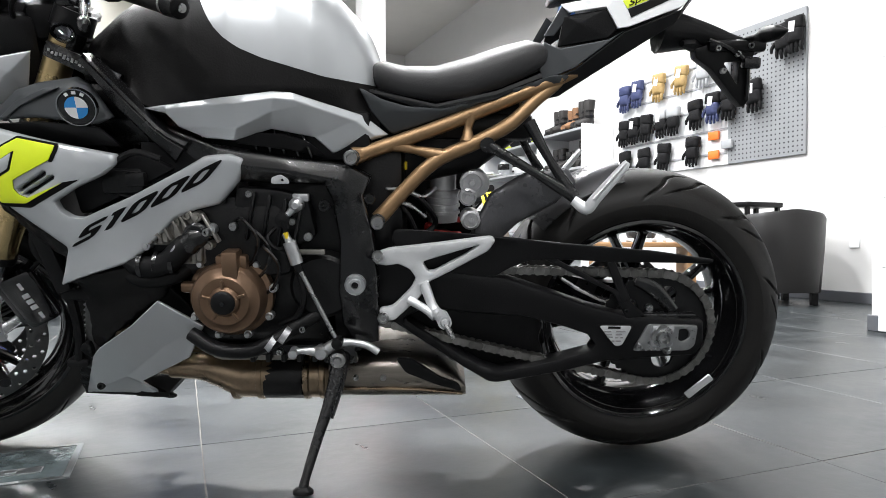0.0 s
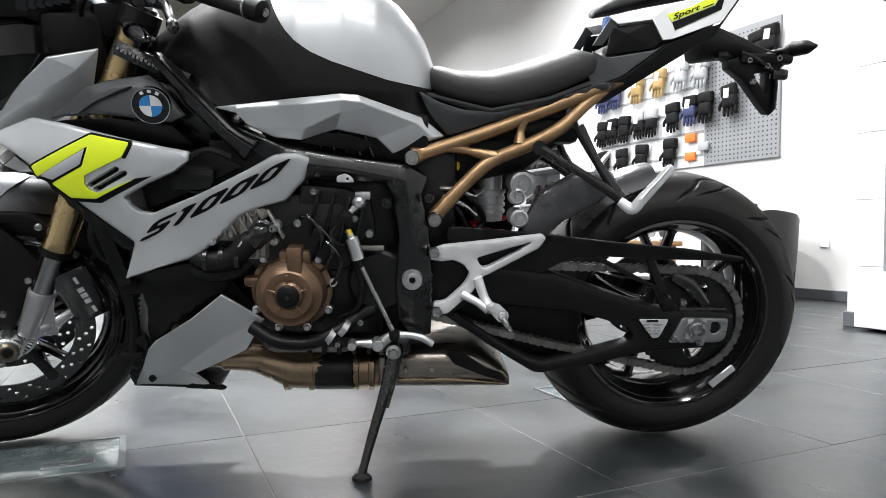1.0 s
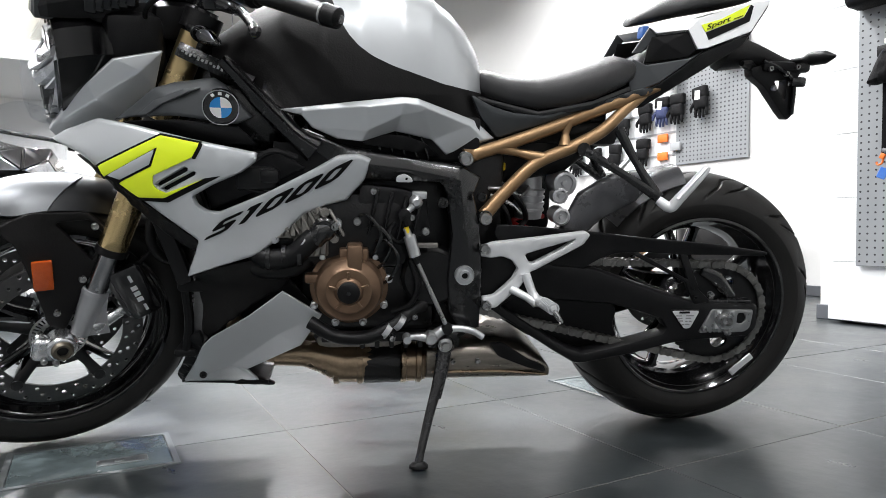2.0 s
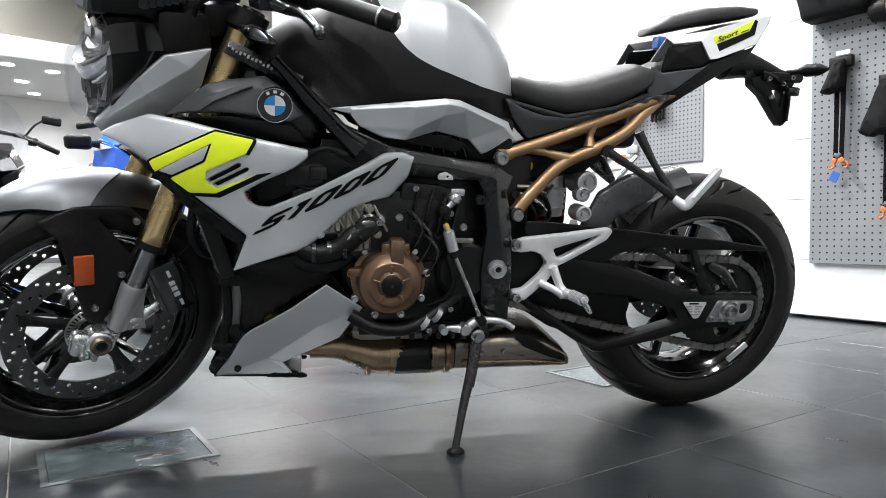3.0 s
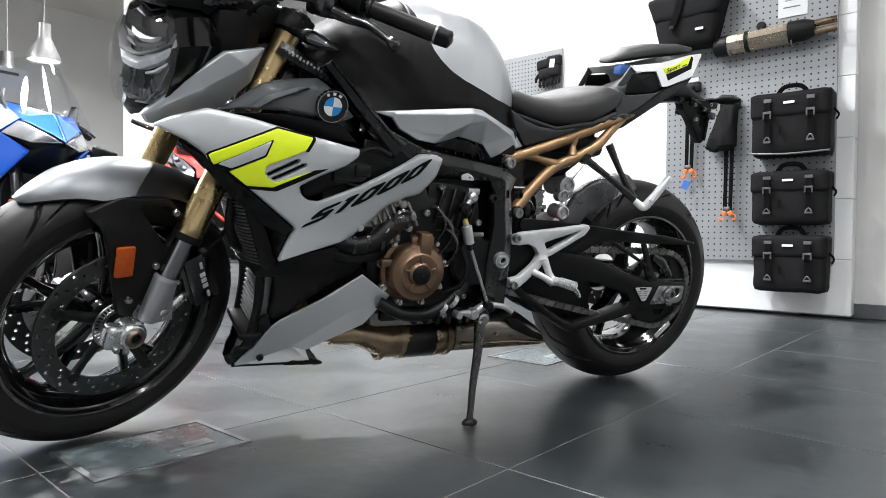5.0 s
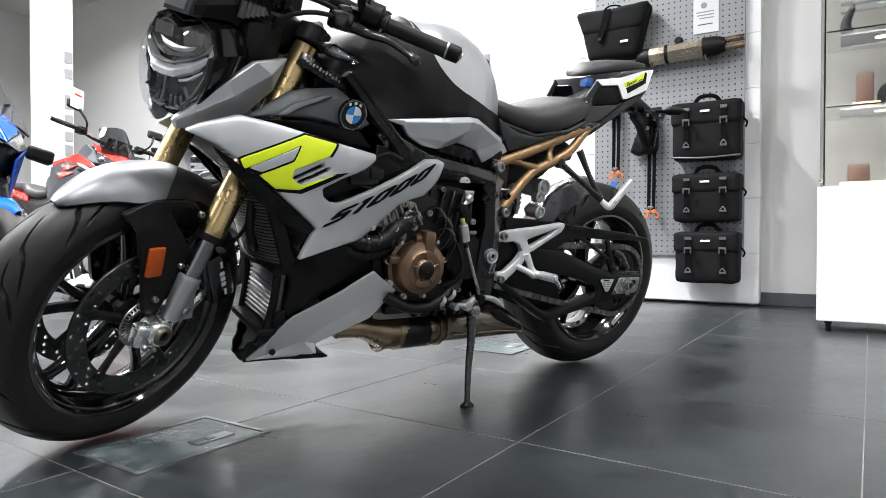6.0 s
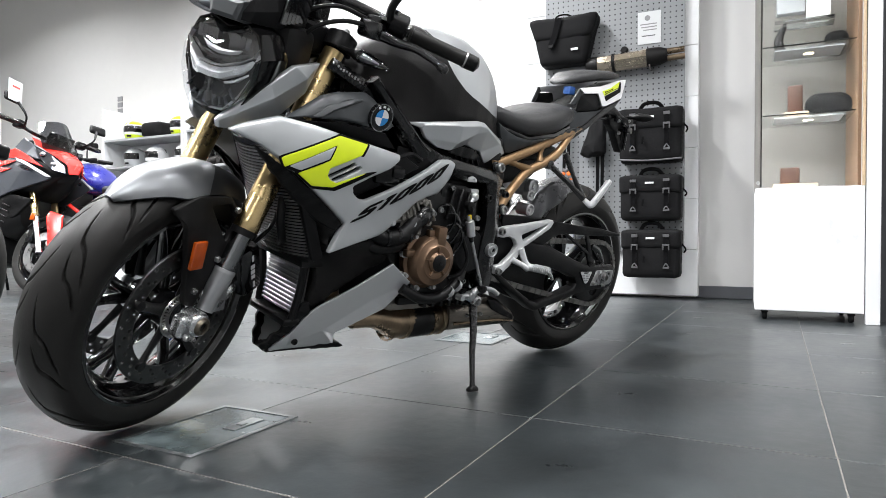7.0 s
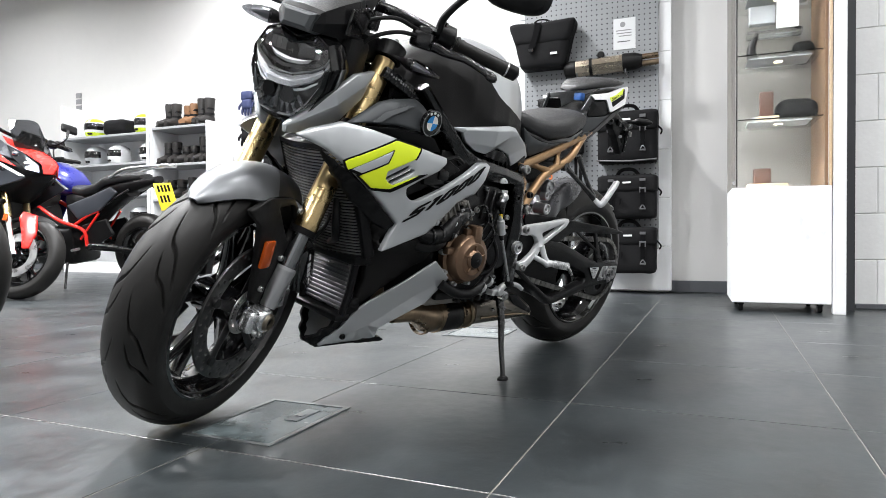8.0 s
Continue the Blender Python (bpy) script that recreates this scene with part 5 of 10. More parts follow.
    bp("belly_rivet", moved(bolt(0.008), pose(-1.135, sy * 0.070, 0.185, 0, 0, 0 if sy < 0 else 180)), DARK_PART, pan)
    # graphite airbox shroud with a round badge
    sh = crisp("air_shroud", f(SHROUD[:6] + SHROUD[10:]), [tuple(i if i < 6 else i - 4 for i in q) for q in SHROUD_FACES], GREY_PAINT, None, "graphite grey air intake shroud", sy, 0.010, 0.007)
    crisp("shroud_ridge", f([(-1.200, -0.176, 0.7325), (-1.167, -0.180, 0.760), (-1.110, -0.188, 0.7825), (-1.085, -0.190, 0.783), (-1.112, -0.193, 0.770), (-1.152, -0.190, 0.752), (-1.180, -0.186, 0.733)]), [(0, 1, 5, 6), (1, 2, 4, 5), (2, 3, 4)], GREY_PAINT, sh, "", sy, 0.008, 0.003)
    crisp("shroud_skirt", f([(SHROUD[0][0] + 0.004, -0.150, 0.716), SHROUD[9], (SHROUD[10][0], -0.166, 0.722), (-1.130, -0.184, 0.727), (-1.020, -0.196, 0.717), (-0.985, -0.192, 0.684), (-1.120, -0.166, 0.686)]), [(0, 2, 1), (2, 3, 6, 1), (3, 4, 5, 6)], BLACK_SATIN, sh, "", sy, 0.008, 0.003)
    bm_ = (pose(-1.046, sy * 0.205, 0.751, 14, 0, 6) if sy < 0 else pose(-1.046, 0.205, 0.751, -14, 0, 174)) @ Matrix.Scale(0.87, 4)
    badge = bp("badge", moved(lathe([(0, -0.004), (0.033, -0.004), (0.0345, -0.006), (0.0365, -0.004), (0.037, 0.006), (0, 0.006)], 40), bm_), BLACK_GLOSS, sh, "round black, blue and white emblem")
    bp("badge_ring", moved(lathe([(0.0345, -0.0066), (0.0365, -0.0066), (0.0365, -0.004), (0.0345, -0.004)], 40, closed=True), bm_), CHROME, badge)
    for q in range(4):
        fan = [(0, -0.0062, 0)] + [(0.0215 * math.cos(radians(90 * q + 9 * k)), -0.0062, 0.0215 * math.sin(radians(90 * q + 9 * k))) for k in range(11)]
        bp("badge_field", moved((fan, [(0, k, k + 1) for k in range(1, 11)]), bm_), BADGE_BLUE if q % 2 else BADGE_WHITE, badge, smooth=False)
    for q, w in ((120, 0.006), (90, 0.007), (60, 0.007)):
        a = radians(q)
        bp("badge_mark", moved(box(-w / 2, w / 2, -0.0058, -0.003, -0.003, 0.003), bm_ @ pose(0.0285 * math.cos(a), 0, 0.0285 * math.sin(a), 0, 90 - q)), BADGE_WHITE, badge, smooth=False)

    # main frame spar and swingarm plate
    spar = crisp("frame_spar", f(FRAME), FRAME_FACES, BLACK_FRAME, None, "black cast aluminium frame spar", sy, 0.040, 0.006)
    # curved upper run of the spar, from the steering head down to the side plate
    rail = []
    for (ax, az), (cx, cz), y in zip([(-1.040, 0.842), (-1.010, 0.812), (-0.984, 0.787), (-0.958, 0.762), (-0.935, 0.739), (-0.914, 0.718), (-0.896, 0.7055), (-0.870, 0.695)], [(-1.056, 0.826), (-1.0315, 0.7996), (-1.014, 0.777), (-0.997, 0.7544), (-0.972, 0.730), (-0.949, 0.7073), (-0.928, 0.686), (-0.900, 0.655)], (0.166, 0.170, 0.174, 0.178, 0.181, 0.183, 0.182, 0.178)):
        a, c = Vector((ax, 0, az)), Vector((cx, 0, cz))
        rail.append([(p.x, sy * w, p.z) for p, w in ((a, y - 0.030), (a, y), (a.lerp(c, 0.10), y + 0.010), (a.lerp(c, 0.24), y + 0.0135), (a.lerp(c, 0.34), y + 0.010), (a.lerp(c, 0.40), y + 0.0115), (a.lerp(c, 0.86), y + 0.008), (c, y), (c, y - 0.030))])
    bp("spar_rail", loft(rail), BLACK_FRAME, spar, "", 28)
    bp("spar_front", loft([[(x + dx, sy * (y + dy), z + dz) for dx, dy, dz in ((-0.006, -0.03, -0.012), (-0.006, 0.0, -0.012), (0.0, 0.004, 0.0), (0.006, 0.0, 0.012), (0.006, -0.03, 0.012))] for x, y, z in SPAR_FRONT]), BLACK_FRAME, spar, "", 28)
    for q, (h0, h1) in enumerate(((-0.3, 0.7), (-0.7, 0.2), (-0.8, 0.6), (-0.2, 0.8), (-0.8, 0.8), (-0.6, 0.3), (-0.7, 0.8), (-0.3, 0.7), (-0.8, 0.1), (-0.6, 0.8), (-0.8, 0.4))):
        c = Vector(LABEL[0]).lerp(Vector(LABEL[1]), (q + 0.5) / 11)
        bp("plate_mark", moved(box(-0.0021, 0.0021, -0.001, 0.001, 0.0048 * h0, 0.0048 * h1), pose(c.x, sy * -c.y, c.z, 0, 24, 0)), STEEL, spar, smooth=False)
    for bx, by, bz, br in ((-0.593, 0.158, 0.664, 0.014), (-0.548, 0.150, 0.544, 0.013), (-0.640, 0.176, 0.580, 0.011), (-0.560, 0.160, 0.590, 0.010)):
        bp("frame_bolt", moved(bolt(br, 0.010), pose(bx, sy * by, bz, 0, 0, 0 if sy < 0 else 180)), STEEL if br > 0.012 else BLACK_FRAME, spar)
    crisp("shroud_lower", f([(-1.125, -0.094, 0.300), (-0.950, -0.150, 0.430), (-0.885, -0.138, 0.345), (-1.000, -0.088, 0.240), (-1.115, -0.058, 0.235)]), [(0, 1, 2, 3, 4)], MATT_BLACK, None, "", sy, 0.006, 0.002)
    crisp("duct_panel", f([(-0.961, -0.172, 0.691), (-0.864, -0.176, 0.685), (-0.844, -0.178, 0.642), (-0.965, -0.172, 0.603)]), [(0, 1, 2, 3)], BLACK_SATIN, None, "", sy, 0.006, 0.002)
    bp("pivot_socket", moved(lathe([(0, -0.0045), (0.0068, -0.0045), (0.0068, 0.002), (0, 0.002)], 6), pose(-0.590, sy * 0.168, 0.430, 0, 0, 0 if sy < 0 else 180)), BLACK_SATIN, spar)
    bp("pivot_axle", moved(lathe([(0, -0.002), (0.006, -0.002), (0.007, -0.010), (0.011, -0.010), (0.012, -0.003), (0.017, -0.003), (0.0195, -0.006), (0.020, 0.006), (0, 0.006)], 28), pose(-0.590, sy * 0.168, 0.430, 0, 0, 0 if sy < 0 else 180)), ALLOY, spar)

    # tank covers
    sc = crisp("side_cover", f(COVER), COVER_FACES, SILVER, None, "silver faceted side cover", sy, 0.010, 0.003)
    bp("side_grille", shell(f([(-0.765, -0.165, 0.709), (-0.712, -0.160, 0.706), (-0.672, -0.148, 0.692), (-0.640, -0.128, 0.662), (-0.700, -0.150, 0.676), (-0.800, -0.168, 0.690)]), 0.006, 0.002, 0, side=sy), BLACK_SATIN)

    bp("cover_backing", box(-0.870, -0.560, min(sy * 0.128, sy * 0.100), max(sy * 0.128, sy * 0.100), 0.655, 0.745, 0.010), BLACK_SATIN, sc)
    for q in range(5):
        bp("grille_slat", moved(box(-0.003, 0.003, -0.006, 0.006, -0.024, 0.024, 0.002, 1), pose(-0.770 + 0.024 * q, sy * (0.152 - 0.003 * q), 0.699 - 0.004 * q, 0, -22)), BLACK_GLOSS, sc)
    # seat rail trim, subframe
    bp("seat_trim", shell(f([(-0.582, -0.118, 0.790), (-0.540, -0.118, 0.768), (-0.494, -0.118, 0.755), (-0.428, -0.118, 0.751), (-0.330, -0.116, 0.776), (-0.226, -0.112, 0.812), (-0.190, -0.105, 0.815), (-0.200, -0.104, 0.800), (-0.271, -0.108, 0.786), (-0.452, -0.110, 0.727), (-0.522, -0.106, 0.703), (-0.560, -0.114, 0.745)]), 0.010, 0.004, 0.003, side=sy), GREY_PAINT)
    sub = bp("subframe", join(tube([(-0.592, sy * 0.128, 0.664), (-0.560, sy * 0.118, 0.674), (-0.438, sy * 0.110, 0.716), (-0.271, sy * 0.100, 0.782), (-0.15, sy * 0.085, 0.83)], [0.018, 0.0135, 0.0135, 0.0135, 0.012], 16, 8),
                              tube([(-0.548, sy * 0.132, 0.548), (-0.500, sy * 0.125, 0.600), (-0.441, sy * 0.120, 0.655), (-0.365, sy * 0.118, 0.690), (-0.302, sy * 0.112, 0.724), (-0.253, sy * 0.102, 0.768), (-0.21, sy * 0.09, 0.80)], [0.015, 0.0135, 0.0135, 0.0135, 0.0135, 0.012, 0.011], 16, 8),
                              tube([(-0.525, sy * 0.115, 0.686), (-0.480, sy * 0.115, 0.676), (-0.424, sy * 0.119, 0.664)], [0.013, 0.008, 0.014], 12, 6),
                              tube([(-0.375, sy * 0.108, 0.742), (-0.380, sy * 0.112, 0.716), (-0.381, sy * 0.116, 0.692)], [0.013, 0.0075, 0.014], 12, 6)), BRONZE, None, "bronze painted tubular subframe")
    for bx, by, bz in ((-0.593, 0.140, 0.664), (-0.548, 0.146, 0.546)):
        bp("subframe_washer", moved(bolt(0.0145, 0.006), pose(bx, sy * by, bz, 0, 0, 0 if sy < 0 else 180)), BLACK_FRAME, sub)
        bp("subframe_bolt", moved(bolt(0.0095, 0.011), pose(bx, sy * by, bz, 0, 0, 0 if sy < 0 else 180)), STEEL, sub)
    hang = bp("peg_hanger", join(tube([(-0.341, sy * 0.128, 0.684), (-0.26, sy * 0.140, 0.638), (-0.182, sy * 0.152, 0.592)], [0.010, 0.008, 0.012], 10, 6, 0.7), tube([(-0.268, sy * 0.118, 0.728), (-0.230, sy * 0.135, 0.66), (-0.184, sy * 0.152, 0.592)], [0.012, 0.008, 0.012], 10, 6, 0.7),
                              lathe([(0, -0.008), (0.014, -0.008), (0.014, 0.010), (0, 0.010)], 14, pose(-0.345, sy * 0.125, 0.686))), BLACK_FRAME, None, "black pillion peg hanger")
    peg = bp("pillion_peg", join(tube([(-0.188, sy * 0.160, 0.588), (-0.166, sy * 0.172, 0.575), (-0.150, sy * 0.180, 0.596), (-0.110, sy * 0.185, 0.646), (-0.100, sy * 0.186, 0.660)], [0.009, 0.012, 0.011, 0.009, 0.006], 10, 6, 0.55)), WHITE_ALLOY, hang, "ribbed alloy pillion peg")
    for q in range(9):
        t = q / 8
        bp("rib", moved(box(-0.012, 0.012, -0.010, 0.010, -0.0022, 0.0022, 0.001, 1), pose(-0.150 + 0.040 * t, sy * 0.181, 0.602 + 0.048 * t, 0, -50)), WHITE_ALLOY, peg, smooth=False)
bp("subframe_cover", join(box(-0.56, -0.25, -0.085, 0.085, 0.690, 0.745, 0.02), loft([ring_x(-0.50, 0.66, 0.075, 0.06, 0.06, 4), ring_x(-0.36, 0.68, 0.075, 0.07, 0.05, 4), ring_x(-0.28, 0.74, 0.07, 0.05, 0.05, 4)])), BLACK_SATIN)

# tank: one crowned body; below a falling line it is wrapped in a matt black cover
TX = [-1.090, -1.020, -0.950, -0.880, -0.800, -0.720, -0.660, -0.620, -0.590, -0.565, -0.551, -0.543]


def tank_at(x, grow=0.0):
    hw = float(np.interp(x, TX, [0.080, 0.122, 0.156, 0.176, 0.180, 0.168, 0.149, 0.130, 0.110, 0.090, 0.070, 0.040])) + grow
    top = float(np.interp(x, TX, [0.880, 0.930, 0.968, 0.995, 1.004, 1.000, 0.980, 0.953, 0.922, 0.884, 0.846, 0.820])) + grow
    line = float(np.interp(x, [-0.875, -0.862, -0.850, -0.838, -0.822, -0.803, -0.778, -0.740, -0.690, -0.640, -0.587, -0.543], [1.010, 0.975, 0.945, 0.915, 0.888, 0.868, 0.851, 0.835, 0.8205, 0.806, 0.797, 0.790]))
    return hw, top, line


def tank_arc(x, lo, n, grow=0.0):
    """Points over the tank at x, from the left at height lo across the top to the right."""
    hw, top, _ = tank_at(x, grow)
    e = 2.7
    lo = min(max(lo, 0.785), top - 0.0005)
    a0 = math.asin(min(1.0, max(0.0, (lo - 0.785) / (top - 0.785))) ** (e / 2))
    return [(x, -math.copysign(abs(math.cos(a)) ** (2 / e), math.cos(a)) * hw, 0.785 + math.sin(a) ** (2 / e) * (top - 0.785)) for a in (a0 + (math.pi - 2 * a0) * k / n for k in range(n + 1))]


xs = [float(q) for q in np.linspace(-0.960, -0.546, 56)]
tank = bp("fuel_tank", loft([tank_arc(x, tank_at(x)[2] - 0.03, 40) + [(x, 0.02, 0.76), (x, -0.02, 0.76)] for x in xs] + [[(p[0] + 0.003, p[1] * 0.6, 0.79 + (p[2] - 0.79) * 0.6) for p in tank_arc(xs[-1], 0.76, 40) + [(xs[-1], 0.02, 0.79), (xs[-1], -0.02, 0.79)]]]), SILVER, None, "silver painted fuel tank", 70)
xs = [float(q) for q in np.linspace(-1.085, -0.546, 72)]
low = ([-1.085, -1.040, -0.990, -0.924, -0.820, -0.715, -0.640, -0.575, -0.546], [0.845, 0.810, 0.778, 0.742, 0.752, 0.762, 0.748, 0.725, 0.712], [0.118, 0.132, 0.156, 0.174, 0.174, 0.162, 0.134, 0.108, 0.100])
for sy in (-1, 1):
    rings = []
    for x in xs:
        hw, top, line = tank_at(x, 0.003)
        half = tank_arc(x, min(line, top), 40, 0.003)[:21]
        a0 = half[0]
        zl, yl = float(np.interp(x, low[0], low[1])), float(np.interp(x, low[0], low[2]))
        arc = tank_arc(x, 0.785, 48, 0.003)[:25]
        edge = [p for p in arc if p[2] < min(line, top) - 1e-4]
        path = [Vector((x, -yl, zl))] + [Vector(p) for p in edge] + [Vector(a0)]
        if line > top:
            path.append(Vector((x, 0, top)))
        ln = [0.0]
        for p, q in zip(path, path[1:]):
            ln.append(ln[-1] + (q - p).length)
        ring = []
        for k in range(17):
            u = ln[-1] * k / 16
            ring.append(Vector([float(np.interp(u, ln, [p[c] for p in path])) for c in range(3)]))
        ring += [Vector((p.x, p.y * 0.965, p.z - 0.004)) for p in ring[::-1]]
        rings.append([(p.x, -sy * p.y, p.z) for p in ring])
    bp("tank_cover", loft(rings), MATT_BLACK, None, "matt black tank side cover", 50)
bp("fuel_cap", lathe([(0, 0.012), (0.030, 0.012), (0.036, 0.006), (0.038, -0.01), (0, -0.01)], 32, Matrix.Translation((-0.90, 0, 0.993)) @ pose(0, 0, 0, 90)), BLACK_SATIN, tank)

# seat
sr = []
for x, zc, hw, up, dn in ((-0.566, 0.816, 0.050, 0.012, 0.02), (-0.560, 0.816, 0.076, 0.022, 0.030), (-0.540, 0.810, 0.096, 0.031, 0.036), (-0.50, 0.798, 0.108, 0.034, 0.038), (-0.44, 0.792, 0.122, 0.040, 0.040), (-0.38, 0.800, 0.132, 0.048, 0.040), (-0.32, 0.818, 0.132, 0.050, 0.040), (-0.27, 0.838, 0.122, 0.042, 0.036), (-0.24, 0.848, 0.108, 0.026, 0.03), (-0.228, 0.850, 0.09, 0.012, 0.02)):
    sr.append(ring_x(x, zc, hw, up, dn, 3.0, 40))
seat = bp("rider_seat", loft(sr), SEAT_VINYL, None, "black vinyl rider seat", 70)
bp("seat_base", loft([ring_x(-0.57, 0.782, 0.09, 0.012, 0.02, 4), ring_x(-0.44, 0.752, 0.112, 0.016, 0.012, 4), ring_x(-0.33, 0.776, 0.118, 0.016, 0.016, 4), ring_x(-0.23, 0.815, 0.10, 0.016, 0.016, 4)]), BLACK_GLOSS, seat)

# tail unit
tail = bp("tail_unit", loft([ring_x(-0.26, 0.81, 0.080, 0.03, 0.05, 3), ring_x(-0.20, 0.840, 0.084, 0.045, 0.045, 3), ring_x(-0.12, 0.872, 0.084, 0.050, 0.040, 3), ring_x(-0.04, 0.915, 0.072, 0.05, 0.035, 3), ring_x(0.03, 0.965, 0.050, 0.025, 0.025, 3), ring_x(0.055, 0.990, 0.035, 0.008, 0.010, 3)]), BLACK_SATIN, None, "black tail unit with white side panels", 50)
WHITE_TAIL = [(-0.213, -0.098, 0.937), (-0.100, -0.090, 0.960), (0.010, -0.075, 0.995), (0.066, -0.064, 1.007), (0.064, -0.066, 0.999), (0.012, -0.0958, 0.936), (-0.091, -0.112, 0.897), (-0.112, -0.114, 0.894), (-0.133, -0.106, 0.932), (-0.199, -0.102, 0.922)]


def tail_y(x, z, lift=0.0):
    return -0.090 + 0.0243 * (x + 0.10) + 0.3527 * (z - 0.96) - lift


for sy in (-1, 1):
    f = (lambda o: o) if sy < 0 else flip
    crisp("tail_panel", f(WHITE_TAIL), [(0, 1, 8, 9), (1, 6, 7, 8), (1, 2, 5, 6), (2, 3, 4, 5)], WHITE_PAINT_PART, tail, "white painted tail panel", sy, 0.008, 0.002)
    crisp("tail_inlay", f([(-0.206, -0.094, 0.918), (-0.133, -0.100, 0.929), (-0.120, -0.105, 0.924), (-0.106, -0.107, 0.898), (-0.125, -0.104, 0.878), (-0.215, -0.094, 0.863), (-0.180, -0.101, 0.905)]), [(0, 1, 6), (1, 2, 3, 4, 6), (0, 6, 5), (6, 4, 5)], BLACK_SATIN, tail, "", sy, 0.008, 0.003)
    crisp("tail_skirt", f([(-0.242, -0.096, 0.872), (-0.214, -0.100, 0.860), (-0.125, -0.108, 0.876), (-0.096, -0.112, 0.892), (-0.185, -0.108, 0.825), (-0.243, -0.104, 0.801), (-0.252, -0.100, 0.835)]), [(0, 1, 4, 5, 6), (1, 2, 3, 4)], GREY_PAINT, tail, "", sy, 0.008, 0.003)
    crisp("tail_arm", f([(-0.240, -0.086, 0.884), (-0.222, -0.090, 0.884), (-0.190, -0.097, 0.926), (-0.208, -0.092, 0.939)]), [(0, 1, 2, 3)], GREY_PAINT, tail, "", sy, 0.006, 0.002)
    crisp("tail_flank", f([(-0.272, -0.100, 0.789), (-0.243, -0.104, 0.799), (-0.185, -0.108, 0.823), (-0.096, -0.1115, 0.890), (0.010, -0.095, 0.931), (0.064, -0.064, 0.996), (0.062, -0.058, 0.984), (0.004, -0.082, 0.908), (-0.148, -0.094, 0.815), (-0.210, -0.094, 0.775), (-0.242, -0.094, 0.768)]), [(0, 1, 9, 10), (1, 2, 8, 9), (2, 3, 8), (3, 4, 7, 8), (4, 5, 6, 7)], BLACK_SATIN, tail, "", sy, 0.008, 0.003)
    dec = crisp("lime_flash", f([(x, tail_y(x, z, 0.0015), z) for x, z in ((-0.101, 0.944), (-0.054, 0.959), (0.013, 0.992), (-0.004, 0.966), (-0.093, 0.930))]), [(0, 1, 2, 3, 4)], LIME, tail, "lime decal", sy, 0.003, 0.0004)
    crisp("lime_flash_edge", f([(x, tail_y(x, z, 0.0015), z) for x, z in ((-0.092, 0.929), (-0.003, 0.965), (0.015, 0.992), (0.021, 0.989), (0.009, 0.957), (-0.087, 0.914))]), [(0, 1, 4, 5), (1, 2, 3, 4)], INK, tail, "", sy, 0.003, 0.0004)
    if sy < 0:
        wv, wf = letters("Sport", 0.020, 0.4, 0.0004)
        w0, w1 = min(p.x for p in wv), max(p.x for p in wv)
        ca, sa = math.cos(radians(21.5)), math.sin(radians(21.5))
        flat = [(-0.090 + (p.x - w0) / (w1 - w0) * 0.062 * ca - p.z * 0.66 * sa, 0.9345 + (p.x - w0) / (w1 - w0) * 0.062 * sa + p.z * 0.66 * ca) for p in wv]
        bp("word", ([(x, tail_y(x, z, 0.0024), z) for x, z in flat], wf), INK, dec, smooth=False)
        bar_ = [(-0.028, 0.9605), (-0.006, 0.9690), (-0.007, 0.9665), (-0.029, 0.9580)]
        bp("word_bar", ([(x, tail_y(x, z, 0.0024), z) for x, z in bar_], [(0, 1, 2, 3)]), INK, dec, smooth=False)
pr = []
for x, zc, hw, up, dn in ((-0.222, 0.954, 0.024, 0.006, 0.006), (-0.212, 0.957, 0.040, 0.014, 0.010), (-0.175, 0.969, 0.060, 0.026, 0.014), (-0.10, 0.990, 0.080, 0.024, 0.016), (-0.02, 1.006, 0.074, 0.018, 0.016), (0.032, 1.013, 0.058, 0.011, 0.010), (0.045, 1.014, 0.042, 0.005, 0.005)):
    pr.append(ring_x(x, zc, hw, up, dn, 3.0, 36))
bp("pillion_seat", loft(pr), SEAT_VINYL, None, "black vinyl pillion seat", 70)
bp("seat_key_tag", box(-0.205, -0.175, -0.045, -0.015, 0.918, 0.945, 0.005), BLUE_TAG, None, "blue plastic tag")

# number plate bracket with rear signals
arm = bp("plate_bracket", join(tube([(0.0, 0, 0.905), (0.07, 0, 0.898), (0.15, 0, 0.878), (0.20, 0, 0.872)], [0.045, 0.030, 0.020, 0.014], 10, 6, 1.0), box(0.09, 0.205, -0.035, 0.035, 0.862, 0.885, 0.008)), BLACK_SATIN, None, "black tail bracket without plate")
bp("bracket_plate", shell([(0.066, -0.026, 0.868), (0.100, -0.026, 0.878), (0.178, -0.028, 0.890), (0.188, -0.028, 0.866), (0.174, -0.026, 0.836), (0.184, -0.022, 0.768), (0.174, -0.020, 0.756), (0.156, -0.022, 0.772), (0.104, -0.025, 0.828), (0.070, -0.026, 0.850)], 0.026, 0.003, 0.002, 0.02, [[(0.126, 0.842), (0.156, 0.846), (0.158, 0.800)]], corner=0.004), BLACK_SATIN, arm)
bp("bracket_rail", tube([(0.090, -0.030, 0.884), (0.130, -0.034, 0.868), (0.168, -0.032, 0.838), (0.178, -0.026, 0.770)], 0.005, 8, 5), BLACK_FRAME, arm)
bp("bracket_joint", box(0.158, 0.192, -0.044, -0.020, 0.830, 0.852, 0.005), BLACK_FRAME, arm)
bp("bracket_hook", tube([(0.095, 0.0, 0.872), (0.058, -0.02, 0.876), (0.036, -0.035, 0.876)], [0.009, 0.013, 0.006], 8, 4), BLACK_SATIN, arm)
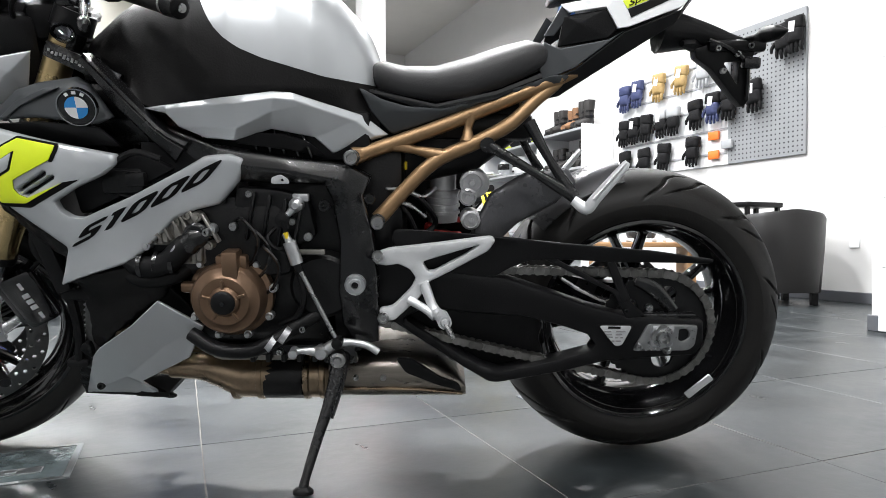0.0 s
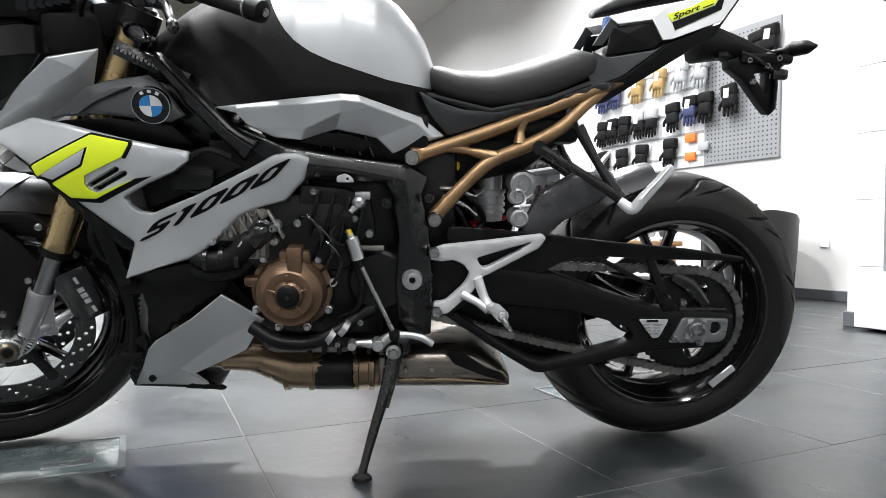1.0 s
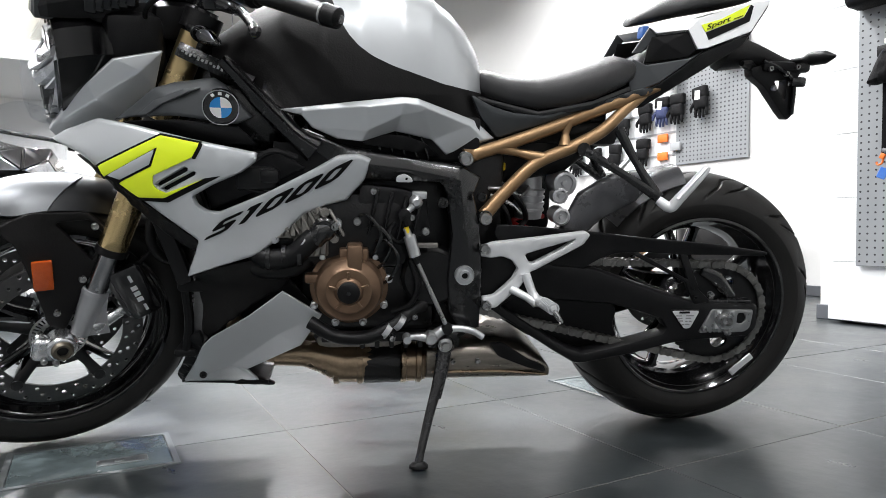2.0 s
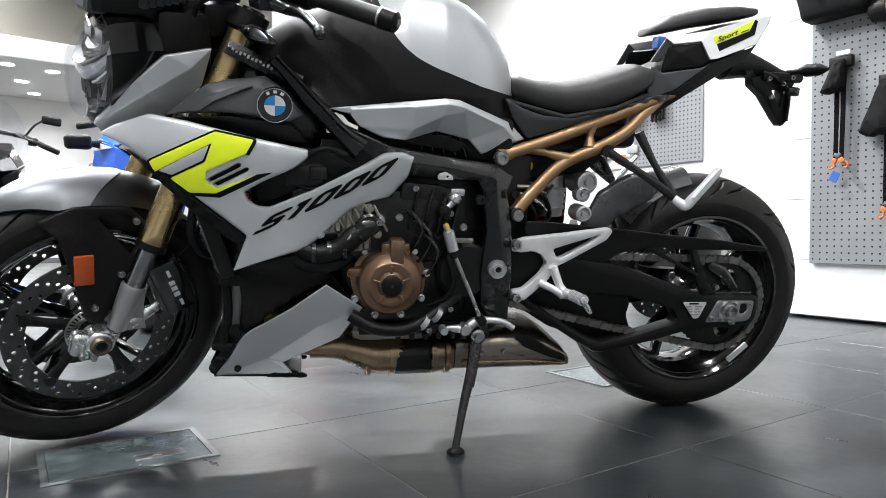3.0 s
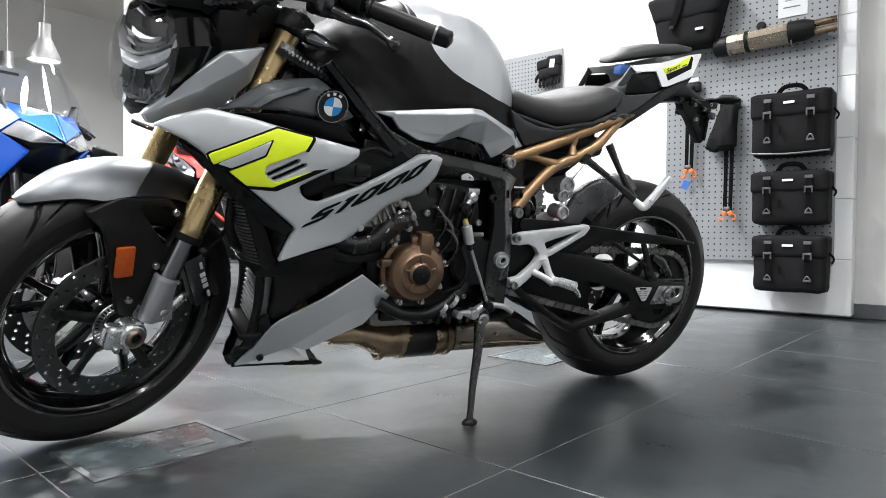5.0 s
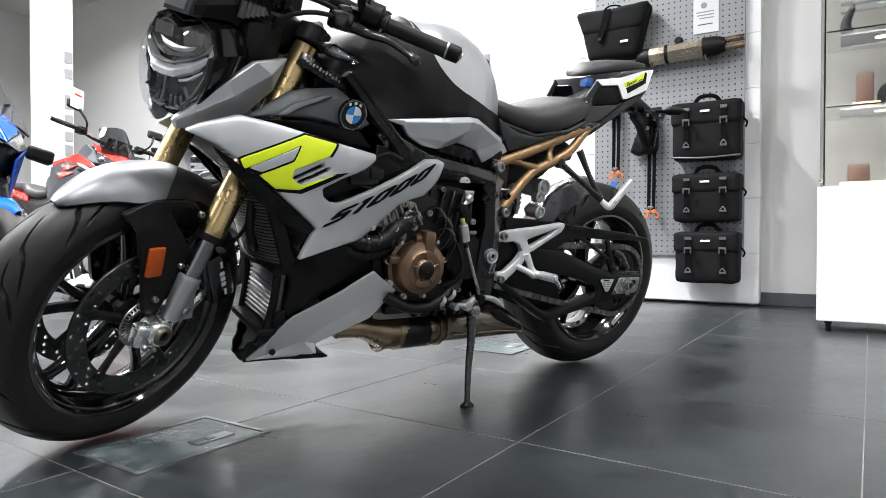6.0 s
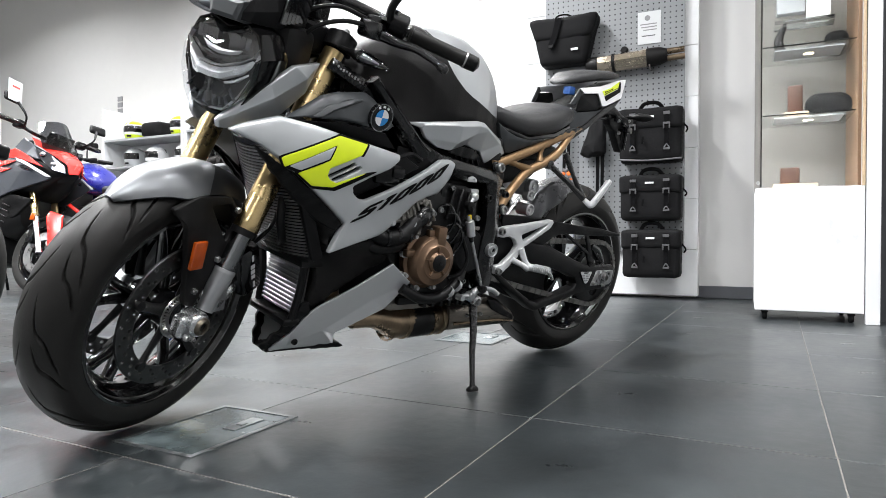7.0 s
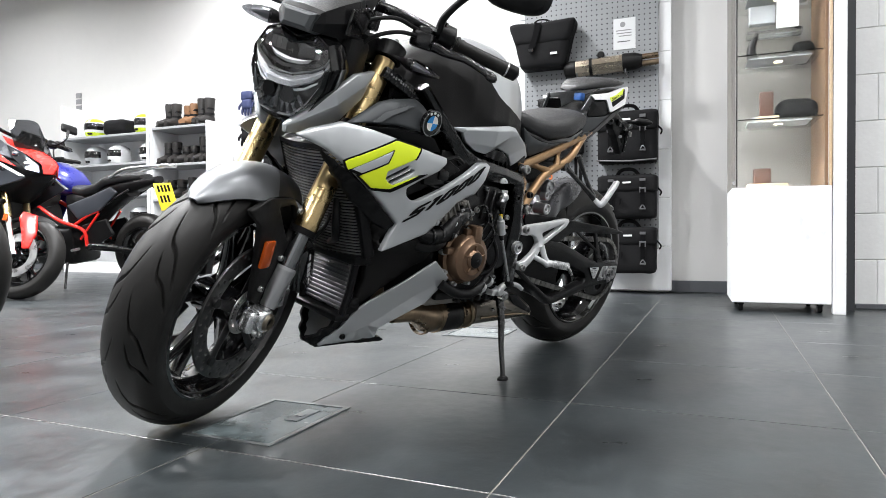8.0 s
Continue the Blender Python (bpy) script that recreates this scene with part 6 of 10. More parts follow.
for bx, bz in ((0.108, 0.868), (0.122, 0.826), (0.172, 0.874), (0.148, 0.858)):
    bp("bracket_bolt", moved(bolt(0.006), pose(bx, -0.032, bz)), STEEL, arm)
for sy in (-1, 1):
    bp("rear_signal", tube([(0.165, sy * 0.02, 0.886), (0.174, sy * 0.045, 0.888), (0.180, sy * 0.066, 0.890), (0.188, sy * 0.098, 0.891), (0.194, sy * 0.120, 0.892)], [0.006, 0.0065, 0.0155, 0.0140, 0.003], 14, 6, 0.8), BLACK_SATIN, arm, "smoked rear turn signal")
# ---- engine, running gear and small parts ----
# engine block and head behind the covers
engine = bp("engine_block", box(-0.925, -0.64, -0.13, 0.14, 0.285, 0.47, 0.03), DARK_PART, None, "dark painted four-cylinder engine block")
bp("cylinder_bank", box(-0.98, -0.70, -0.17, 0.17, 0.44, 0.60, 0.03), DARK_PART, engine)
bp("oil_sump", box(-0.90, -0.70, -0.11, 0.12, 0.245, 0.30, 0.03), ALLOY_DULL, engine)
bp("gearbox", box(-0.80, -0.60, -0.115, 0.12, 0.42, 0.66, 0.02), DARK_PART, engine)
for k, (x0, x1, z0, z1, y) in enumerate(((-0.965, -0.875, 0.505, 0.575, -0.178), (-0.93, -0.86, 0.468, 0.52, -0.174))):
    bp("cylinder_head", join(box(x0, x1, y, -0.15, z0, z1, 0.008), *[box(x0 + 0.008 + q * 0.022, x0 + 0.022 + q * 0.022, y - 0.006, y + 0.01, z0 + 0.006, z1 - 0.006, 0.003, 1) for q in range(3)]), ALLOY_DULL, engine, "dull cast cylinder head")
for bx, bz in ((-0.955, 0.518), (-0.885, 0.512), (-0.885, 0.562), (-0.90, 0.488)):
    bp("head_bolt", moved(bolt(0.008, 0.008), pose(bx, -0.182, bz)), ALLOY_DULL, engine)
# generator cover: stepped round casting with six clips
cc = pose(-0.822, -0.165, 0.408) @ Matrix.Diagonal((0.88, 1, 0.88, 1))
cover = bp("engine_cover", moved(lathe([(0, -0.050), (0.026, -0.050), (0.030, -0.046), (0.032, -0.042), (0.040, -0.044), (0.050, -0.043), (0.054, -0.038), (0.070, -0.034), (0.074, -0.028), (0.078, -0.004), (0.088, 0.0), (0.088, 0.02), (0, 0.02)], 56), cc), BRONZE_COVER, None, "bronze painted round engine cover")
for boss in ((-0.004, 0.030, -0.039, 0.0, 0.038, 0.104), (-0.022, 0.044, -0.022, 0.0, 0.060, 0.092), (-0.098, -0.06, -0.022, 0.0, 0.012, 0.034)):
    bp("cover_boss", moved(box(*boss, 0.006), cc), BRONZE_COVER, cover)
bp("cover_cap", moved(lathe([(0, -0.056), (0.018, -0.056), (0.0245, -0.052), (0.0255, -0.046), (0, -0.046)], 36), cc), BLACK_SATIN, cover)
bp("cap_socket", moved(lathe([(0, -0.0575), (0.005, -0.0575), (0.006, -0.055), (0, -0.055)], 6), cc), BLACK_GLOSS, cover)
for q in range(5):
    a = radians(20 + 72 * q)
    bp("cover_rib", moved(box(0.026, 0.046, -0.048, -0.040, -0.003, 0.003, 0.001, 1), cc @ pose(0, 0, 0, 0, -math.degrees(a))), BRONZE_COVER, cover, smooth=False)
for q in range(9):
    a = radians(10 + 40 * q)
    bp("cover_bolt", moved(lathe([(0, -0.012), (0.0055, -0.012), (0.0065, -0.010), (0.0065, -0.004), (0.009, -0.003), (0.009, 0.012), (0, 0.012)], 12), cc @ pose(0.091 * math.cos(a), 0, 0.091 * math.sin(a))), ALLOY, cover)
bp("gearbox_cover", moved(join(lathe([(0, -0.02), (0.055, -0.02), (0.062, -0.014), (0.066, 0.02), (0, 0.02)], 32)), pose(-0.655, -0.13, 0.42)), DARK_PART, engine)
bp("gearbox_cover", shell([(-0.80, -0.165, 0.612), (-0.72, -0.168, 0.606), (-0.672, -0.165, 0.59), (-0.66, -0.16, 0.52), (-0.70, -0.16, 0.50), (-0.76, -0.165, 0.52), (-0.81, -0.17, 0.55)], 0.02, 0.005, 0.002), DARK_PART, engine)
for bx, bz in ((-0.806, 0.541), (-0.672, 0.522)):
    bp("cover_screw", moved(bolt(0.008), pose(bx, -0.176, bz)), STEEL, engine)
bp("bracket", shell([(-0.7325, -0.186, 0.6195), (-0.731, -0.186, 0.631), (-0.716, -0.186, 0.636), (-0.703, -0.186, 0.629), (-0.699, -0.186, 0.6195)], 0.004, 0.001, 0, 0.01, [circle(-0.712, 0.626, 0.003, 10)], corner=0.004), WHITE_ALLOY, engine)
head = bp("cam_cover", moved(join(box(-0.060, 0.060, -0.020, 0.03, -0.040, 0.040, 0.008), *[box(-0.052 + q * 0.024, -0.040 + q * 0.024, -0.028, -0.018, -0.034, 0.034, 0.003, 1) for q in range(5)]), pose(-0.900, -0.140, 0.538, 0, -28)), ALLOY_DULL, engine, "dull cast cam cover")
for q in range(4):
    bp("head_bolt", moved(bolt(0.0075, 0.012), pose(-0.900, -0.166, 0.538, 0, -28) @ pose(-0.045 + q * 0.030, 0, 0.030 if q % 2 else -0.030)), ALLOY, engine)
bp("casting_rib", join(*[moved(box(-0.003, 0.003, -0.012, 0.0, -0.045, 0.045, 0.002, 1), pose(-0.775 + q * 0.028, -0.168, 0.560 - q * 0.006, 0, 12)) for q in range(4)]), DARK_PART, engine)
bp("crankcase_flange", join(*[box(-0.800 + q * 0.030, -0.790 + q * 0.030, -0.150, -0.125, 0.268, 0.286, 0.002, 1) for q in range(6)], box(-0.88, -0.66, -0.140, -0.12, 0.278, 0.300, 0.004)), DARK_PART, engine)
for q, (wx, wz) in enumerate(((-0.765, 0.520), (-0.745, 0.500), (-0.730, 0.470))):
    bp("wire", tube([(wx - 0.04, -0.168, wz + 0.03), (wx - 0.02, -0.186, wz + 0.035), (wx + 0.005, -0.186, wz), (wx - 0.008, -0.178, wz - 0.04), (wx - 0.03, -0.166, wz - 0.06)], 0.0035, 6, 6), BLACK_GLOSS)
for bx, bz in ((-0.845, 0.305), (-0.790, 0.300), (-0.735, 0.300), (-0.690, 0.345), (-0.70, 0.55), (-0.775, 0.60)):
    bp("case_bolt", moved(bolt(0.007, 0.008), pose(bx, -0.172, bz)), STEEL, engine)
# cast ribs, bosses and plug leads on the side of the cylinder head
for q in range(7):
    bp("head_rib", moved(box(-0.0028, 0.0028, -0.014, 0.0, -0.030 + 0.003 * (q % 3), 0.030, 0.0015, 1), pose(-0.968 + q * 0.0205, -0.176, 0.540 + 0.005 * (q % 2), 0, -28)), ALLOY_DULL, engine)
for q, (bx, bz, br) in enumerate(((-0.958, 0.562, 0.009), (-0.912, 0.566, 0.012), (-0.868, 0.560, 0.010), (-0.846, 0.536, 0.011), (-0.940, 0.530, 0.008), (-0.850, 0.508, 0.009), (-0.963, 0.508, 0.010))):
    bp("head_boss", moved(lathe([(0, -0.016), (br * 0.5, -0.016), (br * 0.55, -0.012), (br * 0.9, -0.012), (br, -0.008), (br, 0.01), (0, 0.01)], 14), pose(bx, -0.176, bz)), ALLOY_DULL if q % 3 else ALLOY, engine)
bp("elbow_cover", join(moved(lathe([(0, -0.022), (0.018, -0.022), (0.023, -0.017), (0.024, 0.01), (0, 0.01)], 20), pose(-0.868, -0.178, 0.528)), tube([(-0.888, -0.184, 0.505), (-0.872, -0.186, 0.524), (-0.846, -0.184, 0.532)], [0.020, 0.022, 0.012], 12, 4)), BLACK_FRAME, engine)
bp("elbow_screw", moved(bolt(0.007, 0.008), pose(-0.848, -0.196, 0.534)), STEEL, engine)
for q in range(3):
    bp("hose_ring", lathe([(0.0215, -0.004), (0.0235, -0.004), (0.0235, 0.004), (0.0215, 0.004)], 20, Matrix.Translation((-0.975 + 0.030 * q, -0.178 - 0.003 * q, 0.469 + 0.004 * q)) @ pose(0, 0, 0, 0, 0, 90) @ pose(0, 0, 0, 0, 0, 0), closed=True), BLACK_FRAME, engine)
# coolant hoses
for pts, r in (([(-1.03, -0.14, 0.50), (-0.98, -0.175, 0.468), (-0.93, -0.185, 0.475), (-0.895, -0.185, 0.505), (-0.86, -0.17, 0.53)], 0.021), ([(-1.05, -0.13, 0.46), (-0.985, -0.165, 0.44), (-0.93, -0.168, 0.445), (-0.90, -0.15, 0.46)], 0.016),
               ([(-0.90, -0.17, 0.335), (-0.85, -0.185, 0.310), (-0.79, -0.185, 0.306), (-0.74, -0.180, 0.325), (-0.70, -0.165, 0.35), (-0.67, -0.14, 0.36)], 0.014)):
    bp("coolant_hose", tube(pts, r, 14, 8), BLACK_SATIN, None, "black rubber coolant hose")
for cx, cz, r in ((-0.748, 0.320, 0.0165), (-0.722, 0.336, 0.0165), (-0.905, 0.500, 0.023)):
    bp("hose_clip", moved(lathe([(r, -0.006), (r + 0.001, -0.006), (r + 0.001, 0.006), (r, 0.006)], 20, closed=True), pose(cx, -0.182, cz, 0, 0, 0) @ pose(0, 0, 0, 0, 35, 0) @ pose(0, 0, 0, 0, 0, 90)), ALLOY)
bp("oil_pipe", tube([(-0.70, -0.16, 0.46), (-0.685, -0.172, 0.41), (-0.70, -0.17, 0.37), (-0.735, -0.16, 0.35)], 0.006, 8), BLACK_SATIN)
for pts in ([(-0.96, -0.15, 0.60), (-0.93, -0.185, 0.61), (-0.87, -0.18, 0.60), (-0.82, -0.17, 0.585)], [(-1.05, -0.13, 0.62), (-1.00, -0.18, 0.60), (-0.95, -0.185, 0.595), (-0.90, -0.17, 0.61)], [(-0.73, -0.165, 0.54), (-0.745, -0.182, 0.52), (-0.725, -0.18, 0.50), (-0.70, -0.16, 0.515)]):
    bp("wire", tube(pts, 0.004, 6, 8), BLACK_SATIN)
# dark air duct seen in the fairing's opening
bp("air_duct", join(shell([(-1.10, -0.165, 0.64), (-0.99, -0.175, 0.675), (-0.945, -0.185, 0.668), (-0.90, -0.188, 0.645), (-0.99, -0.18, 0.60), (-1.08, -0.17, 0.56)], 0.02, 0.004, 0.0), tube([(-1.0, -0.20, 0.655), (-0.955, -0.212, 0.676), (-0.915, -0.205, 0.664)], 0.006, 8)), BLACK_SATIN)
bp("duct_insert", join(box(-1.03, -0.955, -0.19, -0.16, 0.60, 0.645, 0.008), box(-0.985, -0.95, -0.196, -0.17, 0.615, 0.64, 0.005)), DARK_PART)

# radiators with their fins
RAD = pose(-1.208, 0, 0.535, 0, -18)


def rad_strip(z0, z1, x0, x1, w=0.140):
    """A band across the radiator, swept back towards its ends."""
    return loft([[(x0 + 1.3 * y * y, y, z0), (x1 + 1.3 * y * y, y, z0), (x1 + 1.3 * y * y, y, z1), (x0 + 1.3 * y * y, y, z1)] for y in np.linspace(-w, w, 15)])


rad = bp("radiator", moved(rad_strip(-0.135, 0.135, -0.010, 0.014), RAD), BLACK_SATIN, None, "black curved radiator with fine fins")
for q in range(34):
    bp("fin", moved(rad_strip(-0.1292 + q * 0.0078, -0.1262 + q * 0.0078, -0.0145, -0.009, 0.136), RAD), RADIATOR, rad, smooth=False)
for sy in (-1, 1):
    bp("radiator_tank", moved(box(-0.014, 0.016, -0.010, 0.010, -0.14, 0.14, 0.006), RAD @ pose(0.026, sy * 0.144, 0)), BLACK_SATIN, rad)
for z0 in (0.130, -0.142):
    bp("radiator_rail", moved(rad_strip(z0, z0 + 0.012, -0.018, 0.016), RAD), BLACK_SATIN, rad)
oil = bp("oil_cooler", moved(box(-0.012, 0.012, -0.085, 0.085, -0.062, 0.062, 0.004), pose(-1.135, 0, 0.318, 0, 6)), RADIATOR, None, "small oil cooler with bright fins")
for q in range(11):
    bp("fin", moved(box(-0.017, -0.010, -0.080, 0.080, -0.0022, 0.0022, 0.0008, 1), pose(-1.135, 0, 0.318, 0, 6) @ pose(0, 0, -0.055 + q * 0.011)), FIN_METAL, oil, smooth=False)
bp("cooler_frame", join(box(-1.165, -1.10, -0.125, 0.125, 0.384, 0.412, 0.008), box(-1.185, -1.14, -0.100, 0.100, 0.236, 0.254, 0.006), tube([(-1.15, -0.115, 0.40), (-1.15, -0.10, 0.32), (-1.16, -0.09, 0.25)], 0.010, 8), tube([(-1.15, 0.115, 0.40), (-1.15, 0.10, 0.32), (-1.16, 0.09, 0.25)], 0.010, 8)), BLACK_SATIN)
bp("belly_floor", loft([[(-1.19, -0.035, 0.152), (-1.19, 0.035, 0.152), (-1.19, 0.035, 0.160), (-1.19, -0.035, 0.160)], [(-1.0, -0.065, 0.158), (-1.0, 0.065, 0.158), (-1.0, 0.065, 0.166), (-1.0, -0.065, 0.166)]]), BLACK_SATIN, smooth=False)
bp("coolant_pipe", tube([(-1.21, -0.09, 0.545), (-1.215, -0.10, 0.49), (-1.20, -0.085, 0.45), (-1.18, -0.04, 0.43)], 0.010, 10), BLACK_SATIN)
bp("radiator_backing", join(box(-1.10, -1.02, -0.115, 0.115, 0.43, 0.70, 0.02), box(-1.10, -1.04, -0.085, 0.085, 0.24, 0.44, 0.02)), BLACK_SATIN)
bp("headstock", join(box(-1.20, -0.98, -0.06, 0.06, 0.70, 0.88, 0.03), box(-1.12, -0.95, -0.13, 0.13, 0.66, 0.80, 0.03)), BLACK_FRAME)

# exhaust
exhaust = bp("exhaust", join(*[tube([(-1.04, y, 0.44), (-1.065, y, 0.34), (-1.03, y * 0.9, 0.255), (-0.95, y * 0.8, 0.228), (-0.86, y * 0.55 - 0.03, 0.222)], 0.019, 14, 8) for y in (-0.10, -0.035, 0.035, 0.10)]), EXHAUST, None, "heat-tinted steel exhaust headers and silencer")
bp("collector", tube([(-0.98, -0.075, 0.232), (-0.92, -0.080, 0.232), (-0.88, -0.078, 0.222), (-0.84, -0.070, 0.208), (-0.80, -0.062, 0.205), (-0.68, -0.058, 0.202), (-0.655, -0.055, 0.202)], [0.026, 0.028, 0.034, 0.044, 0.046, 0.046, 0.040], 24, 6), EXHAUST, exhaust)
for x in (-0.852, -0.80, -0.705, -0.672):
    bp("collector_band", lathe([(0.0455, -0.007), (0.0495, -0.005), (0.0495, 0.005), (0.0455, 0.007)], 32, pose(x, -0.060, 0.204, 0, 0, 90), closed=True), EXHAUST, exhaust)
bp("heat_band", lathe([(0.0462, -0.04), (0.0475, -0.038), (0.0475, 0.038), (0.0462, 0.04)], 32, pose(-0.752, -0.060, 0.203, 0, 0, 90), closed=True), DARK_PART, exhaust)
sl = []
for x, zc, hw, up, dn, yc in ((-0.665, 0.208, 0.058, 0.040, 0.040, -0.02), (-0.655, 0.210, 0.098, 0.044, 0.046, -0.005), (-0.60, 0.214, 0.112, 0.048, 0.048, 0), (-0.50, 0.216, 0.114, 0.048, 0.050, 0), (-0.44, 0.212, 0.112, 0.040, 0.046, 0), (-0.395, 0.200, 0.108, 0.022, 0.034, 0), (-0.378, 0.190, 0.104, 0.010, 0.020, 0)):
    sl.append(ring_x(x, zc, hw, up, dn, 4.0, 40, yc))
silencer = bp("silencer", loft(sl), SILENCER, exhaust, "brushed steel underslung silencer", 50)
bp("silencer_seam", tube([(-0.645, -0.1125, 0.196), (-0.50, -0.1155, 0.196), (-0.43, -0.1135, 0.190), (-0.385, -0.106, 0.182)], 0.003, 8, 6), EXHAUST, exhaust)
bp("heat_shield", shell([(-0.520, -0.1175, 0.262), (-0.490, -0.118, 0.262), (-0.430, -0.117, 0.222), (-0.392, -0.112, 0.206), (-0.385, -0.110, 0.186), (-0.400, -0.112, 0.192), (-0.440, -0.117, 0.206), (-0.500, -0.119, 0.232)], 0.006, 0.003, 0.002), BLACK_SATIN, exhaust)
for bx in (-0.60, -0.545):
    bp("shield_rivet", moved(bolt(0.006), pose(bx, -0.117, 0.222)), STEEL, exhaust)

# swingarm and chain
for sy in (-1, 1):
    f = (lambda o: o) if sy < 0 else flip
    sw = bp("swingarm", shell(f([(-0.610, -0.118, 0.468), (-0.540, -0.128, 0.474), (-0.443, -0.137, 0.450), (-0.377, -0.140, 0.443), (-0.305, -0.140, 0.435), (-0.218, -0.140, 0.406), (-0.142, -0.141, 0.379), (-0.071, -0.142, 0.361), (0.083, -0.142, 0.351), (0.088, -0.142, 0.300), (0.072, -0.142, 0.278), (-0.061, -0.142, 0.269), (-0.111, -0.142, 0.263), (-0.191, -0.141, 0.242), (-0.315, -0.140, 0.219), (-0.333, -0.140, 0.220), (-0.378, -0.138, 0.247), (-0.453, -0.132, 0.295), (-0.530, -0.124, 0.345), (-0.606, -0.116, 0.385)]), 0.030, 0.008, 0.004, side=sy,
                              holes=[[(-0.411, 0.291), (-0.348, 0.2546), (-0.313, 0.244), (-0.237, 0.2595), (-0.135, 0.288), (-0.128, 0.3005), (-0.142, 0.320), (-0.185, 0.335), (-0.263, 0.356), (-0.373, 0.363), (-0.460, 0.372), (-0.500, 0.350)]] if sy < 0 else []), BLACK_SATIN, None, "black braced aluminium swingarm")
    bp("swingarm_web", shell(f([(-0.560, -0.080, 0.420), (-0.430, -0.085, 0.415), (-0.244, -0.085, 0.360), (-0.222, -0.085, 0.321), (-0.229, -0.085, 0.292), (-0.213, -0.085, 0.252), (-0.298, -0.085, 0.222), (-0.429, -0.085, 0.268), (-0.560, -0.080, 0.350)]), 0.020, 0.006, 0.002, side=sy), BLACK_SATIN, sw)
    if sy < 0:
        left_swingarm = sw
    ap = bp("axle_plate", shell(f([(-0.055, -0.147, 0.289), (-0.047, -0.147, 0.306), (-0.0285, -0.147, 0.344), (0.071, -0.147, 0.342), (0.068, -0.147, 0.300), (0.055, -0.147, 0.2895)]), 0.006, 0.003, 0, 0.012, [[(0.034, 0.334), (0.048, 0.335), (0.054, 0.327), (0.054, 0.317), (0.046, 0.309), (0.034, 0.310)]], sy), STEEL, sw, "machined chain adjuster plate")
    bp("axle_nut", moved(lathe([(0, -0.006), (0.009, -0.006), (0.010, -0.020), (0.014, -0.020), (0.016, -0.010), (0.021, -0.010), (0.023, 0), (0.0, 0)], 18), pose(0.0, sy * 0.150, 0.322, 0, 0, 0 if sy < 0 else 180)), STEEL, sw)
    bp("adjuster_block", moved(box(-0.022, 0.022, -0.006, 0.004, -0.022, 0.022, 0.004), pose(0, sy * 0.149, 0.322)), ALLOY, sw)
    bp("adjuster_screw", moved(bolt(0.007, 0.008), pose(-0.045, sy * 0.150, 0.300, 0, 0, 0 if sy < 0 else 180)), STEEL, sw)
    bp("crash_pad", moved(lathe([(0, -0.010), (0.004, -0.010), (0.006, -0.006), (0.009, 0), (0, 0)], 14), pose(0.012, sy * 0.150, 0.292, 0, 0, 0 if sy < 0 else 180)), STEEL, sw)
sticker = bp("data_sticker", shell([(-0.127, -0.1475, 0.344), (-0.055, -0.1475, 0.3435), (-0.0745, -0.1475, 0.299), (-0.092, -0.1475, 0.298)], 0.004, 0.0015, 0, corner=0.006), INK, left_swingarm, "white triangular information sticker")
bp("sticker_field", shell([(-0.1235, -0.1487, 0.342), (-0.0585, -0.1487, 0.3415), (-0.0765, -0.1487, 0.3015), (-0.0905, -0.1487, 0.3005)], 0.002, 0.0008, 0, 0.01, corner=0.005), WHITE_ALLOY, sticker)
for z, x0, x1, ink in ((0.3385, -0.106, -0.082, 1), (0.331, -0.113, -0.100, 0), (0.331, -0.090, -0.072, 0), (0.325, -0.110, -0.098, 0), (0.325, -0.090, -0.078, 0), (0.319, -0.107, -0.096, 0), (0.318, -0.091, -0.085, 0), (0.318, -0.082, -0.076, 0), (0.311, -0.098, -0.092, 0), (0.311, -0.090, -0.080, 0)):
    bp("sticker_bar", box(x0, x1, -0.1502, -0.149, z - (0.0022 if ink else 0.0013), z + (0.0022 if ink else 0.0013)), INK if ink else GREY_PRINT, sticker, smooth=False)
bp("swingarm_cross", box(-0.52, -0.38, -0.12, 0.12, 0.36, 0.45, 0.03), BLACK_SATIN)
guard = bp("chain_guard", shell([(-0.520, -0.130, 0.528), (-0.452, -0.138, 0.527), (-0.322, -0.140, 0.517), (-0.189, -0.140, 0.503), (-0.028, -0.138, 0.489), (0.096, -0.130, 0.470), (0.088, -0.130, 0.460), (0.025, -0.136, 0.4635), (-0.112, -0.139, 0.466), (-0.199, -0.140, 0.4715), (-0.259, -0.140, 0.469), (-0.294, -0.140, 0.457), (-0.329, -0.139, 0.4355), (-0.448, -0.137, 0.4475), (-0.500, -0.134, 0.470), (-0.524, -0.130, 0.506)], 0.004, 0.003, 0.002, 0.016, crease=lambda x, z: 0.005 * max(0.0, min(1.0, (z - (0.492 - 0.115 * (x + 0.2))) / 0.006))), BLACK_SATIN, None, "black plastic chain guard")
for strut in ([(-0.240, -0.1385, 0.475), (-0.209, -0.1385, 0.471), (-0.080, -0.141, 0.405), (-0.032, -0.143, 0.360), (-0.070, -0.143, 0.354), (-0.096, -0.141, 0.404)], [(-0.114, -0.138, 0.468), (-0.096, -0.138, 0.4655), (-0.063, -0.1425, 0.391), (-0.080, -0.1425, 0.385)]):
    bp("guard_strut", shell(strut, 0.006, 0.002, 0.0, 0.012, corner=0.004), BLACK_SATIN, guard)
bp("strut_screw", moved(bolt(0.005), pose(-0.073, -0.145, 0.372)), BLACK_FRAME, guard)
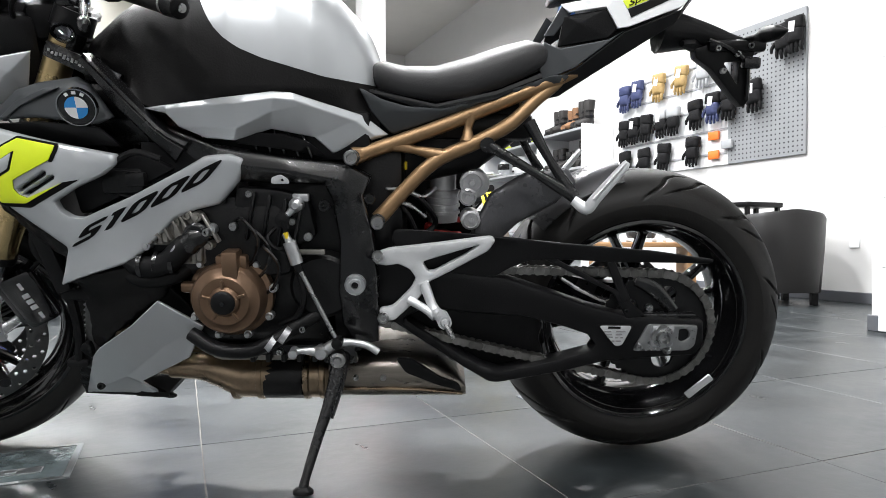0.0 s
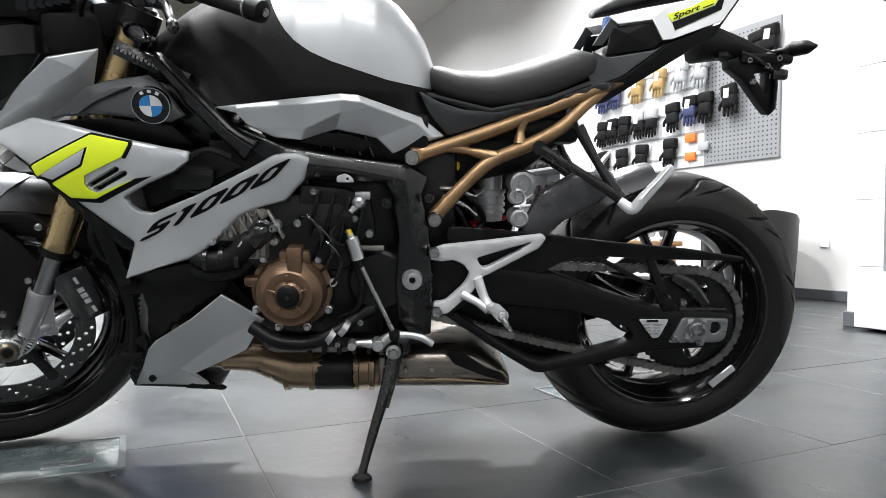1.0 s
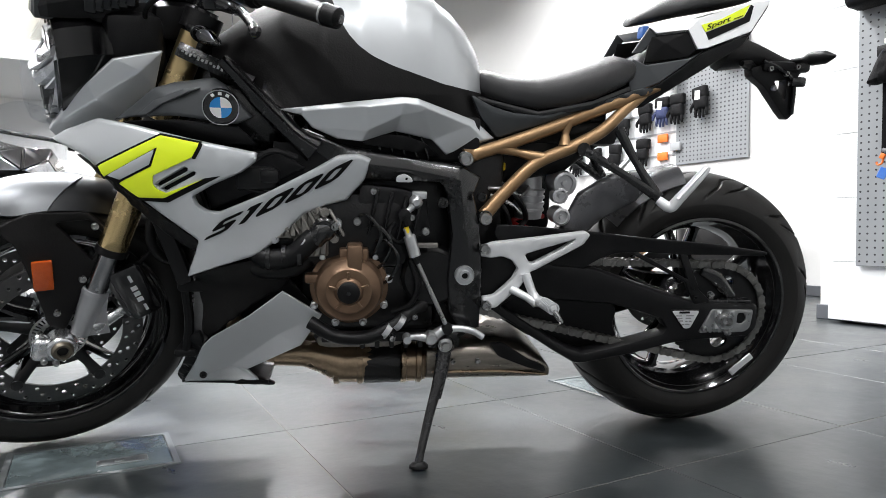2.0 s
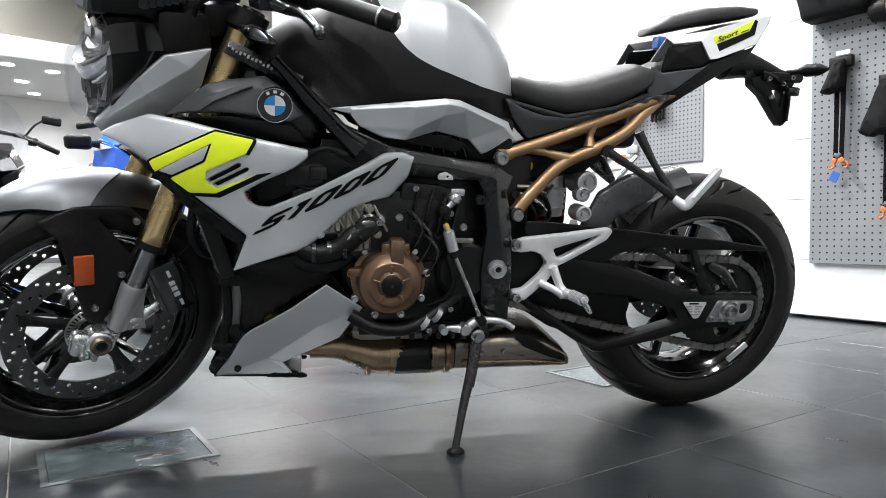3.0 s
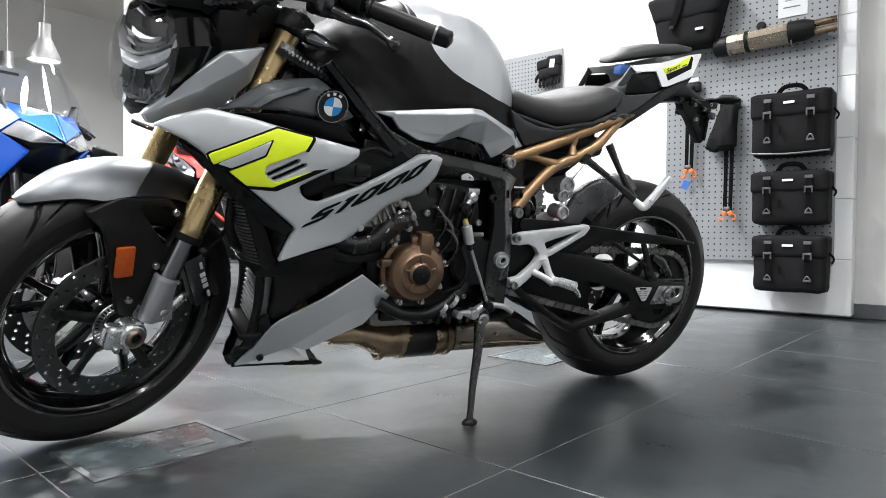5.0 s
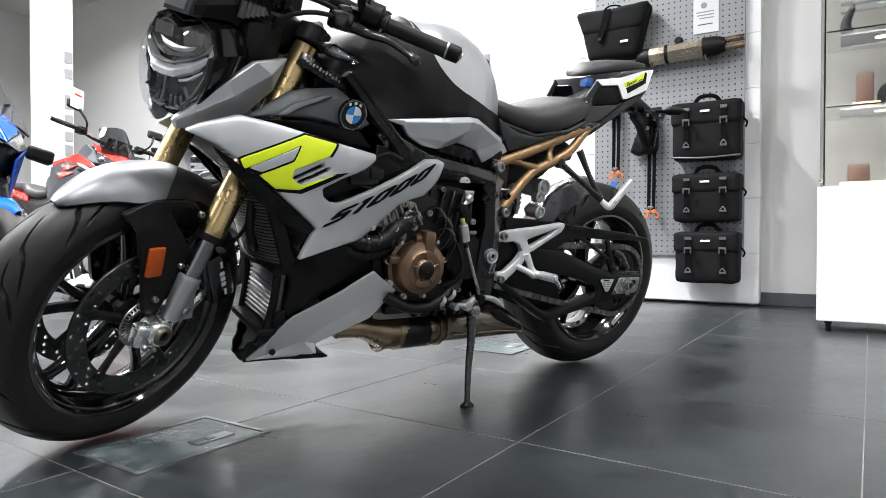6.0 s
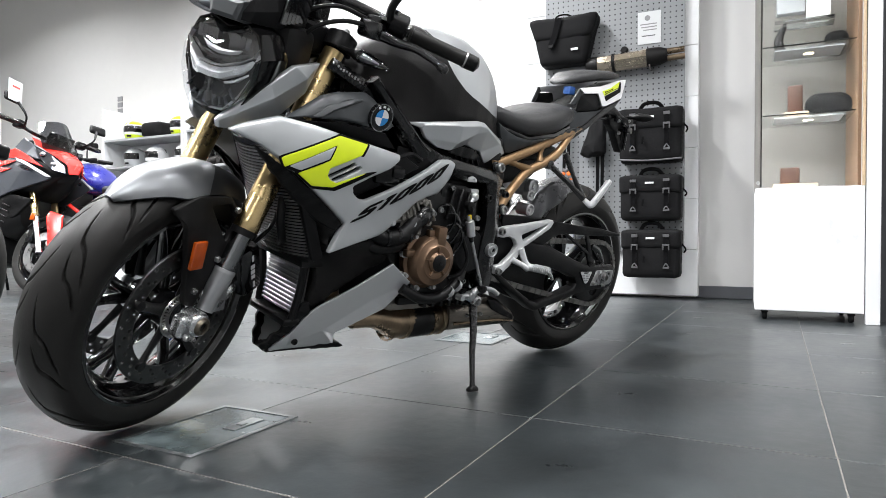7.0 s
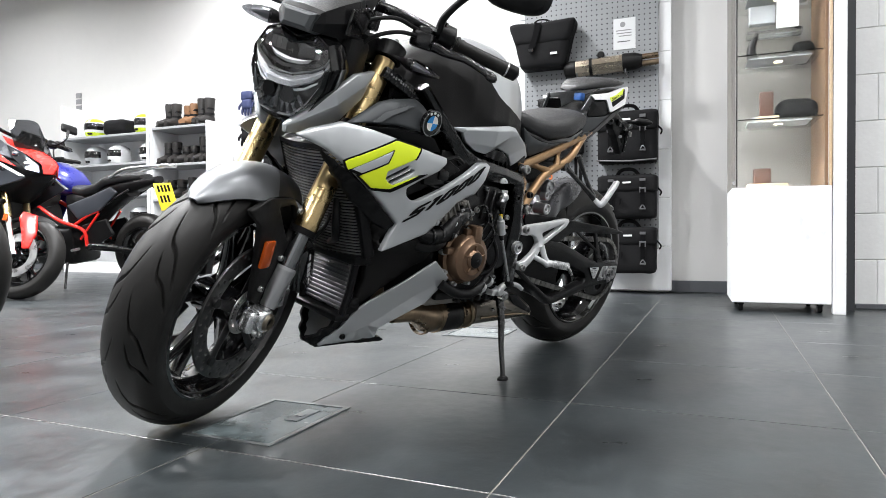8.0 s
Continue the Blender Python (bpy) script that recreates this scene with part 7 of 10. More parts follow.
bp("caliper_bracket", join(box(-0.06, 0.07, -0.135, -0.115, 0.352, 0.362, 0.004), tube([(-0.05, -0.122, 0.425), (-0.012, -0.122, 0.408), (0.03, -0.122, 0.365)], [0.010, 0.016, 0.010], 10, 4, 0.5)), BLACK_FRAME)
bp("carrier_bolt", moved(bolt(0.010, 0.01), pose(-0.012, -0.118, 0.405)), STEEL)
# sprocket
teeth = []
for k in range(90):
    a = 2 * math.pi * k / 90
    r = 0.109 + 0.004 * math.cos(45 * a)
    teeth.append((r * math.cos(a), 0, r * math.sin(a)))
sp_holes = [circle(0, 0, 0.030, 24)] + [circle(0.068 * math.cos(2 * math.pi * k / 5), 0.068 * math.sin(2 * math.pi * k / 5), 0.021, 14) for k in range(5)]
sprocket = bp("rear_sprocket", moved(shell(teeth, 0.006, 0.001, 0, 0.02, sp_holes), pose(-0.004, -0.112, 0.326)), DARK_PART, None, "dark steel rear sprocket")
bp("sprocket_hub", moved(join(lathe([(0, 0.006), (0.05, 0.006), (0.055, 0.03), (0, 0.03)], 28), *[lathe([(0, -0.008), (0.007, -0.008), (0.008, 0), (0, 0)], 10, pose(0.044 * math.cos(a), 0, 0.044 * math.sin(a))) for a in (0.63, 1.88, 3.14, 4.4, 5.65)]), pose(-0.004, -0.112, 0.326)), STEEL, sprocket)
bp("front_sprocket_cover", moved(lathe([(0, -0.012), (0.045, -0.012), (0.05, 0), (0.05, 0.03), (0, 0.03)], 24), pose(-0.575, -0.112, 0.412)), BLACK_SATIN)


def chain_loop(c0, r0, c1, r1, pitch):
    """Points and headings of the links round two sprockets (x, z)."""
    d = (Vector(c1) - Vector(c0))
    L = d.length
    base = math.atan2(d.y, d.x)
    al = math.acos((r1 - r0) / L)
    al0 = math.pi - al
    segs = []
    pts = []
    a_top0, a_top1 = base + al0, base + al0
    for side in (1, -1):
        n = Vector((math.cos(base + side * al0), math.sin(base + side * al0)))
        segs.append((Vector(c0) + n * r0, Vector(c1) + n * r1))
    n = 60
    for k in range(n):
        pts.append(segs[0][0].lerp(segs[0][1], k / n))
    for k in range(n):
        a = base + al0 - 2 * al0 * k / n
        pts.append(Vector(c1) + Vector((math.cos(a), math.sin(a))) * r1)
    for k in range(n):
        p = segs[1][1].lerp(segs[1][0], k / n)
        sag = 0.004 * math.sin(math.pi * k / n)
        pts.append(p - Vector((0, sag)))
    for k in range(n):
        a = base - al0 - (2 * math.pi - 2 * al0) * k / n
        pts.append(Vector(c0) + Vector((math.cos(a), math.sin(a))) * r0)
    ln = [0.0]
    for a, b in zip(pts, pts[1:] + pts[:1]):
        ln.append(ln[-1] + (b - a).length)
    count = int(round(ln[-1] / pitch / 2)) * 2
    out = []
    xs, zs = [p.x for p in pts] + [pts[0].x], [p.y for p in pts] + [pts[0].y]
    for k in range(count):
        s0, s1 = ln[-1] * k / count, ln[-1] * (k + 1) / count
        a = Vector((np.interp(s0, ln, xs), np.interp(s0, ln, zs)))
        b = Vector((np.interp(s1, ln, xs), np.interp(s1, ln, zs)))
        out.append(((a + b) / 2, math.degrees(math.atan2(b.y - a.y, b.x - a.x))))
    return out


def link_mesh(w):
    """A figure-eight plate pair with rollers."""
    outl = []
    for sx in (1, -1):
        for k in range(-4, 5):
            a = radians(32 * k)
            outl.append((sx * (0.0079 + 0.0071 * math.cos(a)), sx * 0.0071 * math.sin(a)))
    n = len(outl)
    v, f = [], []
    for y0, y1 in ((-w, -w + 0.0022), (w - 0.0022, w)):
        k = len(v)
        v += [(x, y0, z) for x, z in outl] + [(x, y1, z) for x, z in outl]
        f += [tuple(range(k, k + n)), tuple(range(k + n, k + 2 * n))[::-1]] + [(k + i, k + (i + 1) % n, k + n + (i + 1) % n, k + n + i) for i in range(n)]
    pin = lathe([(0, -w - 0.0012), (0.0032, -w - 0.0012), (0.0032, w + 0.0012), (0, w + 0.0012)], 8, pose(0.0079, 0, 0))
    return join((v, f), pin)


chain = bp("drive_chain", tube([(-0.30, -0.112, 0.444), (-0.29, -0.112, 0.444)], 0.002, 6, 1), CHAIN_STEEL, None, "steel drive chain")
outer, inner = None, None
for k, (p, ang) in enumerate(chain_loop((-0.575, 0.400), 0.052, (-0.004, 0.326), 0.112, 0.0158)):
    first = outer if k % 2 else inner
    if first is None:
        lk = bp("link", link_mesh(0.0105 if k % 2 else 0.0078), CHAIN_STEEL, chain, smooth=False)
        if k % 2:
            outer = lk
        else:
            inner = lk
    else:
        lk = new("link", first.data)
        lk.parent = chain
    lk.matrix_basis = Matrix.Translation((p.x, -0.112, p.y)) @ pose(0, 0, 0, 0, -ang) @ Matrix.Diagonal((1, 1, 1.22, 1))

# hugger and shock
hug = []
for k in range(15):
    t = k / 14
    a = radians(138 - 38 * t)
    rr = 0.336 + 0.004 * t
    w = 0.088 - 0.02 * t
    ring = []
    for q in range(-7, 8):
        u = q / 7
        ring.append((RC.x + (rr - 0.040 * abs(u) ** 3) * math.cos(a), RC.y + w * u, RC.z + (rr - 0.040 * abs(u) ** 3) * math.sin(a)))
    for q in range(7, -8, -1):
        u = q / 7
        ring.append((RC.x + (rr - 0.004 - 0.040 * abs(u) ** 3) * math.cos(a), RC.y + (w - 0.003) * u, RC.z + (rr - 0.004 - 0.040 * abs(u) ** 3) * math.sin(a)))
    hug.append(ring)
hugger = bp("hugger", loft(hug), HUGGER, None, "black rear wheel hugger", 60)
bp("hugger_side", shell([(-0.375, -0.095, 0.505), (-0.335, -0.098, 0.592), (-0.262, -0.098, 0.634), (-0.185, -0.092, 0.640), (-0.165, -0.090, 0.612), (-0.205, -0.094, 0.572), (-0.275, -0.096, 0.535), (-0.318, -0.096, 0.495)], 0.006, 0.010, 0.008, crease=lambda x, z: -0.007 * max(0.0, 1 - abs(x + 0.285) / 0.03)), HUGGER, hugger)
shock = bp("shock_absorber", moved(join(lathe([(0, -0.045), (0.030, -0.045), (0.032, -0.02), (0.032, 0.02), (0.027, 0.022), (0.027, 0.055), (0.018, 0.06), (0.018, 0.085), (0, 0.085)], 24)), pose(-0.425, -0.020, 0.570, 90, 0, 0)), SHOCK_GREY, None, "grey rear shock absorber with red spring")
bp("spring", tube([(-0.425 + 0.034 * math.cos(q * 0.7), -0.02 + 0.034 * math.sin(q * 0.7), 0.528 - q * 0.0034) for q in range(36)], 0.006, 8, 2), RED_SPRING, shock)
bp("reservoir", join(lathe([(0, -0.03), (0.026, -0.03), (0.028, -0.026), (0.028, 0.026), (0, 0.03)], 24, pose(-0.362, -0.045, 0.608)), lathe([(0, -0.012), (0.016, -0.012), (0.018, 0), (0, 0)], 20, pose(-0.378, -0.078, 0.585)), lathe([(0, -0.012), (0.018, -0.012), (0.020, 0.02), (0, 0.02)], 20, pose(-0.372, -0.075, 0.540))), SHOCK_GREY, shock)
for kx, kz, kr in ((-0.370, 0.612, 0.024), (-0.378, 0.585, 0.017), (-0.372, 0.540, 0.019)):
    knob = bp("adjuster_knob", moved(lathe([(0, -0.010), (kr * 0.25, -0.010), (kr * 0.3, -0.004), (kr * 0.72, -0.004), (kr * 0.78, -0.010), (kr, -0.008), (kr, 0.008), (0, 0.008)], 18), pose(kx, -0.092, kz)), SHOCK_GREY, shock)
for q in range(4):
    bp("preload_ring", lathe([(0.030, -0.004), (0.035, -0.003), (0.035, 0.003), (0.030, 0.004)], 24, pose(-0.425, -0.020, 0.545 + 0.014 * q, 90), closed=True), SHOCK_GREY, shock)
for pts in ([(-0.53, -0.10, 0.585), (-0.49, -0.105, 0.570), (-0.46, -0.09, 0.545)], [(-0.535, -0.10, 0.60), (-0.50, -0.11, 0.60), (-0.465, -0.09, 0.585), (-0.44, -0.07, 0.60)]):
    bp("shock_hose", tube(pts, 0.0045, 8, 5), STEEL, shock)
bp("cable_tag", box(-0.520, -0.495, -0.08, -0.07, 0.635, 0.652, 0.003), YELLOW_TAG, shock)
bp("shock_linkage", join(box(-0.50, -0.40, -0.06, 0.06, 0.44, 0.50, 0.02), tube([(-0.52, -0.08, 0.62), (-0.47, -0.09, 0.58), (-0.44, -0.06, 0.53), (-0.47, -0.07, 0.50)], 0.006, 8), tube([(-0.55, -0.07, 0.60), (-0.50, -0.095, 0.56), (-0.48, -0.085, 0.52)], 0.005, 8)), DARK_PART)
bp("rear_inner", box(-0.62, -0.50, -0.10, 0.10, 0.44, 0.70, 0.02), DARK_PART)
bp("inner_fender", box(-0.515, -0.355, 0.030, 0.085, 0.48, 0.700, 0.02), DARK_PART, hugger)

# foot rest plate, gear lever and rod
for sy in (-1, 1):
    f = (lambda o: o) if sy < 0 else flip
    rs = bp("rearset", shell(f([(-0.556, -0.150, 0.484), (-0.531, -0.158, 0.495), (-0.436, -0.168, 0.508), (-0.337, -0.168, 0.521), (-0.329, -0.168, 0.514), (-0.342, -0.168, 0.494), (-0.437, -0.166, 0.441), (-0.451, -0.165, 0.435), (-0.471, -0.164, 0.402), (-0.518, -0.158, 0.356), (-0.546, -0.152, 0.352), (-0.548, -0.152, 0.376), (-0.522, -0.156, 0.382), (-0.486, -0.162, 0.420), (-0.477, -0.164, 0.441), (-0.490, -0.163, 0.459), (-0.511, -0.160, 0.467), (-0.530, -0.157, 0.463), (-0.554, -0.150, 0.464)]), 0.014, 0.004, 0.001, 0.012,
                             [[(-0.465, 0.472), (-0.433, 0.483), (-0.358, 0.506), (-0.382, 0.488), (-0.442, 0.455), (-0.454, 0.453)]], sy, corner=0.005), WHITE_ALLOY, None, "satin silver rider foot rest plate")
    for bx, bz in ((-0.548, 0.482), (-0.540, 0.362)):
        bp("plate_bolt", moved(bolt(0.011, 0.010), pose(bx, sy * 0.158, bz, 0, 0, 0 if sy < 0 else 180)), STEEL, rs)
    pg = bp("foot_peg", join(tube([(-0.462, sy * 0.165, 0.432), (-0.448, sy * 0.175, 0.395), (-0.438, sy * 0.185, 0.375)], [0.010, 0.009, 0.013], 10, 4), tube([(-0.490, sy * 0.160, 0.398), (-0.46, sy * 0.175, 0.385), (-0.440, sy * 0.185, 0.375)], [0.009, 0.008, 0.012], 10, 4),
                          tube([(-0.442, sy * 0.178, 0.378), (-0.429, sy * 0.205, 0.380), (-0.425, sy * 0.240, 0.382), (-0.424, sy * 0.254, 0.383)], [0.013, 0.010, 0.0095, 0.006], 12, 5)), WHITE_ALLOY, rs, "ribbed alloy foot peg")
    for q in range(8):
        t = q / 7
        bp("rib", moved(lathe([(0.009, -0.0014), (0.0125, -0.0014), (0.0125, 0.0014), (0.009, 0.0014)], 12, closed=True), pose(-0.429 + 0.005 * t, sy * (0.204 + 0.044 * t), 0.380 + 0.002 * t, 0, 0, sy * -5)), WHITE_ALLOY, pg, smooth=False)
    bp("peg_feeler", tube([(-0.424, sy * 0.250, 0.380), (-0.416, sy * 0.255, 0.368), (-0.408, sy * 0.257, 0.356)], [0.005, 0.006, 0.004], 8, 4), STEEL, rs)
gear = bp("gear_lever", join(tube([(-0.706, -0.185, 0.303), (-0.690, -0.180, 0.304), (-0.655, -0.172, 0.300), (-0.630, -0.172, 0.315), (-0.600, -0.174, 0.318), (-0.570, -0.176, 0.313), (-0.548, -0.178, 0.300)], [0.006, 0.006, 0.012, 0.010, 0.007, 0.007, 0.007], 12, 6),
                             lathe([(0, -0.012), (0.010, -0.012), (0.014, -0.006), (0.014, 0.010), (0, 0.010)], 20, pose(-0.656, -0.175, 0.299)), lathe([(0, -0.012), (0.008, -0.012), (0.009, 0.012), (0, 0.012)], 16, pose(-0.706, -0.188, 0.303))), ALLOY, None, "alloy gear lever and linkage rod")
bp("lever_pivot", lathe([(0, -0.014), (0.007, -0.014), (0.009, -0.008), (0.015, -0.006), (0.016, 0.01), (0, 0.01)], 20, pose(-0.626, -0.172, 0.283)), STEEL, gear)
bp("lever_joint", lathe([(0, -0.012), (0.010, -0.010), (0.011, 0.01), (0, 0.012)], 16, pose(-0.624, -0.186, 0.322)), BLACK_SATIN, gear)
bp("rod_joint", join(tube([(-0.714, -0.186, 0.553), (-0.708, -0.186, 0.538)], [0.010, 0.007], 12, 2), lathe([(0, -0.011), (0.012, -0.009), (0.012, 0.009), (0, 0.011)], 16, pose(-0.715, -0.184, 0.556))), BLACK_SATIN, gear)
bp("linkage_rod", tube([(-0.692, -0.184, 0.470), (-0.628, -0.184, 0.332)], 0.0045, 10, 1), STEEL, gear)
bp("rod_boot", tube([(-0.697, -0.184, 0.478), (-0.688, -0.184, 0.458)], [0.008, 0.006], 12, 1), BLACK_SATIN, gear)
bp("shift_sensor", tube([(-0.712, -0.184, 0.530), (-0.706, -0.184, 0.516), (-0.705, -0.184, 0.514), (-0.693, -0.184, 0.474)], [0.006, 0.007, 0.012, 0.012], 16, 1), ALLOY, gear, "silver quick-shift sensor")
bp("sensor_tip", tube([(-0.711, -0.186, 0.532), (-0.708, -0.186, 0.521)], 0.0048, 10, 1), YELLOW_TAG, gear)
bp("shift_arm", join(lathe([(0, -0.014), (0.006, -0.014), (0.010, -0.010), (0.013, -0.006), (0.014, 0.01), (0, 0.01)], 20, pose(-0.692, -0.172, 0.580)), tube([(-0.692, -0.174, 0.580), (-0.704, -0.178, 0.566), (-0.716, -0.180, 0.556)], [0.010, 0.006, 0.006], 10, 4), box(-0.700, -0.670, -0.168, -0.155, 0.585, 0.600, 0.003)), ALLOY, gear)
bp("bracket_fin", box(-0.70, -0.645, -0.165, -0.158, 0.486, 0.496, 0.002), ALLOY_DULL)

# plain dark block added to keep bright background out of the gap
bp("crankcase_rear", box(-0.68, -0.585, -0.10, 0.10, 0.285, 0.44, 0.012), DARK_PART, engine)
bp("pivot_block", box(-0.575, -0.49, -0.095, 0.095, 0.335, 0.46, 0.012), BLACK_FRAME)

# side stand
foot_at = BIKE.inverted() @ (pose(0, 0, 0, 0, 0, TURN) @ Vector((-0.257, 1.166, 0.010)))
stand = bp("side_stand", tube([(-0.622, -0.150, 0.285), (-0.626, -0.160, 0.270), (-0.640, -0.19, 0.21), Vector((-0.622, -0.15, 0.285)).lerp(foot_at, 0.62), foot_at + Vector((0.004, 0.008, 0.02)), foot_at], [0.018, 0.0155, 0.012, 0.0098, 0.0082, 0.010], 14, 6, 0.8), BLACK_FRAME, None, "black side stand with foot pad")
bp("stand_foot", lathe([(0, 0.007), (0.010, 0.006), (0.0155, 0.0), (0.0155, -0.006), (0, -0.007)], 20, Matrix.Translation(foot_at) @ pose(0, 0, 0, -11.5) @ pose(0, 0, 0, 90) @ Matrix.Diagonal((1.25, 1, 0.9, 1))), BLACK_SATIN, stand)
bp("stand_spring", tube([(-0.612, -0.145, 0.28), (-0.622, -0.168, 0.23), (-0.640, -0.198, 0.175)], 0.006, 8, 4), DARK_PART, stand)
bp("stand_bracket", join(box(-0.66, -0.59, -0.15, -0.08, 0.262, 0.305, 0.01), lathe([(0, -0.012), (0.012, -0.012), (0.018, -0.004), (0.018, 0.02), (0, 0.02)], 18, pose(-0.622, -0.160, 0.277))), BLACK_FRAME, stand)
bp("stand_switch", tube([(-0.60, -0.14, 0.29), (-0.585, -0.15, 0.30), (-0.57, -0.13, 0.32)], 0.005, 8), BLACK_SATIN, stand)
# ---- display board with accessories ----
PX = 3.30
board = empty("display_board", pose(PX, 1.385, 0), "white slatted display board with grey pegboard", "display board")
for k in range(7):
    z0, z1 = (0.02 if k == 0 else -0.008 + 0.348 * k), min(2.44, 0.338 + 0.348 * k)
    obj("slat", *box(0, 0.125, -0.605, 0.605, z0, z1, 0.003, 1), WHITE_BOARD, board, smooth=False)
obj("core", *box(0.012, 0.115, -0.59, 0.59, 0.03, 2.43), GROOVE, board, smooth=False)
obj("pegboard", *box(-0.032, -0.014, -0.520, 0.450, 0.320, 2.36, 0.003, 1), PEG, board, "grey perforated steel pegboard", smooth=False)
hv, hf = [], []
for i in range(26):
    for j in range(55):
        y, z, r = -0.500 + i * 0.0372, 0.345 + j * 0.0368, 0.0058
        k = len(hv)
        hv += [(-0.0327, y + r * math.cos(q * math.pi / 3), z + r * math.sin(q * math.pi / 3)) for q in range(6)]
        hf.append(tuple(range(k, k + 6)))
tagged(obj("perforation", hv, hf, PEG_HOLE, board, smooth=False), kind="stuff")


def strap(name, pts, w, t, parent, mat=STRAP):
    """A flat band along points in the y-z plane of the bag's face."""
    rings = []
    for p in smooth_path(pts, 5):
        rings.append([(p.x - t, p.y - w / 2, p.z), (p.x - t, p.y + w / 2, p.z), (p.x, p.y + w / 2, p.z), (p.x, p.y - w / 2, p.z)])
    return obj(name, *loft(rings), mat, parent, smooth=False)


def soft_box(x0, x1, y0, y1, z0, z1, r, puff=0.01, seed=0):
    """A sewn bag body: rounded, slightly slumped and uneven."""
    bm = bmesh.new()
    bmesh.ops.create_cube(bm, size=1)
    bmesh.ops.subdivide_edges(bm, edges=bm.edges[:], cuts=9, use_grid_fill=True)
    for v in bm.verts:
        p = v.co * 2
        q = Vector([math.copysign(min(1, abs(c)) ** 1.0, c) for c in p])
        d = [max(0, abs(c) - (1 - 2 * r / s)) * s / (2 * r) for c, s in zip(q, (x1 - x0, y1 - y0, z1 - z0))]
        k = math.sqrt(sum(c * c for c in d))
        ofs = Vector((0, 0, 0))
        if k > 1:
            ofs = Vector([-math.copysign(dd * (1 - 1 / k), c) * r for dd, c in zip(d, q)])
        co = Vector(((x0 + x1) / 2 + q.x * (x1 - x0) / 2, (y0 + y1) / 2 + q.y * (y1 - y0) / 2, (z0 + z1) / 2 + q.z * (z1 - z0) / 2)) + ofs
        co.x -= puff * (1 - q.y * q.y) * (1 - q.z * q.z) * (1 if q.x < 0 else 0)
        co += 0.004 * Vector(noise.noise_vector(co * 14 + Vector((seed, 0, 0))))
        v.co = co
    bm.verts.index_update()
    out = [v.co.copy() for v in bm.verts], [[v.index for v in f.verts] for f in bm.faces]
    bm.free()
    return out


def pannier(y0, y1, z0, z1, big=False):
    """A roll-top soft bag with flap, two buckle straps, carrying handle and a small maker's tag."""
    w, h = y1 - y0, z1 - z0
    e = empty("pannier_bag", pose(PX - 0.035, (y0 + y1) / 2, z0), "black nylon pannier bag with buckled flap", "bag", "bags on the pegboard")
    obj("body", *soft_box(-0.17, -0.004, -w / 2, w / 2, 0, h * 0.94, 0.028, 0.012, z0), BAG, e, angle=60)
    obj("flap", *soft_box(-0.186, -0.01, -w / 2 - 0.006, w / 2 + 0.006, h * 0.60, h, 0.022, 0.006, z0 + 3), BAG, e, angle=60)
    obj("handle", *tube([(-0.10, w * 0.20, h * 0.985), (-0.11, w * 0.12, h + 0.035), (-0.11, 0, h + 0.045), (-0.11, -w * 0.12, h + 0.035), (-0.10, -w * 0.20, h * 0.985)], 0.008, 8, 5, 1.6), STRAP, e)
    obj("tag", *box(-0.201, -0.196, -0.028, 0.028, h * 0.80, h * 0.84, 0.001, 1), WHITE_BOARD, e, smooth=False)
    for sy in (-1, 1):
        y = sy * w * 0.27
        strap("strap", [(-0.199, y, h * 0.92), (-0.201, y, h * 0.62), (-0.193, y, h * 0.50), (-0.190, y, h * 0.20)], 0.030, 0.004, e)
        b = obj("buckle", *join(box(-0.212, -0.203, y - 0.022, y + 0.022, h * 0.66, h * 0.70, 0.002, 1), box(-0.212, -0.203, y - 0.022, y - 0.014, h * 0.58, h * 0.66, 0.002, 1), box(-0.212, -0.203, y + 0.014, y + 0.022, h * 0.58, h * 0.66, 0.002, 1)), BUCKLE, e, smooth=False)
        obj("slider", *box(-0.206, -0.198, y - 0.020, y + 0.020, h * 0.84, h * 0.90, 0.002, 1), BUCKLE, e, smooth=False)
        obj("strap_ring", *join(tube([(-0.198, y - 0.016, h * 0.24), (-0.200, y, h * 0.30), (-0.198, y + 0.016, h * 0.24)], 0.004, 6, 4), box(-0.201, -0.192, y - 0.02, y + 0.02, h * 0.20, h * 0.235, 0.002, 1)), BUCKLE, e, smooth=False)
    obj("side_loop", *tube([(-0.10, -w / 2 - 0.004, h * 0.7), (-0.12, -w / 2 - 0.03, h * 0.6), (-0.12, -w / 2 - 0.02, h * 0.52)], 0.006, 6, 4), STRAP, e)
    strap("pocket_zip", [(-0.196, w * 0.10, h * 0.46), (-0.196, w * 0.11, h * 0.32)], 0.014, 0.003, e)
    if big:
        obj("piping", *tube([(-0.175, -w / 2, 0.015), (-0.19, 0, 0.006), (-0.175, w / 2, 0.02)], 0.006, 8, 6), BUCKLE, e)
    return e


pannier(0.868, 1.272, 0.930, 1.290, True)
pannier(0.872, 1.265, 0.535, 0.842)
pannier(0.876, 1.250, 0.150, 0.476)
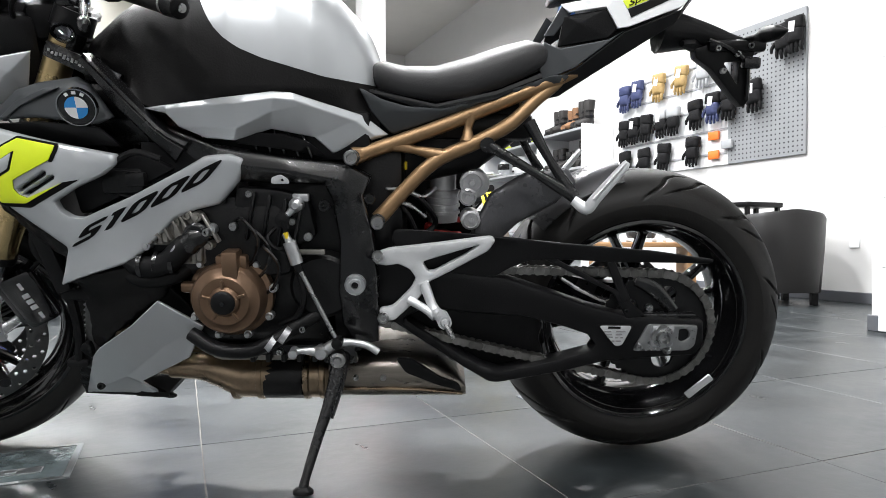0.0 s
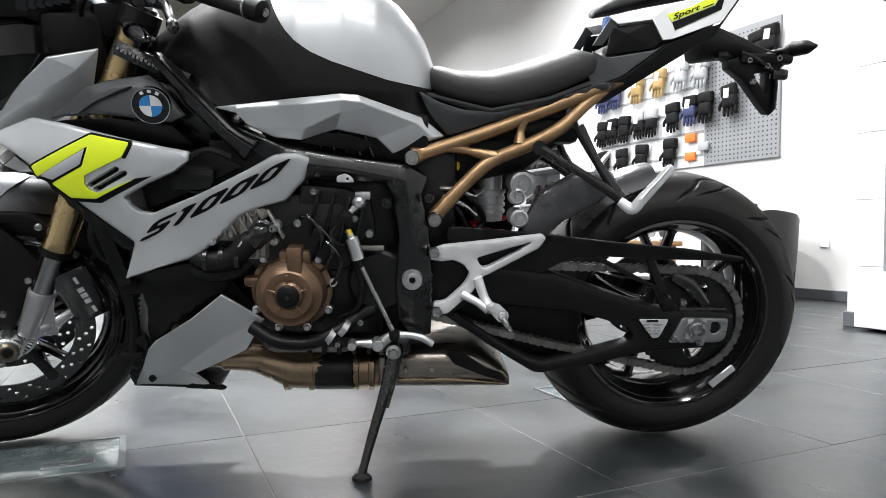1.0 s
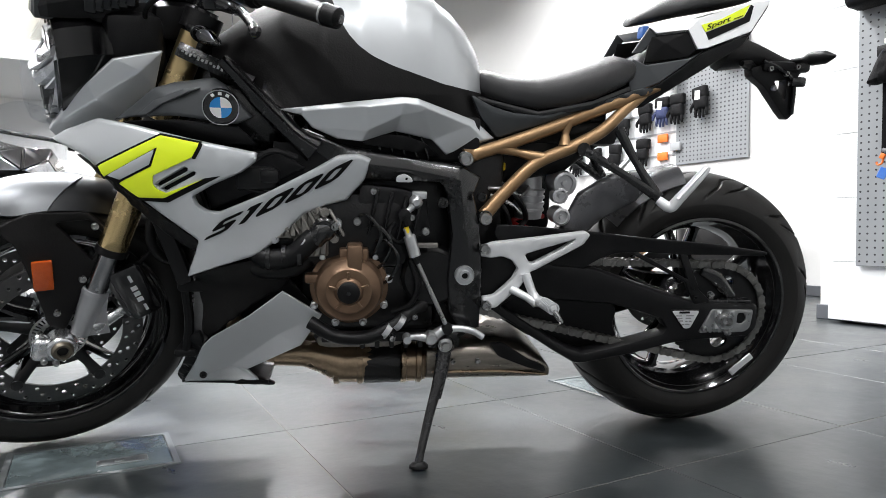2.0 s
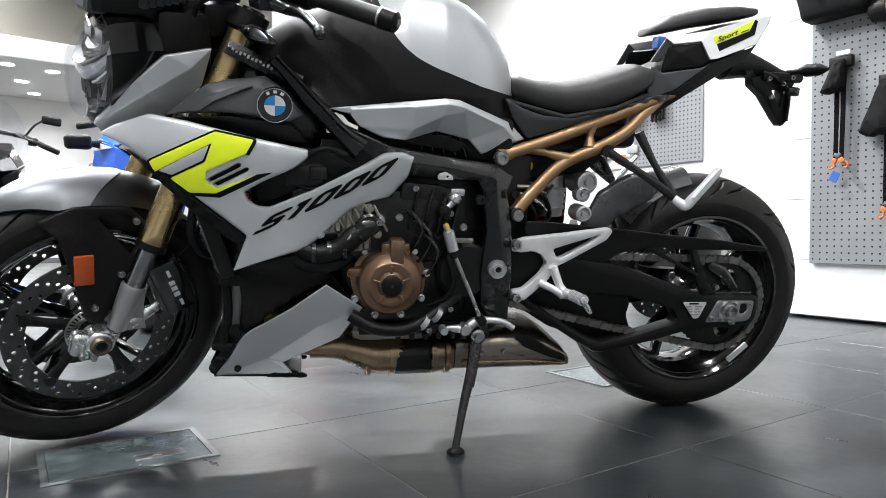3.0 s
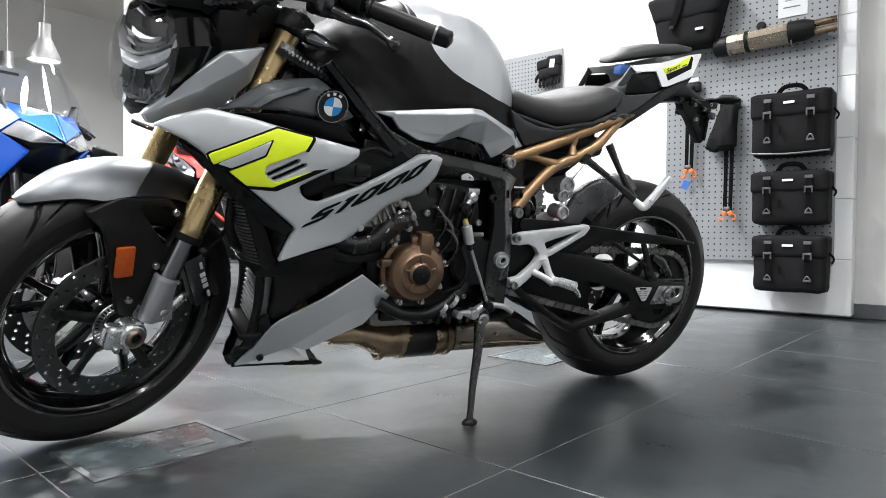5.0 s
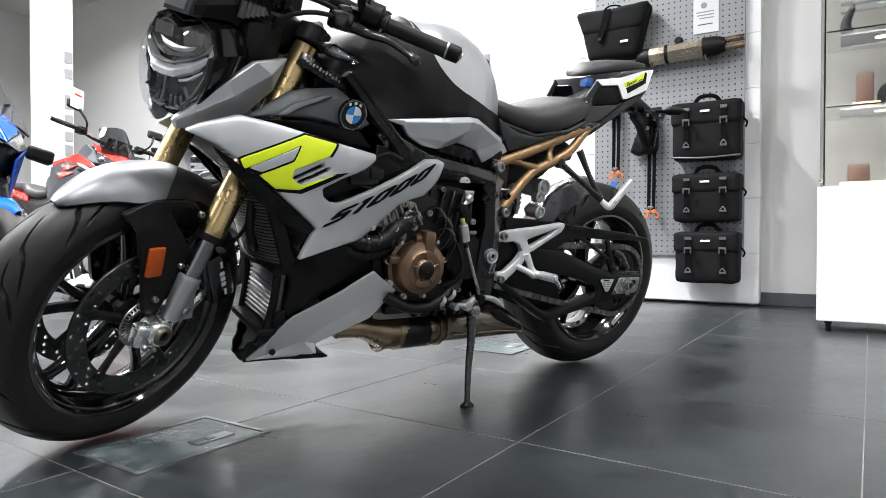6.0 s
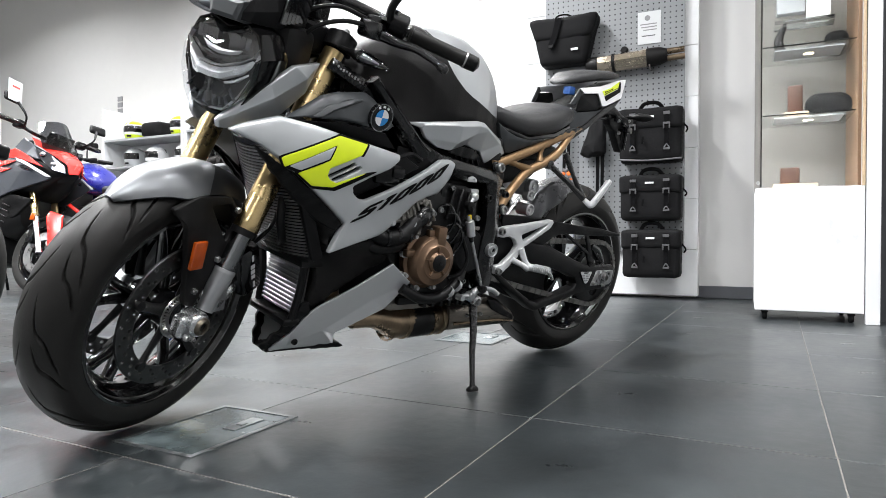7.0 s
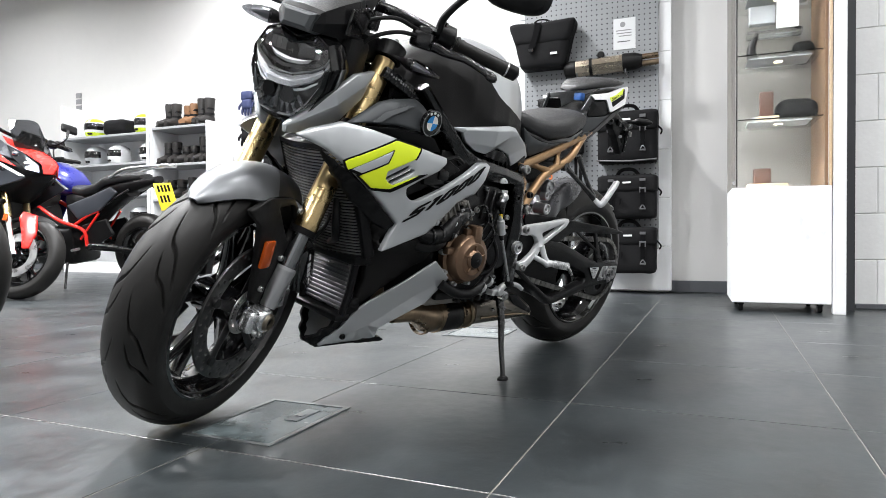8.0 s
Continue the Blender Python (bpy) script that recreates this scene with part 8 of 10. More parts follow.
# messenger bag, wider at its top
e = empty("messenger_bag", pose(PX - 0.035, 1.67, 1.655), "black nylon roll-top messenger bag on the pegboard", "bag", "bags on the pegboard")
v, f = soft_box(-0.15, -0.004, -0.225, 0.225, 0, 0.40, 0.03, 0.015, 7)
v = [Vector((p.x, p.y * (0.72 + 0.30 * min(1, p.z / 0.36)), p.z)) for p in v]
obj("body", v, f, BAG, e, angle=60)
v, f = soft_box(-0.165, -0.02, -0.235, 0.235, 0.20, 0.41, 0.03, 0.008, 9)
v = [Vector((p.x, p.y * (0.80 + 0.24 * min(1, (p.z - 0.16) / 0.2)), p.z + 0.02 * abs(p.y) / 0.23)) for p in v]
obj("flap", v, f, BAG, e, angle=60)
strap("strap", [(-0.176, 0.02, 0.40), (-0.180, 0.04, 0.28), (-0.178, 0.075, 0.16)], 0.045, 0.006, e)
obj("strap_hook", *box(-0.190, -0.178, 0.058, 0.090, 0.14, 0.17, 0.003, 1), BLACK_SATIN, e)
obj("handle", *tube([(-0.08, 0.09, 0.40), (-0.09, 0.05, 0.455), (-0.09, -0.02, 0.455), (-0.08, -0.08, 0.41)], 0.007, 8, 5), STRAP, e)
obj("tag", *box(-0.172, -0.166, -0.115, -0.065, 0.105, 0.125, 0.001, 1), WHITE_BOARD, e, smooth=False)
for part_ in e.children:
    for q in part_.data.vertices:
        q.co.z *= 0.80
# spare silencer on two pegs
e = empty("spare_silencer", pose(PX - 0.10, 1.50, 1.638, 0, 0, 0), "bronze-tinted spare silencer hung on the pegboard", "silencer")
M = Matrix.Rotation(radians(180), 4, "Z") @ Matrix.Rotation(radians(2), 4, "X")
obj("can", *lathe([(0.03, 0.02), (0.048, 0.0), (0.056, 0.03), (0.058, 0.06), (0.060, 0.26), (0.062, 0.40), (0.05, 0.42)], 8, M), TITANIUM, e, angle=20)
obj("end_cap", *lathe([(0.0, -0.02), (0.036, -0.02), (0.055, -0.01), (0.061, 0.03), (0.061, 0.065), (0.058, 0.066)], 20, M), MATT_BLACK, e)
obj("rear_cap", *lathe([(0.058, 0.395), (0.064, 0.40), (0.060, 0.48), (0.042, 0.53), (0.0, 0.53)], 20, M), MATT_BLACK, e)
obj("band", *lathe([(0.059, 0.165), (0.063, 0.165), (0.063, 0.185), (0.059, 0.185)], 24, M, True), BLACK_SATIN, e)
for dz in (-0.022, 0.024):
    obj("outlet", *tube([M @ Vector((0, 0.51, dz)), M @ Vector((0, 0.64, dz))], 0.020, 14, 2), EXHAUST, e)
for y, z in ((1.42, 1.578), (1.08, 1.572)):
    tagged(obj("peg_hook", *tube([(PX - 0.03, y, z), (PX - 0.14, y, z), (PX - 0.16, y, z + 0.02)], 0.005, 8, 3), STEEL), "bent steel pegboard hook", "hook", "hooks on the pegboard")
tagged(obj("round_hanger", *lathe([(0, -0.03), (0.02, -0.03), (0.026, -0.02), (0.026, -0.005), (0.01, 0), (0, 0)], 16, pose(PX - 0.033, 1.264, 1.739, 0, 0, -90)), BLACK_SATIN), "round black hanger cap on the pegboard", "hanger")
# notice with unreadable print
e = empty("notice", pose(PX - 0.0345, 1.098, 1.765), "white printed notice on the pegboard", "notice")
obj("sheet", *box(-0.003, 0, -0.077, 0.077, 0, 0.222), PAPER, e, smooth=False)
obj("emblem", *join(lathe([(0, -0.0045), (0.019, -0.0045), (0.020, 0), (0, 0)], 20, pose(0, 0.012, 0.178, 0, 0, -90))), GREY_PRINT, e)
for k, (a, b, z) in enumerate(((-0.05, 0.06, 0.132), (-0.05, 0.055, 0.112), (-0.05, 0.04, 0.092), (-0.04, 0.05, 0.052))):
    obj("print_bar", *box(-0.0042, -0.003, a, b, z, z + 0.007), GREY_PRINT if k < 3 else BUCKLE, e, smooth=False)


def hanging_straps(y, z0, z1, pouch, n=2):
    """Black tie-down straps hung from a peg, with orange end clips and a slack pouch."""
    e = empty("tie_down_straps", pose(PX - 0.04, y, z1), "black hanging straps with orange clips", "straps", "straps on the pegboard")
    d = z0 - z1
    for k in range(n):
        strap("strap", [(-0.03 - 0.012 * k, 0.022 - 0.040 * k, -0.02), (-0.035 - 0.01 * k, 0.018 - 0.036 * k, d * 0.5), (-0.03 - 0.012 * k, 0.022 - 0.034 * k, d * 0.92)], 0.022, 0.006, e)
    for k in range(n):
        m = pose(-0.038 - 0.012 * k, 0.022 - 0.034 * k, d * 0.92, 25 - 60 * k)
        obj("clip", *moved(join(box(-0.008, 0.008, -0.012, 0.012, -0.022, 0.006, 0.003), tube([(0, -0.008, -0.02), (0, -0.012, -0.042), (0, 0.004, -0.056), (0, 0.014, -0.044)], 0.005, 8, 4)), m), ORANGE, e)
        obj("buckle", *moved(box(-0.009, 0.009, -0.015, 0.015, 0.012, 0.032, 0.003), m), BUCKLE, e)
    obj("header", *box(-0.045, -0.010, -0.06, 0.06, -0.05, 0.01, 0.008), BLACK_SATIN, e)
    v, f = soft_box(-0.10, -0.012, -0.07, 0.075, -0.30, -0.02, 0.03, 0.02, y)
    k = 1.0 if pouch else 0.62
    slack = []
    for p in v:
        # a crumpled pouch, narrow where it hangs and slumped to one side
        fold = 0.012 * noise.noise(Vector((p.y * 22, p.z * 16, y * 9))) + 0.007 * noise.noise(Vector((p.y * 50, p.z * 40, y)))
        slack.append(Vector((p.x * (0.6 - p.z * 1.5) + fold, k * (p.y * (0.62 - p.z * 2.2) - p.z * 0.16), k * (p.z - 0.10 * max(0.0, p.y) + fold))))
    obj("pouch", slack, f, BAG, e, angle=30)
    if not pouch:
        obj("price_tag", *moved(box(-0.05, -0.046, -0.022, 0.022, -0.028, 0.028, 0.002, 1), pose(0, 0.02, d * 1.08, 25)), BLUE_TAG, e, smooth=False)
        obj("header_card", *box(-0.052, -0.046, -0.05, 0.02, 0.012, 0.035), WHITE_BOARD, e, smooth=False)
    return e


hanging_straps(1.665, 0.845, 1.44, False)
hanging_straps(1.425, 0.560, 1.30, True)

# ---- glass cabinet on a white base ----
cab = empty("display_cabinet", pose(2.28, 0.2075, 0), "white display cabinet with tall glass case on castors", "cabinet")
obj("base", *box(0, 0.45, -0.2375, 0.2375, 0.050, 0.672, 0.003, 1), WHITE_BOARD, cab, smooth=False)
for x in (0.05, 0.40):
    for y in (-0.19, 0.19):
        obj("castor", *join(lathe([(0, -0.011), (0.020, -0.011), (0.023, -0.006), (0.023, 0.006), (0.020, 0.011), (0, 0.011)], 16, pose(x, y, 0.023)), box(x - 0.015, x + 0.015, y - 0.016, y + 0.016, 0.036, 0.05)), BLACK_SATIN, cab)
for nm, b in (("front_pane", (0.012, 0.018, -0.205, 0.215, 0.675, 2.06)), ("side_pane", (0.018, 0.44, 0.209, 0.215, 0.675, 2.06))):
    p = obj(nm, *box(*b), PANE, cab, "clear glass pane", smooth=False)
    p.visible_shadow = False
for z in (1.045, 1.392, 1.735):
    p = obj("glass_shelf", *box(0.03, 0.43, -0.20, 0.205, z - 0.006, z, 0.001, 1), PANE, cab, "clear glass shelf", smooth=False)
    p.visible_shadow = False
    obj("shelf_spot", *lathe([(0, -0.004), (0.022, -0.004), (0.024, 0), (0, 0)], 16, pose(0.20, -0.01, z - 0.012, -90)), SPOT_GLOW, cab, "small warm cabinet spot lamp")
    obj("light_plate", *box(0.10, 0.30, -0.16, 0.15, z - 0.0105, z - 0.0075), SHELF_GREY, cab, smooth=False)
    obj("back_stop", *box(0.425, 0.432, -0.19, 0.10, z + 0.02, z + 0.075), SHELF_GREY, cab, smooth=False)
obj("back_panel", *box(0.44, 0.45, -0.2375, 0.2375, 0.672, 2.08), CABINET_DIM, cab, smooth=False)
obj("side_wood", *box(0.02, 0.44, -0.222, -0.208, 0.672, 2.06), WALNUT, cab, smooth=False)
obj("corner_post", *box(-0.004, 0.022, -0.2375, -0.226, 0.672, 2.08, 0.002, 1), LIGHT_WOOD, cab, smooth=False)
obj("top", *box(0, 0.45, -0.2375, 0.2375, 2.08, 2.12, 0.003, 1), WHITE_BOARD, cab, smooth=False)
obj("lock", *lathe([(0, -0.02), (0.008, -0.02), (0.009, 0), (0, 0)], 12, pose(0.008, 0.225, 0.70, 0, 0, -90)), STEEL, cab)
structure("trim_post", box(2.26, 2.32, -0.092, -0.034, 0, CEIL, 0.003, 1), WHITE_BOARD, "white upright post beside the glass cabinet")
# solid strip in the gap, with the gap's shade as its colour
structure("trim_gap", box(2.45, 2.62, -0.168, -0.096, 0, CEIL), GAP_SHADE, "dark strip standing for the shaded gap beside the block wall")


def goods(name, x, y, z, piece, mat, label, cat):
    return tagged(obj(name, *moved(piece, pose(2.28 + x, 0.2075 + y, z)), mat), label, cat)


goods("wooden_block", 0.16, 0.06, 0.674, box(-0.05, 0.05, -0.11, 0.09, 0, 0.026, 0.003, 1), LIGHT_WOOD, "pale wooden display block in the cabinet", "block")
goods("leather_wallet", 0.16, 0.08, 0.700, box(-0.025, 0.025, -0.05, 0.04, 0, 0.085, 0.008), BROWN_LEATHER, "small brown leather wallet on a wooden block", "wallet")
goods("wooden_block", 0.20, 0.05, 1.046, box(-0.05, 0.05, -0.06, 0.05, 0, 0.03, 0.003, 1), LIGHT_WOOD, "pale wooden display block on a glass shelf", "block")
goods("leather_case", 0.20, 0.05, 1.077, box(-0.025, 0.025, -0.035, 0.035, 0, 0.14, 0.008), BROWN_LEATHER, "upright brown leather case on a wooden block", "case")
goods("folded_cap", 0.26, -0.10, 1.046, soft_box(-0.08, 0.08, -0.11, 0.10, 0, 0.13, 0.06, 0.02, 3), BAG, "dark grey folded cap on a glass shelf", "cap")
goods("phone_cradle", 0.16, 0.13, 1.393, tube([(0, -0.01, 0), (0, 0.0, 0.06), (0.01, -0.03, 0.14)], [0.03, 0.022, 0.012], 10, 5), BLACK_SATIN, "black phone cradle on a glass shelf", "holder")
goods("flat_box", 0.20, -0.04, 1.393, box(-0.05, 0.05, -0.05, 0.04, 0, 0.02, 0.002, 1), BLACK_SATIN, "flat black box on a glass shelf", "box")
goods("dark_cloth", 0.30, -0.14, 1.393, soft_box(-0.06, 0.08, -0.06, 0.05, 0, 0.11, 0.04, 0.02, 5), BAG, "folded dark cloth on a glass shelf", "cloth")
goods("white_box", 0.14, -0.05, 1.545, box(-0.02, 0.03, -0.05, 0.055, 0, 0.17, 0.002, 1), WHITE_BOARD, "white product box on a glass shelf", "box")
goods("grey_box", 0.18, 0.07, 1.590, box(-0.02, 0.03, -0.06, 0.07, 0, 0.10, 0.003, 1), SHELF_GREY, "grey product box on a glass shelf", "box")
goods("goggles", 0.18, 0.05, 1.736, tube([(0, -0.07, 0.05), (-0.03, -0.03, 0.055), (-0.03, 0.03, 0.055), (0, 0.07, 0.05)], [0.02, 0.034, 0.034, 0.02], 12, 5), BLACK_GLOSS, "black riding goggles on a glass shelf", "goggles")
obj("riser", *box(0.12, 0.22, -0.12, 0.15, 1.52, 1.544), PANE, cab, smooth=False).visible_shadow = False

# ---- alcove: glove board, chair, bench, shelving ----
gb = empty("glove_board", pose(XA, 4.62, 0), "grey perforated board hung with riding gloves", "pegboard")
obj("panel", *box(-0.025, -0.004, -1.13, -0.36, 1.18, 2.38, 0.003, 1), PEG, gb, "grey perforated steel panel", smooth=False)
obj("back_board", *box(-0.022, -0.004, -0.36, 1.08, 1.18, 2.38, 0.003, 1), WHITE_BOARD, gb, "white slatted board", smooth=False)
for k in range(5):
    obj("slat_rail", *box(-0.030, -0.022, -0.355, 1.075, 1.28 + 0.22 * k, 1.30 + 0.22 * k), SHELF_GREY, gb, smooth=False)
hv, hf = [], []
for i in range(18):
    for j in range(28):
        y, z, r = -1.10 + i * 0.041, 1.215 + j * 0.041, 0.0065
        k = len(hv)
        hv += [(-0.0258, y - r, z - r), (-0.0258, y + r, z - r), (-0.0258, y + r, z + r), (-0.0258, y - r, z + r)]
        hf.append((k, k + 1, k + 2, k + 3))
tagged(obj("perforation", hv, hf, PEG_HOLE, gb, smooth=False), kind="stuff")


def glove(y, z, mat, mat2, s, tag):
    """A riding glove hung cuff up: cuff, palm, four fingers and a thumb."""
    e = empty("glove", pose(XA - 0.075, y, z, random.uniform(-6, 6)), "", "glove", "gloves on the board")
    obj("cuff", *soft_box(-0.035, 0.025, -0.062 * s, 0.062 * s, -0.09, 0.02, 0.02, 0.01, y * 9), mat, e, angle=60)
    obj("palm", *soft_box(-0.035, 0.02, -0.055 * s, 0.055 * s, -0.20, -0.07, 0.025, 0.012, y * 5), mat2, e, angle=60)
    for q in range(4):
        yy = (-0.042 + q * 0.028) * s
        obj("finger", *tube([(-0.008, yy, -0.17), (-0.018, yy * 1.08, -0.225), (-0.012, yy * 1.12, -0.262 - 0.012 * (q in (1, 2)))], [0.015, 0.0145, 0.010], 8, 3), mat2, e)
    obj("thumb", *tube([(-0.01, 0.052 * s, -0.12), (-0.02, 0.078 * s, -0.165), (-0.02, 0.08 * s, -0.20)], [0.017, 0.015, 0.010], 8, 3), mat2, e)
    if tag:
        obj("price_tag", *moved(box(-0.046, -0.043, -0.028, 0.028, -0.085, 0.0), pose(0, 0, -0.02, 8)), PAPER, e, smooth=False)
    tagged(e, {"black_nylon": "black textile riding glove hung on a peg", "navy_glove_cloth": "navy blue riding glove hung on a peg", "tan_glove_leather": "tan leather riding glove hung on a peg", "grey_shelf_laminate": "grey riding glove hung on a peg"}[mat.name])


random.seed(5)
for y, z, a, b, t in ((5.60, 2.16, GLOVE_NAVY, GLOVE_NAVY, 0), (5.40, 2.18, GLOVE_NAVY, GLOVE_NAVY, 1), (5.08, 2.18, GLOVE_TAN, GLOVE_TAN, 1), (4.77, 2.19, GLOVE_TAN, GLOVE_TAN, 1), (4.50, 2.20, SHELF_GREY, SHELF_GREY, 1), (4.25, 2.18, SHELF_GREY, SHELF_GREY, 1), (3.67, 2.26, BAG, BAG, 0), (3.55, 2.28, BAG, BAG, 1),
                      (5.60, 1.78, BAG, BAG, 0), (5.45, 1.79, BAG, BAG, 1), (5.26, 1.79, BAG, BAG, 0), (5.06, 1.80, SHELF_GREY, BAG, 1), (4.88, 1.80, SHELF_GREY, BAG, 0), (4.60, 1.81, BAG, BAG, 0), (4.38, 1.84, BAG, GLOVE_NAVY, 1), (4.20, 1.84, BAG, BAG, 0), (3.95, 1.86, BAG, BAG, 1),
                      (5.60, 1.44, BAG, BAG, 0), (5.30, 1.44, BAG, BAG, 0), (5.00, 1.45, BAG, BAG, 0), (4.62, 1.46, BAG, BAG, 0)):
    glove(y, z, a, b, 1.3, t)
for y, z, m in ((4.40, 1.50, ORANGE), (4.40, 1.32, ORANGE), (4.25, 1.40, SHELF_GREY)):
    tagged(obj("packet", *box(XA - 0.06, XA - 0.035, y - 0.06, y + 0.06, z - 0.08, z, 0.006), m), "small hanging accessory packet on the board", "packet", "packets on the board")
tagged(obj("wall_socket", *box(XA - 0.010, XA - 0.001, 3.06, 3.14, 0.42, 0.50, 0.003, 1), WHITE_BOARD), "white plastic wall socket", "socket")

ch = empty("tub_chair", pose(4.30, 3.37, 0, 0, 0, -115), "black leatherette tub chair by the wall", "chair")
rings = []
for k in range(29):
    a = radians(-128 + 256 * k / 28)
    c, s = math.cos(a), math.sin(a)
    ro, ri, top = 0.34, 0.245, 0.70 - 0.08 * abs(k - 14) / 14
    rings.append([(ro * c * 0.94, ro * s * 0.94, 0.10), (ro * c, ro * s, 0.40), (ro * c * 1.03, ro * s * 1.03, top - 0.03), (ro * c * 0.99, ro * s * 0.99, top), (ri * c * 1.1, ri * s * 1.1, top), (ri * c, ri * s, top - 0.03), (ri * c, ri * s, 0.30), (ri * c, ri * s, 0.10)])
obj("shell", *loft(rings), CHAIR_LEATHER, ch, angle=50)
obj("cushion", *soft_box(-0.25, 0.20, -0.24, 0.24, 0.26, 0.43, 0.05, 0.0, 2), CHAIR_LEATHER, ch, angle=60)
obj("frame", *box(-0.24, 0.24, -0.24, 0.24, 0.09, 0.26, 0.02), CHAIR_LEATHER, ch)
for x in (-0.2, 0.2):
    for y in (-0.2, 0.2):
        obj("leg", *box(x - 0.022, x + 0.022, y - 0.022, y + 0.022, 0, 0.10, 0.003, 1), BLACK_SATIN, ch, smooth=False)
tb = empty("low_table", pose(4.42, 3.66, 0), "small black side table behind the tub chair", "table")
obj("tabletop", *box(-0.2, 0.2, -0.13, 0.13, 0.74, 0.78, 0.006), BLACK_SATIN, tb)
for x in (-0.17, 0.17):
    for y in (-0.10, 0.10):
        obj("leg", *box(x - 0.015, x + 0.015, y - 0.015, y + 0.015, 0, 0.74), BLACK_SATIN, tb, smooth=False)

bn = empty("wooden_bench", pose(3.62, 4.05, 0, 0, 0, -28), "oak shoe bench with splayed legs", "bench")
obj("seat", *box(-0.44, 0.44, -0.17, 0.17, 0.42, 0.46, 0.006), WOOD, bn)
for x in (-0.36, 0.36):
    obj("leg_panel", *box(x - 0.035, x + 0.035, -0.15, 0.15, 0, 0.42, 0.004, 1), WOOD, bn, smooth=False)


def shoe(m, mat, sole, label):
    e = empty("riding_shoe", m, label, "shoe", "shoes on the bench")
    obj("upper", *loft([ring_x(-0.14, 0.06, 0.03, 0.03, 0.03, 2.4, 16), ring_x(-0.10, 0.07, 0.042, 0.04, 0.04, 2.4, 16), ring_x(-0.02, 0.08, 0.042, 0.05, 0.05, 2.4, 16), ring_x(0.06, 0.10, 0.040, 0.07, 0.07, 2.4, 16), ring_x(0.11, 0.10, 0.038, 0.07, 0.07, 2.4, 16), ring_x(0.13, 0.08, 0.025, 0.04, 0.05, 2.4, 16)]), mat, e, angle=60)
    obj("sole", *loft([ring_x(-0.15, 0.016, 0.03, 0.014, 0.016, 4, 16), ring_x(-0.06, 0.016, 0.048, 0.016, 0.016, 4, 16), ring_x(0.08, 0.016, 0.042, 0.016, 0.016, 4, 16), ring_x(0.14, 0.016, 0.028, 0.014, 0.016, 4, 16)]), sole, e, angle=60)


for k in range(6):
    shoe(pose(3.62, 4.05, 0.46, 0, 0, -28) @ pose(-0.36 + k * 0.145, 0.0, 0, 0, 0, 70 + 8 * (k % 3)), (BOOT, SHELF_GREY, BOOT)[k % 3], WHITE_BOARD, ("black riding shoe with white sole", "grey riding shoe with white sole", "black riding shoe with white sole")[k % 3])


def shelf_bay(y0, y1, levels, top, label):
    e = empty("shelf_unit", pose(XA, (y0 + y1) / 2, 0), label, "shelf unit", "shelving along the wall")
    w = (y1 - y0) / 2
    for s in (-1, 1):
        obj("side_panel", *box(-0.44, -0.004, s * w - 0.018, s * w + 0.018, 0.0, top, 0.003, 1), WHITE_BOARD, e, smooth=False)
    obj("back_panel", *box(-0.02, -0.004, -w + 0.018, w - 0.018, 0.12, top - 0.03), WHITE_BOARD, e, smooth=False)
    obj("plinth", *box(-0.43, -0.02, -w + 0.018, w - 0.018, 0, 0.12), WHITE_BOARD, e, smooth=False)
    for z in levels:
        obj("shelf", *box(-0.44, -0.02, -w + 0.018, w - 0.018, z - 0.03, z, 0.003, 1), SHELF_GREY, e, smooth=False)
    return e


shelf_bay(6.81, 8.25, (0.58, 0.98, 1.37, 1.73), 2.15, "white shelf unit with helmets on grey shelves")
shelf_bay(5.90, 6.75, (0.45, 0.90, 1.32, 1.765), 1.80, "white shelf unit with boots on grey shelves")


